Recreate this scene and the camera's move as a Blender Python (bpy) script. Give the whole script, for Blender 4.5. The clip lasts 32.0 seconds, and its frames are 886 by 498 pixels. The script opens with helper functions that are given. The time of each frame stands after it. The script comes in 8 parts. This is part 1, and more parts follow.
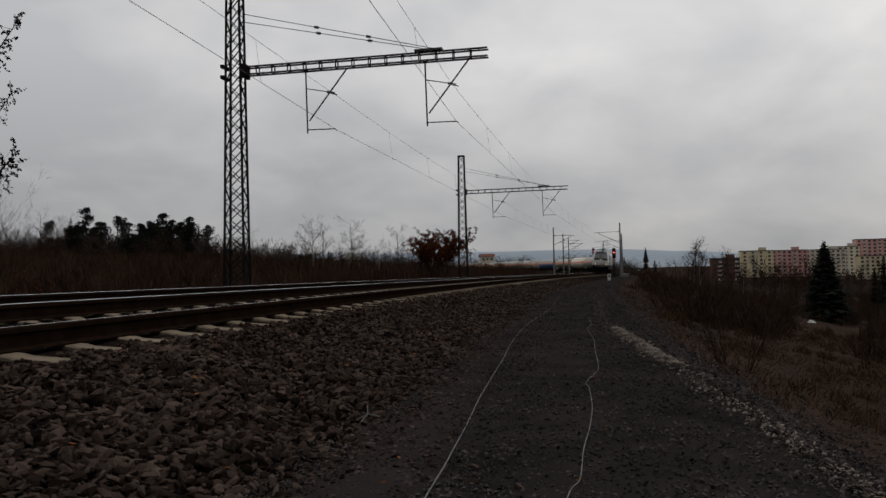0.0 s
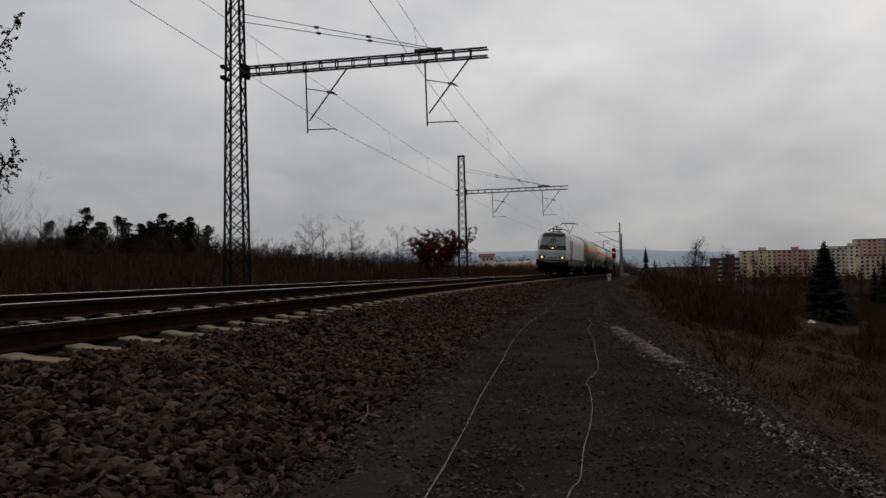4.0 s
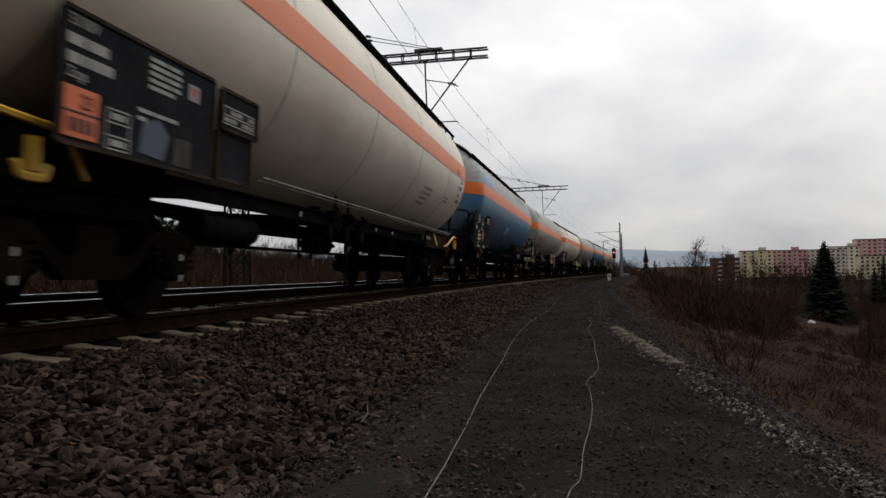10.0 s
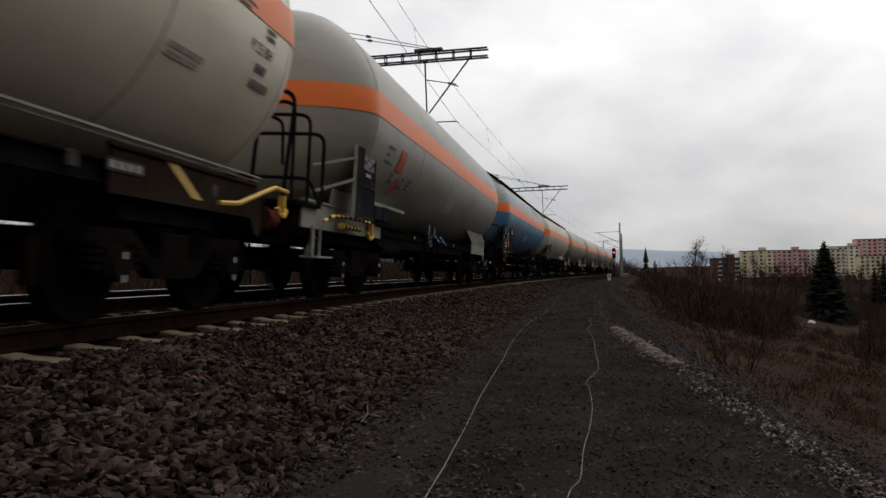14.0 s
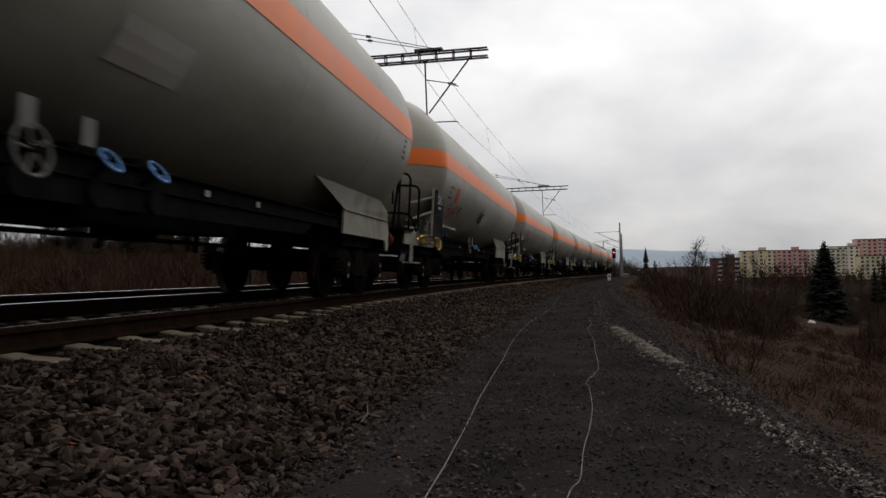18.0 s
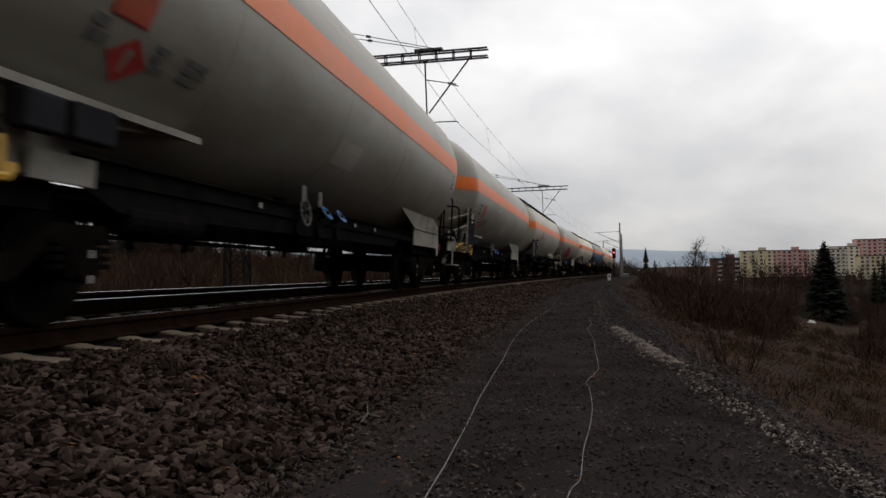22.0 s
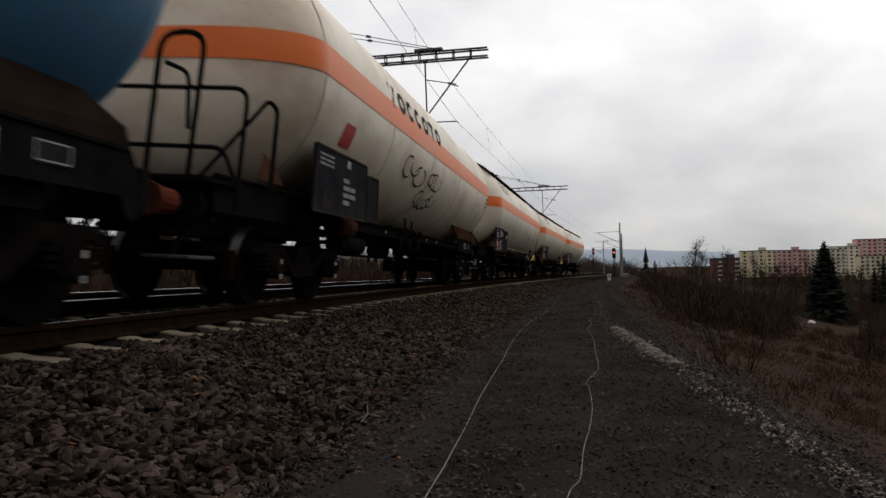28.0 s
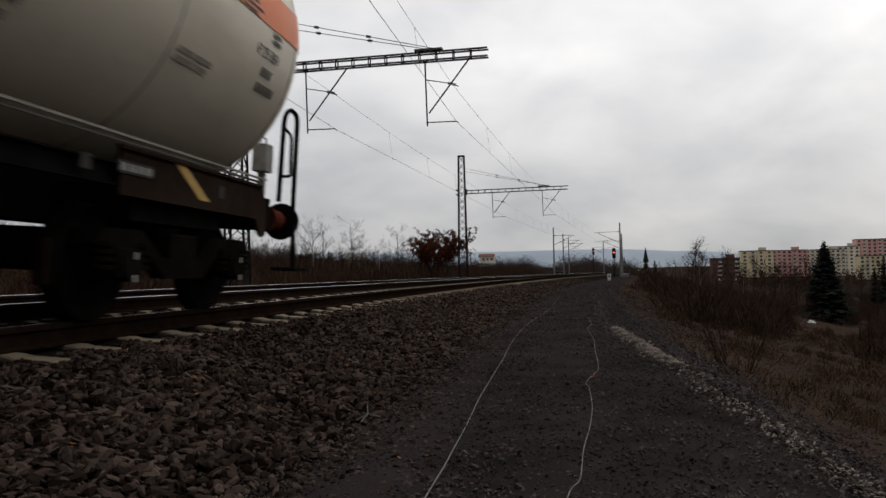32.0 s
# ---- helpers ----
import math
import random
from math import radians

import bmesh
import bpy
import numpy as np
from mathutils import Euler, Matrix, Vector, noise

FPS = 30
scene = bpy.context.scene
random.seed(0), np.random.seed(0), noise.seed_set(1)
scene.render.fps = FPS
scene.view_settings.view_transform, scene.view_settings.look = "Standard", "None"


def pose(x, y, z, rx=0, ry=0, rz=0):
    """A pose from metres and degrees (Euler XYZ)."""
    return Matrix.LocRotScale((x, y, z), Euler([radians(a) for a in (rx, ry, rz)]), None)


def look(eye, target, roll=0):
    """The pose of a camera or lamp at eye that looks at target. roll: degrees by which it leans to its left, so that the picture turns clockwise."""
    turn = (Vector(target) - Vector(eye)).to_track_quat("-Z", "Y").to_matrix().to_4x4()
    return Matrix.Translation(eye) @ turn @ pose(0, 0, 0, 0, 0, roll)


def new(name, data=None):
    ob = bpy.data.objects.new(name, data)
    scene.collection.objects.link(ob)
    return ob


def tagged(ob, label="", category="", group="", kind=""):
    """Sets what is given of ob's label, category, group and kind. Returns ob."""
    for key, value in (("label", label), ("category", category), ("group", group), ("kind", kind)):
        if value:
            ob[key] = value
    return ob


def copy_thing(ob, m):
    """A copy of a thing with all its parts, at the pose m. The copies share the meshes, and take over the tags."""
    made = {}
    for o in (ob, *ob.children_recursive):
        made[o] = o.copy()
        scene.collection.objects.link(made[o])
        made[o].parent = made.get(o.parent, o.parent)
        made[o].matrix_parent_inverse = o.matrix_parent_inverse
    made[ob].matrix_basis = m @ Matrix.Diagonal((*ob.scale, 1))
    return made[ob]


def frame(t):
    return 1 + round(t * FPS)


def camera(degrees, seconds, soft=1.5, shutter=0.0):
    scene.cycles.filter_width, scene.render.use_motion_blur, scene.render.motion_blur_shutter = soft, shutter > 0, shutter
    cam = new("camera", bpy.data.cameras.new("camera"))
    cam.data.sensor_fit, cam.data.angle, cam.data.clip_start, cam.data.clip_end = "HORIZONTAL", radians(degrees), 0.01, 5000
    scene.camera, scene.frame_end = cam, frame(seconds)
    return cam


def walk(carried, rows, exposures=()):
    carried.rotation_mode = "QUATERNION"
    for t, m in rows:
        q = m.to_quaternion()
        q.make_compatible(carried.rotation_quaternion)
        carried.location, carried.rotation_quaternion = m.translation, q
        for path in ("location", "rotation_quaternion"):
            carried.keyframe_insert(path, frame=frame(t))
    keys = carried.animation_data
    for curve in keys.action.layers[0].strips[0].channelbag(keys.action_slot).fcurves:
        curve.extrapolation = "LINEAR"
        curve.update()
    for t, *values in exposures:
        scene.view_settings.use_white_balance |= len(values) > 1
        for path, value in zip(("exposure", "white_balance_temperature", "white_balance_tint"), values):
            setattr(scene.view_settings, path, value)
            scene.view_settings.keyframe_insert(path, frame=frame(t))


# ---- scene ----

# The camera stands still on a low tripod on the service path beside the line.
EYE = Vector((0.0, 0.0, 0.304))
AIM = EYE + Vector((-math.sin(radians(8.564)) * math.cos(radians(2.068)), math.cos(radians(8.564)) * math.cos(radians(2.068)), math.sin(radians(2.068))))
cam = camera(61.07, 32.0, soft=1.5, shutter=0.16)
walk(cam, [(0.0, look(EYE, AIM, -1.0966)), (32.0, look(EYE, AIM, -1.0966))],
     exposures=[(0.0, -0.46), (6.5, -0.46), (7.6, -0.30), (9.0, 0.06), (31.0, 0.06), (32.0, -0.05)])

# ---- sky and light: a closed winter overcast ----
world = bpy.data.worlds.new("overcast")
scene.world = world
world.use_nodes = True
wn, wl = world.node_tree.nodes, world.node_tree.links
wn.clear()


def wnode(kind, **values):
    n = wn.new(kind)
    for k, v in values.items():
        n.inputs[k].default_value = v
    return n


def wmath(op, a, b=None):
    n = wn.new("ShaderNodeMath")
    n.operation = op
    for i, v in enumerate((a, b)):
        if v is None:
            continue
        if isinstance(v, (int, float)):
            n.inputs[i].default_value = v
        else:
            wl.new(v, n.inputs[i])
    return n.outputs[0]


SUN_EL, SUN_AZ = radians(52), radians(38)
sky = wn.new("ShaderNodeTexSky")
sky.sky_type, sky.sun_disc, sky.sun_elevation, sky.sun_rotation = "NISHITA", False, SUN_EL, SUN_AZ
co = wn.new("ShaderNodeTexCoord")
sep = wn.new("ShaderNodeSeparateXYZ")
wl.new(co.outputs["Generated"], sep.inputs[0])
low = wmath("ADD", wmath("MAXIMUM", sep.outputs["Z"], 0.0), 0.38)
flat = wn.new("ShaderNodeCombineXYZ")
wl.new(wmath("DIVIDE", sep.outputs["X"], low), flat.inputs[0])
wl.new(wmath("DIVIDE", sep.outputs["Y"], low), flat.inputs[1])
big = wnode("ShaderNodeTexNoise", Scale=2.6, Detail=4.0, Roughness=0.5, Distortion=0.25)
wl.new(flat.outputs[0], big.inputs["Vector"])
wide = wnode("ShaderNodeTexNoise", Scale=1.1, Detail=2.0, Roughness=0.5)
wl.new(flat.outputs[0], wide.inputs["Vector"])
ramp = wn.new("ShaderNodeValToRGB")
ramp.color_ramp.elements[0].position, ramp.color_ramp.elements[0].color = 0.33, (0.51, 0.517, 0.535, 1)
ramp.color_ramp.elements[1].position, ramp.color_ramp.elements[1].color = 0.64, (0.80, 0.785, 0.775, 1)
mixn = wmath("ADD", wmath("MULTIPLY", big.outputs["Fac"], 0.60), wmath("MULTIPLY", wide.outputs["Fac"], 0.40))
# the cloud is thinner, and brighter, in the east, and thickens towards the horizon; out of view its strength is set to
# steer the light: raised overhead, cut low and behind to darken the ground and undersides
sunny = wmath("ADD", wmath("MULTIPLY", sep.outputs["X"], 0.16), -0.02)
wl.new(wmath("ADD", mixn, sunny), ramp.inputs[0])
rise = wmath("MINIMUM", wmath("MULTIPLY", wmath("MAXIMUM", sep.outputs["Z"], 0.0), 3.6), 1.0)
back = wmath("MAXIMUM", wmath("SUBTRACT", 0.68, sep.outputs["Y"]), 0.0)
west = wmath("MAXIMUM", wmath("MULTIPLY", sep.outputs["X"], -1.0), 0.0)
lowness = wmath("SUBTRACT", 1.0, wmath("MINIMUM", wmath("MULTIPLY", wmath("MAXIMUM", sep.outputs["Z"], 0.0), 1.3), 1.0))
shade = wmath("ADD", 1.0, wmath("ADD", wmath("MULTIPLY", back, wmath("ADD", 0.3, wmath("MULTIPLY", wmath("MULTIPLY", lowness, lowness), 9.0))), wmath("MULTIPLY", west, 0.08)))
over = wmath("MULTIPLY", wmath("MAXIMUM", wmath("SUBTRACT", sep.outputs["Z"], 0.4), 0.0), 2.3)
sky_gain = wmath("DIVIDE", wmath("ADD", wmath("ADD", 0.76, over), wmath("MULTIPLY", rise, 0.64)), shade)
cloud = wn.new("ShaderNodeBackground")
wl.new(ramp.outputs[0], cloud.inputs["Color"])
wl.new(sky_gain, cloud.inputs["Strength"])
clear = wn.new("ShaderNodeBackground")
wl.new(sky.outputs[0], clear.inputs["Color"])
clear.inputs["Strength"].default_value = 0.06
both = wn.new("ShaderNodeMixShader")
both.inputs[0].default_value = 0.02
wl.new(cloud.outputs[0], both.inputs[1])
wl.new(clear.outputs[0], both.inputs[2])
wout = wn.new("ShaderNodeOutputWorld")
wl.new(both.outputs[0], wout.inputs[0])

sun = new("sun", bpy.data.lights.new("sun", "SUN"))
sun.data.energy, sun.data.angle, sun.data.color = 0.3, radians(50), (1.0, 0.96, 0.9)
sun.matrix_world = look((0, 0, 50), Vector((0, 0, 50)) - Vector((math.sin(SUN_AZ) * math.cos(SUN_EL), math.cos(SUN_AZ) * math.cos(SUN_EL), math.sin(SUN_EL))))

# ---- materials ----


def material(name, a, b=None, scale=8.0, rough=0.7, metal=0.0, bump=0.0, bump_scale=60.0, fine=0.15, island=False, spread=0.5, per_object=0.0, dirt=None, dirt_amount=0.0, dirt_scale=1.5, streak=None):
    """Two tones blended by coarse and fine noise, optional stains, relief and variation from piece to piece."""
    m = bpy.data.materials.new(name)
    m.use_nodes = True
    ns, ls = m.node_tree.nodes, m.node_tree.links
    bs = ns["Principled BSDF"]
    b = b or a
    tc = ns.new("ShaderNodeTexCoord")
    n1 = ns.new("ShaderNodeTexNoise")
    n1.inputs["Scale"].default_value, n1.inputs["Detail"].default_value = scale, 4.0
    n2 = ns.new("ShaderNodeTexNoise")
    n2.inputs["Scale"].default_value, n2.inputs["Detail"].default_value = bump_scale, 3.0
    for n in (n1, n2):
        ls.new(tc.outputs["Object"], n.inputs["Vector"])
    mix = ns.new("ShaderNodeMix")
    mix.data_type = "RGBA"
    rampn = ns.new("ShaderNodeMapRange")
    rampn.inputs["From Min"].default_value, rampn.inputs["From Max"].default_value = 0.3, 0.7
    ls.new(n1.outputs["Fac"], rampn.inputs["Value"])
    ls.new(rampn.outputs[0], mix.inputs["Factor"])
    mix.inputs["A"].default_value, mix.inputs["B"].default_value = (*a, 1), (*b, 1)
    col = mix.outputs["Result"]
    if dirt:
        n3 = ns.new("ShaderNodeTexNoise")
        n3.inputs["Scale"].default_value, n3.inputs["Detail"].default_value, n3.inputs["Roughness"].default_value = dirt_scale, 6.0, 0.65
        if streak:
            mp = ns.new("ShaderNodeMapping")
            mp.inputs["Scale"].default_value = streak
            ls.new(tc.outputs["Object"], mp.inputs["Vector"])
            ls.new(mp.outputs[0], n3.inputs["Vector"])
        else:
            ls.new(tc.outputs["Object"], n3.inputs["Vector"])
        r3 = ns.new("ShaderNodeMapRange")
        r3.inputs["From Min"].default_value, r3.inputs["From Max"].default_value, r3.inputs["To Max"].default_value = 0.45, 0.75, dirt_amount
        ls.new(n3.outputs["Fac"], r3.inputs["Value"])
        md = ns.new("ShaderNodeMix")
        md.data_type = "RGBA"
        ls.new(r3.outputs[0], md.inputs["Factor"])
        ls.new(col, md.inputs["A"])
        md.inputs["B"].default_value = (*dirt, 1)
        col = md.outputs["Result"]
    vary = None
    if island:
        vary = ns.new("ShaderNodeNewGeometry").outputs["Random Per Island"]
    elif per_object:
        vary = ns.new("ShaderNodeObjectInfo").outputs["Random"]
    hs = ns.new("ShaderNodeHueSaturation")
    ls.new(col, hs.inputs["Color"])
    fr = ns.new("ShaderNodeMapRange")
    fr.inputs["To Min"].default_value, fr.inputs["To Max"].default_value = 1 - fine, 1 + fine
    ls.new(n2.outputs["Fac"], fr.inputs["Value"])
    val = fr.outputs[0]
    if vary:
        spread = per_object or spread
        vr = ns.new("ShaderNodeMapRange")
        vr.inputs["To Min"].default_value, vr.inputs["To Max"].default_value = 1 - spread, 1 + spread
        ls.new(vary, vr.inputs["Value"])
        mu = ns.new("ShaderNodeMath")
        mu.operation = "MULTIPLY"
        ls.new(val, mu.inputs[0])
        ls.new(vr.outputs[0], mu.inputs[1])
        val = mu.outputs[0]
    ls.new(val, hs.inputs["Value"])
    ls.new(hs.outputs[0], bs.inputs["Base Color"])
    bs.inputs["Metallic"].default_value = metal
    bs.inputs["Specular IOR Level"].default_value = 0.5 if rough < 0.6 else 0.0
    rr = ns.new("ShaderNodeMapRange")
    rr.inputs["To Min"].default_value, rr.inputs["To Max"].default_value = max(rough - 0.12, 0.03), min(rough + 0.12, 1)
    ls.new(n1.outputs["Fac"], rr.inputs["Value"])
    ls.new(rr.outputs[0], bs.inputs["Roughness"])
    if bump:
        bp = ns.new("ShaderNodeBump")
        bp.inputs["Strength"].default_value, bp.inputs["Distance"].default_value = min(bump * 20, 1.0), bump
        ls.new(n2.outputs["Fac"], bp.inputs["Height"])
        ls.new(bp.outputs[0], bs.inputs["Normal"])
    return m


def glowing(name, colour, strength):
    m = bpy.data.materials.new(name)
    m.use_nodes = True
    bs = m.node_tree.nodes["Principled BSDF"]
    bs.inputs["Base Color"].default_value = (*colour, 1)
    bs.inputs["Emission Color"].default_value = (*colour, 1)
    bs.inputs["Emission Strength"].default_value = strength
    return m


M = {
    "ground": material("ground_earth", (0.01932, 0.0138, 0.01122), (0.03864, 0.02622, 0.0207), 0.5, 0.95, bump=0.05, bump_scale=9, fine=0.5, dirt=(0.048, 0.031, 0.022), dirt_amount=0.6, dirt_scale=0.22),
    "path": material("path_cinder", (0.01239, 0.01031, 0.01026), (0.02358, 0.01969, 0.01942), 2.2, 0.92, bump=0.02, bump_scale=75, fine=0.6, dirt=(0.036, 0.030, 0.029), dirt_amount=0.5, dirt_scale=0.9),
    # far darker than the stones: the shade in their gaps is painted here
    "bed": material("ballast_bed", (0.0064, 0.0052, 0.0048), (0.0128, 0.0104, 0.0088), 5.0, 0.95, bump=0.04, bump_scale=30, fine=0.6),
    "stone": material("ballast_stone", (0.01873, 0.01331, 0.0107), (0.05277, 0.03804, 0.03091), 3.0, 0.85, bump=0.004, bump_scale=120, fine=0.25, island=True, spread=0.85),
    "stone_one": material("ballast_stone_near", (0.01873, 0.01331, 0.0107), (0.04596, 0.03288, 0.02655), 3.0, 0.85, bump=0.004, bump_scale=120, fine=0.25, per_object=0.85),
    "pebble": material("pebble", (0.01872, 0.0158, 0.01555), (0.06675, 0.05685, 0.05345), 3.0, 0.85, fine=0.2, island=True),
    "pale_stone": material("pale_stone", (0.05304, 0.04243, 0.0358), (0.2254, 0.1923, 0.1658), 4.0, 0.85, bump=0.003, bump_scale=90, island=True),
    "rail_top": material("rail_head_steel", (0.68, 0.68, 0.68), (0.78, 0.77, 0.76), 6.0, 0.40, 1.0, fine=0.1),
    "rail": material("rail_rust", (0.010, 0.006, 0.0045), (0.02, 0.012, 0.008), 7.0, 0.85, fine=0.3),
    "concrete": material("sleeper_concrete", (0.136, 0.1102, 0.08208), (0.208, 0.1723, 0.1307), 5.0, 0.85, bump=0.003, bump_scale=80, per_object=0.12, dirt=(0.16, 0.115, 0.075), dirt_amount=0.6, dirt_scale=3.5),
    "galvan": material("mast_steel", (0.012, 0.012, 0.014), (0.022, 0.022, 0.022), 3.0, 0.7, 0.0, fine=0.2, dirt=(0.035, 0.022, 0.015), dirt_amount=0.6, dirt_scale=2.0),
    "pole": material("pole_concrete", (0.14, 0.135, 0.13), (0.2, 0.195, 0.19), 2.0, 0.85),
    "wire": material("copper_wire", (0.05, 0.048, 0.046), (0.08, 0.075, 0.07), 4.0, 0.5, 0.5),
    "insulator": material("insulator_glaze", (0.05, 0.06, 0.05), (0.07, 0.09, 0.07), 9.0, 0.25),
    "cable": material("grey_cable", (0.12, 0.114, 0.111), (0.192, 0.186, 0.18), 12.0, 0.6),
}

# ---- the line: a curve to the right that swings left in the distance ----
K0, K1, K2, GRADE, CANT, SPREAD, OFFSET = 0.0023755, -2.51637e-05, 2.65696e-08, 0.0016158, 0.10354, 4.0, 4.528
STEP = 0.5


def bend(s):
    """Curvature of the line at s metres beyond the camera's abreast point."""
    if s < 150:
        return K0 + K1 * s + K2 * s * s
    return max(K0 + K1 * 150 + K2 * 22500 - 0.00007 * (s - 150), -0.0042)


LINE = {}
_x, _y, _h = -OFFSET, 0.0, 0.0
for _i in range(0, 1601):
    LINE[_i] = (_x, _y, _h)
    _m = _h + bend(_i * STEP) * STEP / 2
    _x, _y, _h = _x + math.sin(_m) * STEP, _y + math.cos(_m) * STEP, _h + bend((_i + 0.5) * STEP) * STEP
_x, _y, _h = -OFFSET, 0.0, 0.0
for _i in range(0, -1200, -1):
    LINE[_i] = (_x, _y, _h)
    _m = _h - K0 * STEP / 2
    _x, _y, _h = _x - math.sin(_m) * STEP, _y - math.cos(_m) * STEP, _h - K0 * STEP


def climb(s):
    return GRADE * s + (0.00003 * (s - 150) ** 2 if 150 < s < 270 else 0.0072 * (s - 270) + 0.432 if s >= 270 else 0.0)


def line_at(s):
    """Centre of the near track: x, y and the heading, to the right of +y."""
    f = s / STEP
    i = max(-1198, min(1599, math.floor(f)))
    k = f - i
    a, b = LINE[i], LINE[i + 1]
    return tuple(p + (q - p) * k for p, q in zip(a, b))


def beside(s, n, z=0.0):
    """A point n metres to the right of the near track's centre and z above its low rail's head."""
    x, y, h = line_at(s)
    return Vector((x + n * math.cos(h), y - n * math.sin(h), z + climb(s)))


def track_pose(s, n=0.0, z=0.0):
    """A pose whose x runs along the line and whose y points left, across the canted track."""
    x, y, h = line_at(s)
    return Matrix.Translation(beside(s, n, z)) @ pose(0, 0, 0, math.degrees(math.atan(CANT / 1.5)), 0, 90 - math.degrees(h))


# ---- mesh tools ----


def part(name, bm, mat, parent=None, label="", smooth=False):
    """Links a bmesh as one mesh object under its thing."""
    me = bpy.data.meshes.new(name)
    bm.to_mesh(me)
    bm.free()
    return part_of(name, me, mat, parent, label, smooth)


def part_of(name, me, mat, parent=None, label="", smooth=False):
    if mat and not me.materials:
        me.materials.append(M[mat] if isinstance(mat, str) else mat)
    if smooth:
        me.polygons.foreach_set("use_smooth", [True] * len(me.polygons))
    ob = new(name, me)
    if parent:
        ob.parent = parent
    if label:
        ob["label"] = label
    return ob


def empty(name, m=None):
    ob = new(name)
    ob.empty_display_size = 0.2
    if m is not None:
        ob.matrix_basis = m
    return ob


def box(bm, c, size, m=None, bevel=0.0):
    mm = Matrix.Translation(c) @ Matrix.Diagonal((*size, 1))
    if m is not None:
        mm = m @ mm
    r = bmesh.ops.create_cube(bm, size=1.0, matrix=mm)
    if bevel:
        es = list({e for v in r["verts"] for e in v.link_edges})
        bmesh.ops.bevel(bm, geom=es, offset=bevel, segments=2, affect="EDGES", profile=0.5)
    return r["verts"]


def boxes(*specs, bevel=0.0):
    bm = bmesh.new()
    for c, size in specs:
        box(bm, c, size, bevel=bevel)
    return bm


def bar(bm, a, b, w, d=None, up=(0, 0, 1)):
    """A straight bar of rectangular section from a to b."""
    a, b = Vector(a), Vector(b)
    d = d or w
    z = (b - a).normalized()
    x = Vector(up).cross(z)
    if x.length < 1e-3:
        x = Vector((1, 0, 0)).cross(z)
        if x.length < 1e-3:
            x = Vector((0, 1, 0)).cross(z)
    x.normalize()
    y = z.cross(x)
    m = Matrix((x, y, z)).transposed().to_4x4()
    m.translation = (a + b) / 2
    bmesh.ops.create_cube(bm, size=1.0, matrix=m @ Matrix.Diagonal((w, d, (b - a).length, 1)))


def rod(bm, a, b, r, sides=8, r2=None):
    a, b = Vector(a), Vector(b)
    m = (b - a).to_track_quat("Z", "Y").to_matrix().to_4x4()
    m.translation = (a + b) / 2
    bmesh.ops.create_cone(bm, cap_ends=True, segments=sides, radius1=r, radius2=r if r2 is None else r2, depth=(b - a).length, matrix=m)


def tube(bm, pts, r, sides=6, closed=False):
    """A round bar bent along points."""
    pts = [Vector(p) for p in pts]
    rings = []
    n = len(pts)
    ref = None
    for i, p in enumerate(pts):
        a, b = (pts[i - 1] if i or closed else p), (pts[(i + 1) % n] if i < n - 1 or closed else p)
        t = (b - a).normalized()
        if ref is None:
            ref = t.orthogonal().normalized()
        ref = (ref - t * ref.dot(t)).normalized()
        o = t.cross(ref)
        rings.append([bm.verts.new(p + (ref * math.cos(k * math.tau / sides) + o * math.sin(k * math.tau / sides)) * r) for k in range(sides)])
    for i in range(n if closed else n - 1):
        A, B = rings[i], rings[(i + 1) % n]
        for k in range(sides):
            bm.faces.new((A[k], A[(k + 1) % sides], B[(k + 1) % sides], B[k]))
    if not closed:
        bm.faces.new(rings[0][::-1])
        bm.faces.new(rings[-1])


def rounded(pts, r=0.06, n=4):
    """Corner points turned into small arcs."""
    pts = [Vector(p) for p in pts]
    out = [pts[0]]
    for a, b, c in zip(pts, pts[1:], pts[2:]):
        u, v = (a - b), (c - b)
        k = min(r, u.length * 0.45, v.length * 0.45)
        p, q = b + u.normalized() * k, b + v.normalized() * k
        for i in range(n + 1):
            t = i / n
            out.append(p * (1 - t) ** 2 + b * 2 * t * (1 - t) + q * t * t)
    return out + [pts[-1]]


def loft(rings, caps=True, closed=True):
    """A mesh through rings of equal length."""
    bm = bmesh.new()
    rs = [[bm.verts.new(p) for p in r] for r in rings]
    k = len(rs[0])
    for a, b in zip(rs, rs[1:]):
        for i in range(k if closed else k - 1):
            bm.faces.new((a[i], a[(i + 1) % k], b[(i + 1) % k], b[i]))
    if caps:
        bm.faces.new(rs[0][::-1])
        bm.faces.new(rs[-1])
    bmesh.ops.recalc_face_normals(bm, faces=bm.faces)
    return bm


def prism(outline, axis, lo, hi):
    """An outline (2D points) pushed along an axis from lo to hi."""
    def at(p, w):
        q = list(p)
        q.insert("xyz".index(axis), w)
        return Vector(q)
    return loft([[at(p, lo) for p in outline], [at(p, hi) for p in outline]])


def mesh_of(name, verts, faces):
    me = bpy.data.meshes.new(name)
    me.from_pydata(verts, [], faces)
    me.update()
    return me


def stations(a, b, near=1.0, grow=0.06):
    """Distances along the line, close together near the camera."""
    out = [a]
    while out[-1] < b:
        out.append(out[-1] + near + grow * max(0, abs(out[-1]) - 25) * 0.5)
    return out


# ---- ground: one sheet, a bank that falls to the right, level woods to the left ----
HILL = [(-9000, 60), (-3000, 60), (-1200, 55), (0, 45), (600, 70), (2000, 60), (9000, 60)]


def xc(y):
    s = y
    return line_at(max(-300, min(790, s)))[0] if y < 330 else line_at(330)[0] - 0.30 * (y - 330)


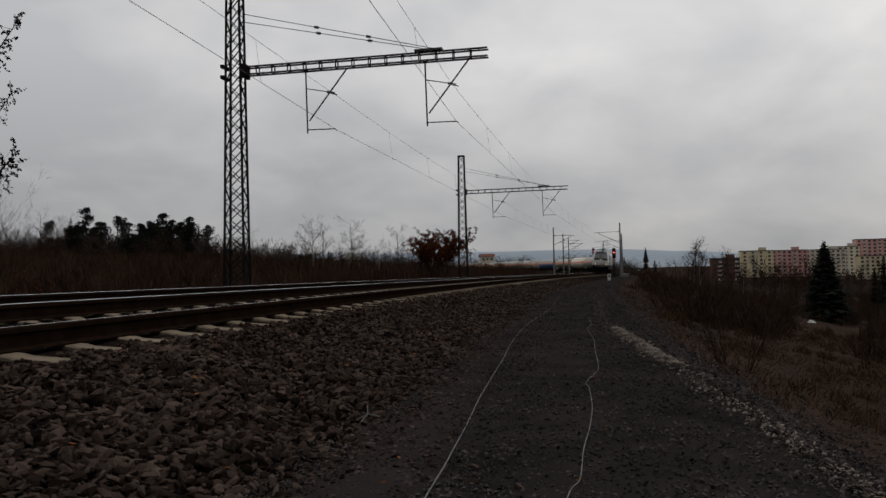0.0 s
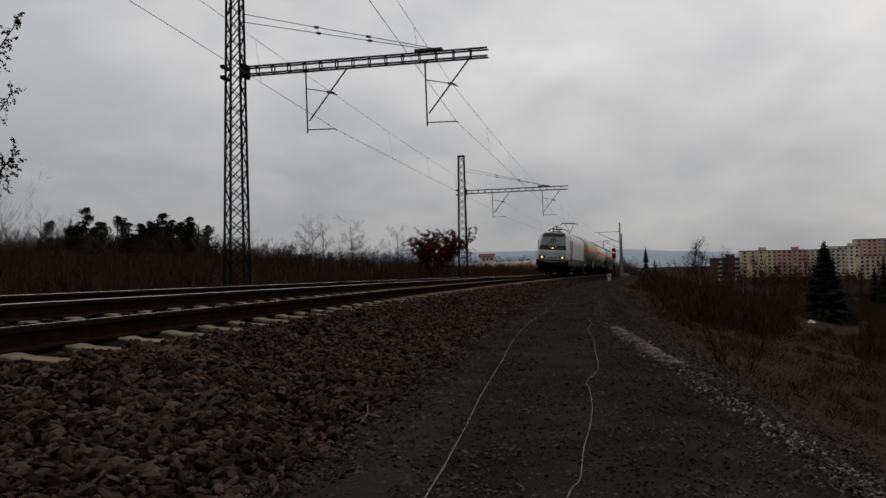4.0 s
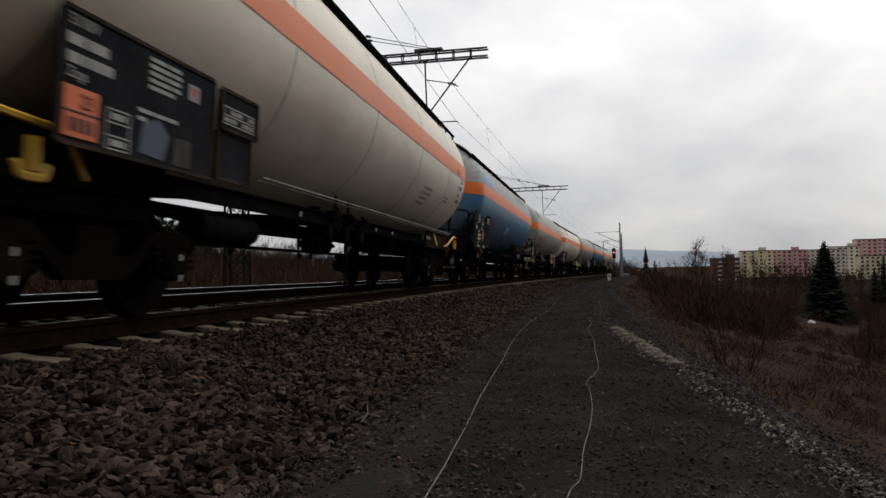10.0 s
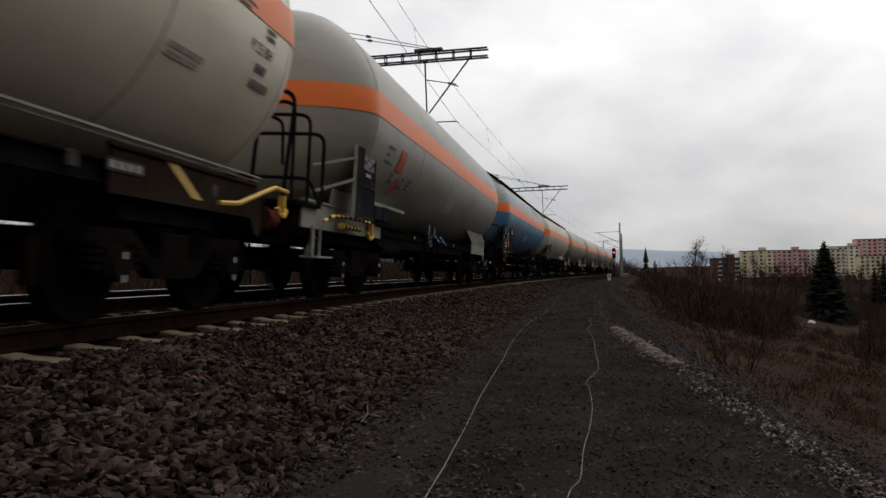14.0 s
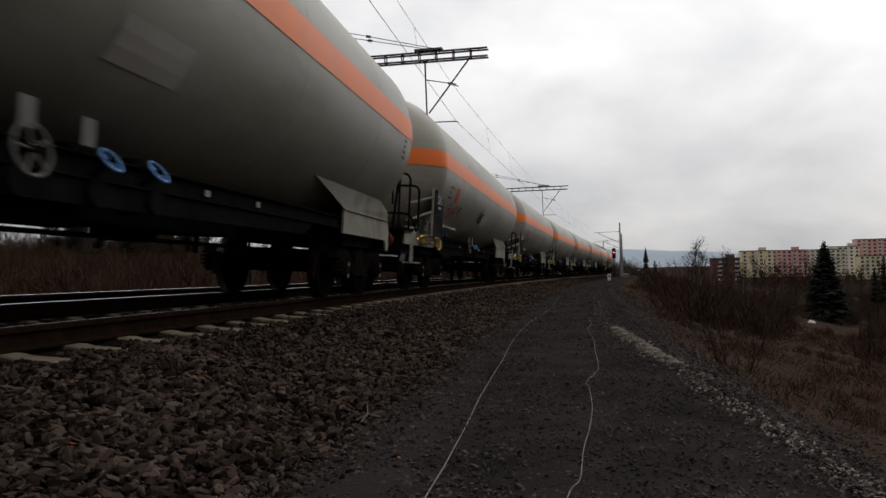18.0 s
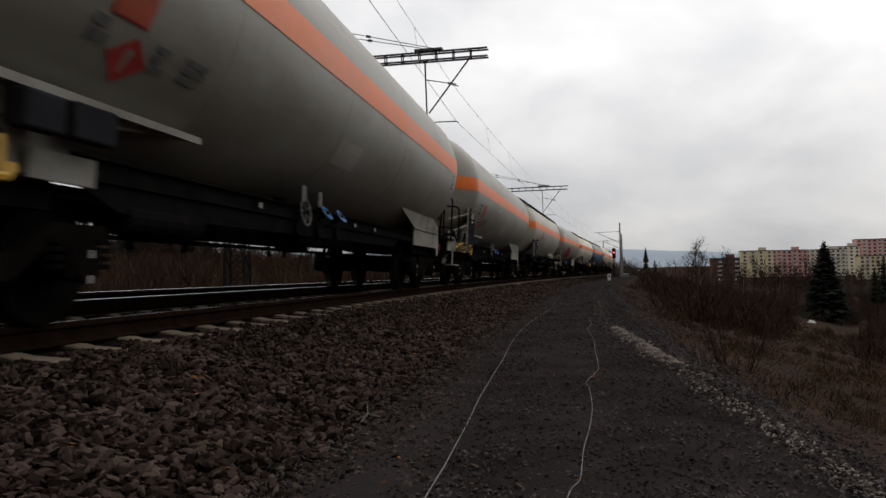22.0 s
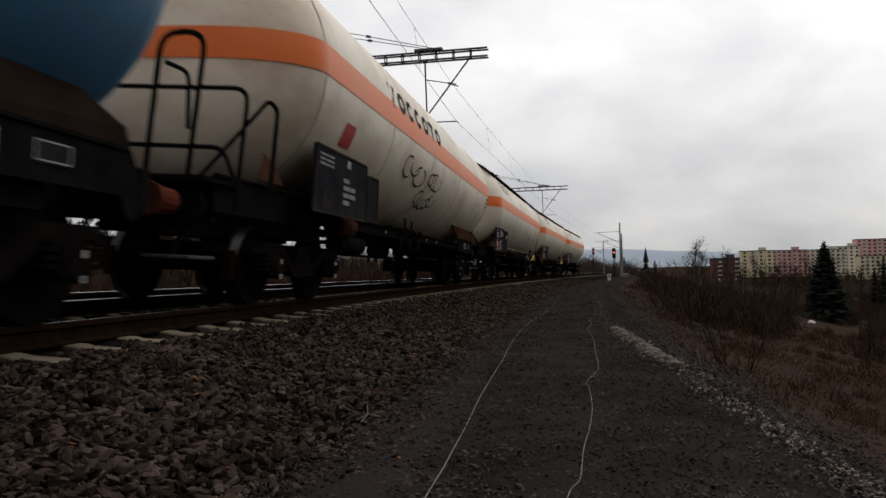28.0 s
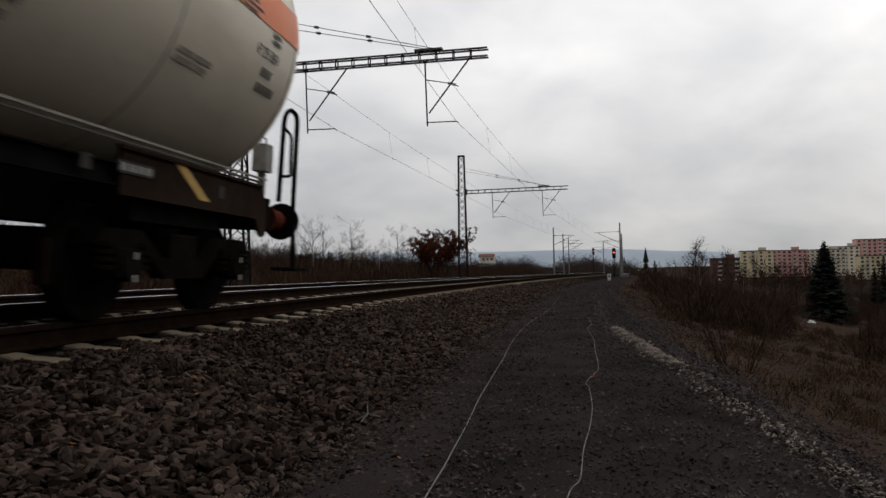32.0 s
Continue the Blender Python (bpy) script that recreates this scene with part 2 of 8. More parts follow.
def ground_z(x, y):
    n = x - xc(y) if -500 < y < 700 else x
    base = climb(max(min(y, 400), -60)) if y < 900 else 2.0
    w = 0.10 * noise.noise(Vector((x * 0.12, y * 0.12, 1.3))) + 0.35 * noise.noise(Vector((x * 0.02, y * 0.02, 7.7)))
    if n > 5.3:
        d = n - 5.3
        z = -0.52 - min(d * 0.235, 5.6 + (d - 23.8) * 0.03 if d > 23.8 else 9)
        z = max(z, -9.0) + w * min(1, d / 4)
    elif n < -7.6:
        d = -7.6 - n
        z = -0.30 - min(d * 0.3, 1.0) + w * min(1, d / 4) + min(max(0, d - 16) * 0.065, 7.5)
    else:
        z = -0.68
    r = math.hypot(x, y)
    if r > 900:
        z += min((r - 900) / 2500, 1) * (26 + 16 * noise.noise(Vector((x * 0.0006, y * 0.0006, 3.1))) + 6 * noise.noise(Vector((x * 0.003, y * 0.003, 5.0))))
    return z + base * max(0, 1 - max(0, abs(n) - 20) / 200)


def graded(lo, hi, fine_lo, fine_hi, step, grow=1.22):
    out = list(np.arange(fine_lo, fine_hi + step / 2, step))
    d = step
    while out[-1] < hi:
        d *= grow
        out.append(out[-1] + d)
    d = step
    while out[0] > lo:
        d *= grow
        out.insert(0, out[0] - d)
    return [float(v) for v in out]


def build_ground():
    xs = graded(-4800, 4800, -24, 36, 0.8)
    ys = graded(-1500, 4800, -8, 60, 1.0, 1.12)
    verts = [(x, y, ground_z(x, y)) for y in ys for x in xs]
    k = len(xs)
    faces = [(j * k + i, j * k + i + 1, (j + 1) * k + i + 1, (j + 1) * k + i) for j in range(len(ys) - 1) for i in range(k - 1)]
    g = part_of("ground", mesh_of("ground", verts, faces), "ground", smooth=True)
    tagged(g, "rough brown winter ground with dead grass and bare earth", "ground", kind="structure")


def strip(name, profile, a, b, mat, rough=0.0, near=0.35, seed=3.0):
    """A sheet along the line with the given cross profile of (n, z)."""
    ss = stations(a, b, near)
    verts, k = [], len(profile)
    for s in ss:
        for i, (n, z) in enumerate(profile):
            e = rough if 0 < i < k - 1 else 0.0
            nn = n + (0.22 * noise.noise(Vector((s * 0.45, n, seed))) if e == 0.0 else 0)
            verts.append(beside(s, nn, z + e * noise.noise(Vector((s * 2.3, n * 2.3, seed)))))
    faces = [(j * k + i, j * k + i + 1, (j + 1) * k + i + 1, (j + 1) * k + i) for j in range(len(ss) - 1) for i in range(k - 1)]
    me = mesh_of(name, verts, faces)
    return part_of(name, me, mat, smooth=True)


def tilt(n):
    """Height of the canted rail plane at n."""
    return -(n - 0.75) * CANT / 1.5


def bed_z(n):
    """Top of the ballast across both tracks."""
    if n > 1.62:
        return max(-0.22 - (n - 1.62) * 0.28 + 0.0, -0.56) if n < 2.0 else -0.326 - (n - 2.0) * 0.135 if n < 3.5 else -0.54
    if n > -1.7:
        return tilt(n) - 0.2
    if n > -2.4:
        return tilt(-1.7) - 0.2 + (n + 1.7) * 0.12
    if n > -5.9:
        return FAR_Z(n) - 0.2
    return FAR_Z(-5.9) - 0.2 - (-5.9 - n) * 0.5


def FAR_Z(n):
    return 0.133 + (n + 3.25) * 0.03


RAIL = [(-0.036, -0.012), (-0.033, 0.0), (-0.024, 0.006), (-0.010, 0.009), (0.010, 0.009), (0.024, 0.006), (0.033, 0.0), (0.036, -0.012), (0.036, -0.036), (0.009, -0.05), (0.009, -0.135), (0.072, -0.152), (0.072, -0.162), (-0.072, -0.162), (-0.072, -0.152), (-0.009, -0.135), (-0.009, -0.05), (-0.036, -0.036)]


def rail(n, height, label, worn=(2, 5)):
    ss = stations(-40, 420, 1.0, 0.05)
    rings = [[beside(s, n + dx, height + dz - 0.006) for dx, dz in RAIL] for s in ss]
    bm = loft(rings)
    me = bpy.data.meshes.new("rail")
    bm.to_mesh(me)
    bm.free()
    me.materials.append(M["rail"])
    me.materials.append(M["rail_top"])
    k = len(RAIL)
    for j in range(len(ss) - 1):
        for i in range(*worn):
            me.polygons[j * k + i].material_index = 1
    ob = part_of("rail", me, None)
    tagged(ob, label, "rail", "rails of the line", "structure")


def sleeper_mesh():
    o = [(-1.24, -0.19), (-1.24, 0.0), (-0.95, 0.0), (-0.88, 0.012), (-0.62, 0.012), (-0.5, -0.03), (0.5, -0.03), (0.62, 0.012), (0.88, 0.012), (0.95, 0.0), (1.24, 0.0), (1.24, -0.19)]
    bm = loft([[Vector((-w + (0.03 if z > -0.1 else 0) * (1 if w > 0 else -1), y, z)) for y, z in o] for w in (0.13, -0.13)])
    bmesh.ops.bevel(bm, geom=[e for e in bm.edges if e.is_boundary is False and e.calc_face_angle(0) > 0.9], offset=0.012, segments=1, affect="EDGES")
    me = bpy.data.meshes.new("sleeper")
    bm.to_mesh(me)
    bm.free()
    return me


def build_track():
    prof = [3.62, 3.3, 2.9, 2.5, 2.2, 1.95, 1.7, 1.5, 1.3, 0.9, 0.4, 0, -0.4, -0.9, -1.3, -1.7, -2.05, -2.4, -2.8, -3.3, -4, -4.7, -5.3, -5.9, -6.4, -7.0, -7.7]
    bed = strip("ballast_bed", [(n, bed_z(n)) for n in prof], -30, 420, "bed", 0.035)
    tagged(bed, "broken stone ballast bed under both tracks, darkened for the shade between stones", "ballast", kind="structure")
    for n, z, txt in ((0.75, 0.0, "rusty steel rail with a bright worn head on the near track"), (-0.75, CANT, "rusty steel rail with a bright worn head on the near track"),
                      (-3.25, 0.133, "rusty steel rail with a polished head on the far track"), (-4.75, FAR_Z(-4.75), "rusty steel rail with a polished head on the far track")):
        rail(n, z, txt, (3, 4) if n > 0 else (2, 5))
    me = sleeper_mesh()
    for far in (False, True):
        i = 0
        s = -6.0
        s0 = 4.61 - 0.685 * 40
        while True:
            s = s0 + 0.685 * i
            i += 1
            if s < (-4 if not far else 4):
                continue
            if s > (62 if not far else 30):
                break
            c = -4.0 if far else 0.0
            h = (FAR_Z(-4.0) if far else CANT / 2) - 0.178
            ob = part_of("sleeper", me, "concrete")
            ob.matrix_basis = track_pose(s, c, h) @ pose(0, 0, 0, 0, 0, random.uniform(-0.7, 0.7))
            tagged(ob, "pale weathered concrete sleeper half buried in ballast", "sleeper", "sleepers under the rails")
    # the sleepers further down the line
    verts, faces = [], []
    for far in (False, True):
        s = 62.4 if not far else 30.4
        while s < 170:
            m = track_pose(s, -4.0 if far else 0.0, (FAR_Z(-4.0) if far else CANT / 2) - 0.178)
            b0 = len(verts)
            for dx in (-0.12, 0.12):
                for dy, dz in ((-1.3, -0.15), (-1.3, 0), (1.3, 0), (1.3, -0.15)):
                    verts.append(m @ Vector((dx, dy, dz)))
            faces += [tuple(b0 + i for i in f) for f in ((0, 1, 2, 3), (7, 6, 5, 4), (1, 5, 6, 2), (0, 4, 5, 1), (2, 6, 7, 3))]
            s += 0.685
    far_sl = part_of("far_sleepers", mesh_of("far_sleepers", verts, faces), "concrete")
    tagged(far_sl, "row of pale concrete sleepers far down the line", "sleepers", kind="stuff")


build_ground()
path = strip("path", [(3.3, -0.53), (3.5, -0.50), (3.8, -0.49), (4.1, -0.50), (4.5, -0.49), (4.9, -0.50), (5.2, -0.50), (5.5, -0.53), (5.75, -0.62), (6.1, -0.74)], -8, 130, "path", 0.02)
tagged(path, "dark grey cinder service path beside the ballast", "path", kind="structure")
build_track()

# ---- the train ----
M.update({
    "tank_grey": material("tank_paint_grey", (0.2728, 0.2596, 0.22), (0.3344, 0.3212, 0.2772), 0.8, 0.45, fine=0.05, dirt=(0.17, 0.15, 0.115), dirt_amount=0.75, dirt_scale=0.8, streak=(0.5, 0.5, 1.6)),
    "tank_cream": material("tank_paint_cream", (0.735, 0.6668, 0.5355), (0.8085, 0.735, 0.6038), 0.8, 0.42, fine=0.05, dirt=(0.40, 0.32, 0.23), dirt_amount=0.5, dirt_scale=0.9, streak=(0.5, 0.5, 1.6)),
    "tank_ivory": material("tank_paint_ivory", (0.42, 0.395, 0.325), (0.50, 0.47, 0.395), 0.8, 0.45, fine=0.05, dirt=(0.24, 0.20, 0.15), dirt_amount=0.7, dirt_scale=0.8, streak=(0.5, 0.5, 1.6)),
    "tank_blue": material("tank_paint_blue", (0.05, 0.175, 0.32), (0.07, 0.21, 0.37), 0.8, 0.42, fine=0.06, dirt=(0.13, 0.15, 0.15), dirt_amount=0.85, dirt_scale=0.8, streak=(0.5, 0.5, 1.6)),
    "tank_rusty": material("tank_paint_stained", (0.742, 0.6572, 0.5194), (0.8056, 0.7314, 0.6042), 0.8, 0.45, fine=0.06, dirt=(0.38, 0.22, 0.13), dirt_amount=0.75, dirt_scale=0.7, streak=(0.8, 0.8, 1.2)),
    "shield_grey": material("sun_shield_grey", (0.30, 0.30, 0.29), (0.38, 0.375, 0.36), 1.2, 0.5, dirt=(0.2, 0.18, 0.15), dirt_amount=0.5),
    "orange": material("orange_band", (0.78, 0.155, 0.02), (0.84, 0.19, 0.03), 1.5, 0.45, fine=0.05, dirt=(0.5, 0.17, 0.06), dirt_amount=0.35, dirt_scale=1.2),
    "black": material("black_underframe", (0.007, 0.0068, 0.0068), (0.014, 0.013, 0.0125), 4.0, 0.8, fine=0.3),
    "bogie": material("brake_dust_steel", (0.006, 0.005, 0.0047), (0.012, 0.0095, 0.008), 3.0, 0.85, fine=0.3),
    "wheel": material("wheel_steel", (0.006, 0.0055, 0.005), (0.012, 0.010, 0.009), 4.0, 0.8),
    "tyre": material("wheel_tread", (0.04, 0.038, 0.036), (0.064, 0.062, 0.06), 4.0, 0.45, 1.0),
    "frame_grey": material("saddle_paint_grey", (0.25, 0.24, 0.205), (0.32, 0.31, 0.27), 1.5, 0.6, dirt=(0.12, 0.10, 0.085), dirt_amount=0.7, dirt_scale=1.4),
    "frame_brown": material("frame_paint_brown", (0.024, 0.016, 0.013), (0.04, 0.026, 0.02), 1.5, 0.6, dirt=(0.05, 0.04, 0.03), dirt_amount=0.7, dirt_scale=1.4),
    "frame_rust": material("frame_paint_rusty", (0.055, 0.026, 0.016), (0.10, 0.048, 0.028), 1.5, 0.65, dirt=(0.05, 0.03, 0.02), dirt_amount=0.7, dirt_scale=1.4),
    "panel": material("data_board_black", (0.016, 0.0165, 0.019), (0.026, 0.027, 0.031), 2.0, 0.62, dirt=(0.05, 0.05, 0.05), dirt_amount=0.5),
    "ink_white": material("white_lettering", (0.30, 0.30, 0.285), (0.44, 0.44, 0.42), 9.0, 0.6),
    "ink_black": material("black_lettering", (0.05, 0.05, 0.055), (0.08, 0.08, 0.085), 9.0, 0.6),
    "ink_soft": material("faded_lettering", (0.13, 0.13, 0.13), (0.18, 0.18, 0.17), 9.0, 0.6),
    "ink_blue": material("blue_lettering", (0.07, 0.09, 0.16), (0.10, 0.13, 0.21), 9.0, 0.6),
    "hazard": material("hazard_orange", (0.60, 0.11, 0.025), (0.66, 0.14, 0.035), 9.0, 0.5),
    "hazard_dim": material("hazard_orange_dull", (0.42, 0.065, 0.02), (0.5, 0.09, 0.03), 9.0, 0.55),
    "hazard_red": material("hazard_red", (0.42, 0.03, 0.025), (0.5, 0.05, 0.04), 9.0, 0.5),
    "yellow": material("yellow_paint", (0.62, 0.36, 0.03), (0.72, 0.44, 0.05), 5.0, 0.5, dirt=(0.2, 0.13, 0.05), dirt_amount=0.6),
    "graffiti_red": material("spray_red", (0.36, 0.04, 0.06), (0.48, 0.07, 0.10), 2.0, 0.6),
    "graffiti_pink": material("spray_pink", (0.6, 0.28, 0.32), (0.66, 0.34, 0.38), 5.0, 0.6),
    "handle_blue": material("valve_blue", (0.08, 0.22, 0.5), (0.1, 0.28, 0.6), 5.0, 0.5),
    "red_cyl": material("buffer_red", (0.07, 0.018, 0.012), (0.12, 0.03, 0.02), 5.0, 0.7, dirt=(0.04, 0.028, 0.02), dirt_amount=0.9),
})

# Running: steady up to the camera, then a slow pick-up of speed
SPEED, PICKUP, AT, PASS = 17.0525, 0.0593, 10.3495, 7.3
WAGON_LEN, FIRST = 19.05, 18.95


def head(t):
    """Where the locomotive's headlamps are along the line at t."""
    d = t - PASS
    return AT - SPEED * d - (PICKUP * d * d / 2 if d > 0 else 0)


def run_pose(t, u, pivots):
    """The pose at t of a vehicle whose middle rides u behind the headlamps, on two bogies that far apart."""
    s = head(t) + u
    a, b = beside(s - pivots / 2, 0, CANT / 2), beside(s + pivots / 2, 0, CANT / 2)
    d = b - a
    x, y, z = (a + b) / 2
    return pose(x, y, z, math.degrees(math.atan(CANT / 1.5)), -math.degrees(math.atan2(d.z, math.hypot(d.x, d.y))), math.degrees(math.atan2(d.y, d.x)))


TR, TZ, DISH = 1.60, 2.85, 0.75
TANK, SHIFT = (-8.6, 8.2), 0.55


def tank_profile(seg=10):
    """Stations along the tank: x and radius, with dished ends."""
    left = [(TANK[0] + DISH - DISH * math.cos(a), TR * math.sin(a) ** 0.72) for a in [i / seg * math.pi / 2 for i in range(seg + 1)]]
    right = [(TANK[0] + TANK[1] - x, r) for x, r in reversed(left)]
    return left + [(x, TR) for x in np.linspace(TANK[0] + DISH + 0.6, TANK[1] - DISH - 0.6, 12)] + right


def tank_bm(sides=56):
    bm = bmesh.new()
    rings = []
    for x, r in tank_profile():
        r = max(r, 0.002)
        rings.append([bm.verts.new((x, r * math.cos(k * math.tau / sides), TZ + r * math.sin(k * math.tau / sides))) for k in range(sides)])
    for a, b in zip(rings, rings[1:]):
        for k in range(sides):
            bm.faces.new((a[k], a[(k + 1) % sides], b[(k + 1) % sides], b[k]))
    bmesh.ops.recalc_face_normals(bm, faces=bm.faces)
    return bm


def on_tank(x, z, side=-1, lift=0.006):
    """A point of the tank's shell at x and height z; side -1 faces the path."""
    h = (TANK[1] if x > 0 else -TANK[0]) - DISH
    r = TR if abs(x) <= h else TR * math.sqrt(max(0, 1 - ((abs(x) - h) / DISH) ** 2)) ** 0.72
    dz = max(-r, min(r, z - TZ))
    return Vector((x, side * (math.sqrt(max(0, r * r - dz * dz)) + lift * math.sqrt(max(0, 1 - (dz / max(r, 1e-6)) ** 2))), TZ + dz * (1 + lift / max(r, 0.01))))


def patch(bm, x0, x1, z0, z1, side=-1, lift=0.007, nx=1, nz=3, slant=0.0):
    """A thin painted field on the tank's shell."""
    g = [[bm.verts.new(on_tank(x0 + (x1 - x0) * i / nx + slant * j / nz, z0 + (z1 - z0) * j / nz, side, lift)) for j in range(nz + 1)] for i in range(nx + 1)]
    for i in range(nx):
        for j in range(nz):
            bm.faces.new((g[i][j], g[i + 1][j], g[i + 1][j + 1], g[i][j + 1]))


BAND = (2.81, 3.18)


def band_bm():
    """The orange band, round the sides and across both ends."""
    bm = bmesh.new()
    prof = tank_profile(14)
    for side in (-1, 1):
        prev = None
        for x, r in prof:
            if r < BAND[1] - TZ + 0.02:
                r = max(r, 0.001)
                if r < BAND[1] - TZ + 0.02:
                    prev = None
                    continue
            col = []
            for j in range(4):
                z = BAND[0] + (BAND[1] - BAND[0]) * j / 3 - TZ
                rr = r + 0.006
                col.append(bm.verts.new((x + (0.006 if x > 7.5 else -0.006 if x < -7.9 else 0), side * math.sqrt(max(rr * rr - z * z, 0)), TZ + z)))
            if prev:
                for j in range(3):
                    bm.faces.new((prev[j], col[j], col[j + 1], prev[j + 1]))
            prev = col
    # across the flat of each end
    for e in (-1, 1):
        cols = []
        for k in range(9):
            y = (k - 4) / 4 * 0.62
            col = []
            for j in range(4):
                z = BAND[0] + (BAND[1] - BAND[0]) * j / 3 - TZ
                r = min(math.hypot(y, z) / TR, 0.999)
                q = math.asin(min(1, r ** (1 / 0.72)))
                col.append(bm.verts.new((e * ((TANK[1] if e > 0 else -TANK[0]) - DISH + DISH * math.cos(q) + 0.006), y, TZ + z)))
            cols.append(col)
        for a, b in zip(cols, cols[1:]):
            for j in range(3):
                bm.faces.new((a[j], b[j], b[j + 1], a[j + 1]))
    return bm


def wheelset(parent, x, shared={}):
    """Two wheels on their axle."""
    if "m" not in shared:
        prof = [(-1.0, 0.06), (-1.0, 0.085), (-0.86, 0.085), (-0.86, 0.13), (-0.825, 0.16), (-0.79, 0.38), (-0.815, 0.41), (-0.815, 0.46), (-0.70, 0.465), (-0.70, 0.475), (-0.668, 0.49), (-0.668, 0.40), (-0.70, 0.37), (-0.68, 0.15), (-0.64, 0.13), (-0.62, 0.085)]
        prof += [(-y, r) for y, r in reversed(prof)]
        bm = loft([[Vector((r * math.cos(k * math.tau / 28), y, r * math.sin(k * math.tau / 28))) for k in range(28)] for y, r in prof])
        shared["m"] = bpy.data.meshes.new("wheelset")
        bm.to_mesh(shared["m"])
        bm.free()
        shared["m"].materials.append(M["wheel"])
        shared["m"].materials.append(M["tyre"])
        for ring in (7, 23):
            for k in range(28):
                shared["m"].polygons[ring * 28 + k].material_index = 1
    w = part_of("wheelset", shared["m"], "wheel", parent)
    w.matrix_basis = pose(x, 0, 0.46)
    return w


def bogie(parent, x):
    """A two-axle freight bogie with its frame, springs and axle boxes."""
    b = part("bogie", boxes(((0, 0, 0.62), (0.5, 2.1, 0.24)), bevel=0.02), "bogie", parent)
    b.matrix_basis = pose(x, 0, 0)
    o = [(-1.35, 0.62), (-1.3, 0.74), (-0.75, 0.74), (-0.42, 0.52), (0.42, 0.52), (0.75, 0.74), (1.3, 0.74), (1.35, 0.62), (1.0, 0.56), (0.66, 0.56), (0.36, 0.34), (-0.36, 0.34), (-0.66, 0.56), (-1.0, 0.56)]
    for s in (-1, 1):
        part("side_frame", prism(o, "y", s - 0.07, s + 0.07), "bogie", b)
        part("end_beam", boxes(((s * 1.3, 0, 0.66), (0.1, 1.86, 0.12))), "bogie", b)
    for wx in (-1.0, 1.0):
        wheelset(b, wx)
        for s in (-1, 1):
            bm = bmesh.new()
            rod(bm, (wx, s * 0.95, 0.46), (wx, s * 1.16, 0.46), 0.135, 12)
            box(bm, (wx, s * 1.05, 0.47), (0.34, 0.16, 0.22))
            ax = part("axle_box", bm, "bogie", b)
            for q in (0.06, -0.12):
                part("white_mark", boxes(((wx + 0.02, s * 1.162, 0.47 + q), (0.035, 0.006, 0.055))), "ink_white", ax)
            for dx in (-0.26, 0.26):
                bm = bmesh.new()
                for k in range(4):
                    rod(bm, (wx + dx, s * 1.05, 0.42 + k * 0.06), (wx + dx, s * 1.05, 0.455 + k * 0.06), 0.085, 10)
                part("spring", bm, "bogie", b)
            bm = boxes(((wx + math.copysign(0.53, wx), s * 0.75, 0.46), (0.09, 0.10, 0.34)))
            part("brake_shoe", bm, "rail", b)
    return b


def buffers(parent, x, e):
    for s in (-1, 1):
        bm = bmesh.new()
        rod(bm, (x - e * 0.62, s * 0.875, 1.05), (x - e * 0.25, s * 0.875, 1.05), 0.13, 14)
        rod(bm, (x - e * 0.64, s * 0.875, 1.05), (x - e * 0.6, s * 0.875, 1.05), 0.17, 8)
        b = part("buffer", bm, "red_cyl", parent)
        bm = bmesh.new()
        rod(bm, (x - e * 0.3, s * 0.875, 1.05), (x - e * 0.04, s * 0.875, 1.05), 0.095, 14)
        rod(bm, (x - e * 0.05, s * 0.875, 1.05), (x, s * 0.875, 1.05), 0.24, 20, 0.23)
        part("buffer_head", bm, "bogie", b)
    bm = bmesh.new()
    tube(bm, [(x - e * 0.55, 0, 1.02), (x - e * 0.2, 0, 0.98), (x - e * 0.02, 0, 0.93)], 0.05)
    part("coupler", bm, "bogie", parent)


def ribbon(bm, pts, width, side=-1, lift=0.009):
    """A painted stroke over the tank's shell through (x, z) points."""
    prev = None
    for i, (x, z) in enumerate(pts):
        ax, az = pts[max(i - 1, 0)]
        bx, bz = pts[min(i + 1, len(pts) - 1)]
        d = math.hypot(bx - ax, bz - az) or 1
        nx, nz = -(bz - az) / d * width / 2, (bx - ax) / d * width / 2
        cur = (bm.verts.new(on_tank(x + nx, z + nz, side, lift)), bm.verts.new(on_tank(x - nx, z - nz, side, lift)))
        if prev:
            bm.faces.new((prev[0], prev[1], cur[1], cur[0]))
        prev = cur


def arc_pts(cx, cz, rx, rz, a0, a1, n=12):
    return [(cx + rx * math.cos(radians(a0 + (a1 - a0) * i / n)), cz + rz * math.sin(radians(a0 + (a1 - a0) * i / n))) for i in range(n + 1)]


def tank_part(name, bm, mat, w, label="", smooth=False):
    """A part that belongs to the shell, which sits a little towards the trailing end."""
    ob = part(name, bm, mat, w, label, smooth)
    ob.matrix_basis = pose(SHIFT, 0, 0)
    return ob


def lines_of_text(w, x, z, widths, h, gap, mat, name="lettering", side=-1, slant=0.0):
    """Lettering on the shell that cannot be read: a plain bar for each word."""
    for i, wd in enumerate(widths):
        x0 = x
        for k in wd:
            if k > 0:
                bm = bmesh.new()
                patch(bm, x0, x0 + k, z - i * (h + gap) - h, z - i * (h + gap), side, 0.008, 2, 2)
                tank_part(name, bm, mat, w)
            x0 += abs(k) + h * 0.35


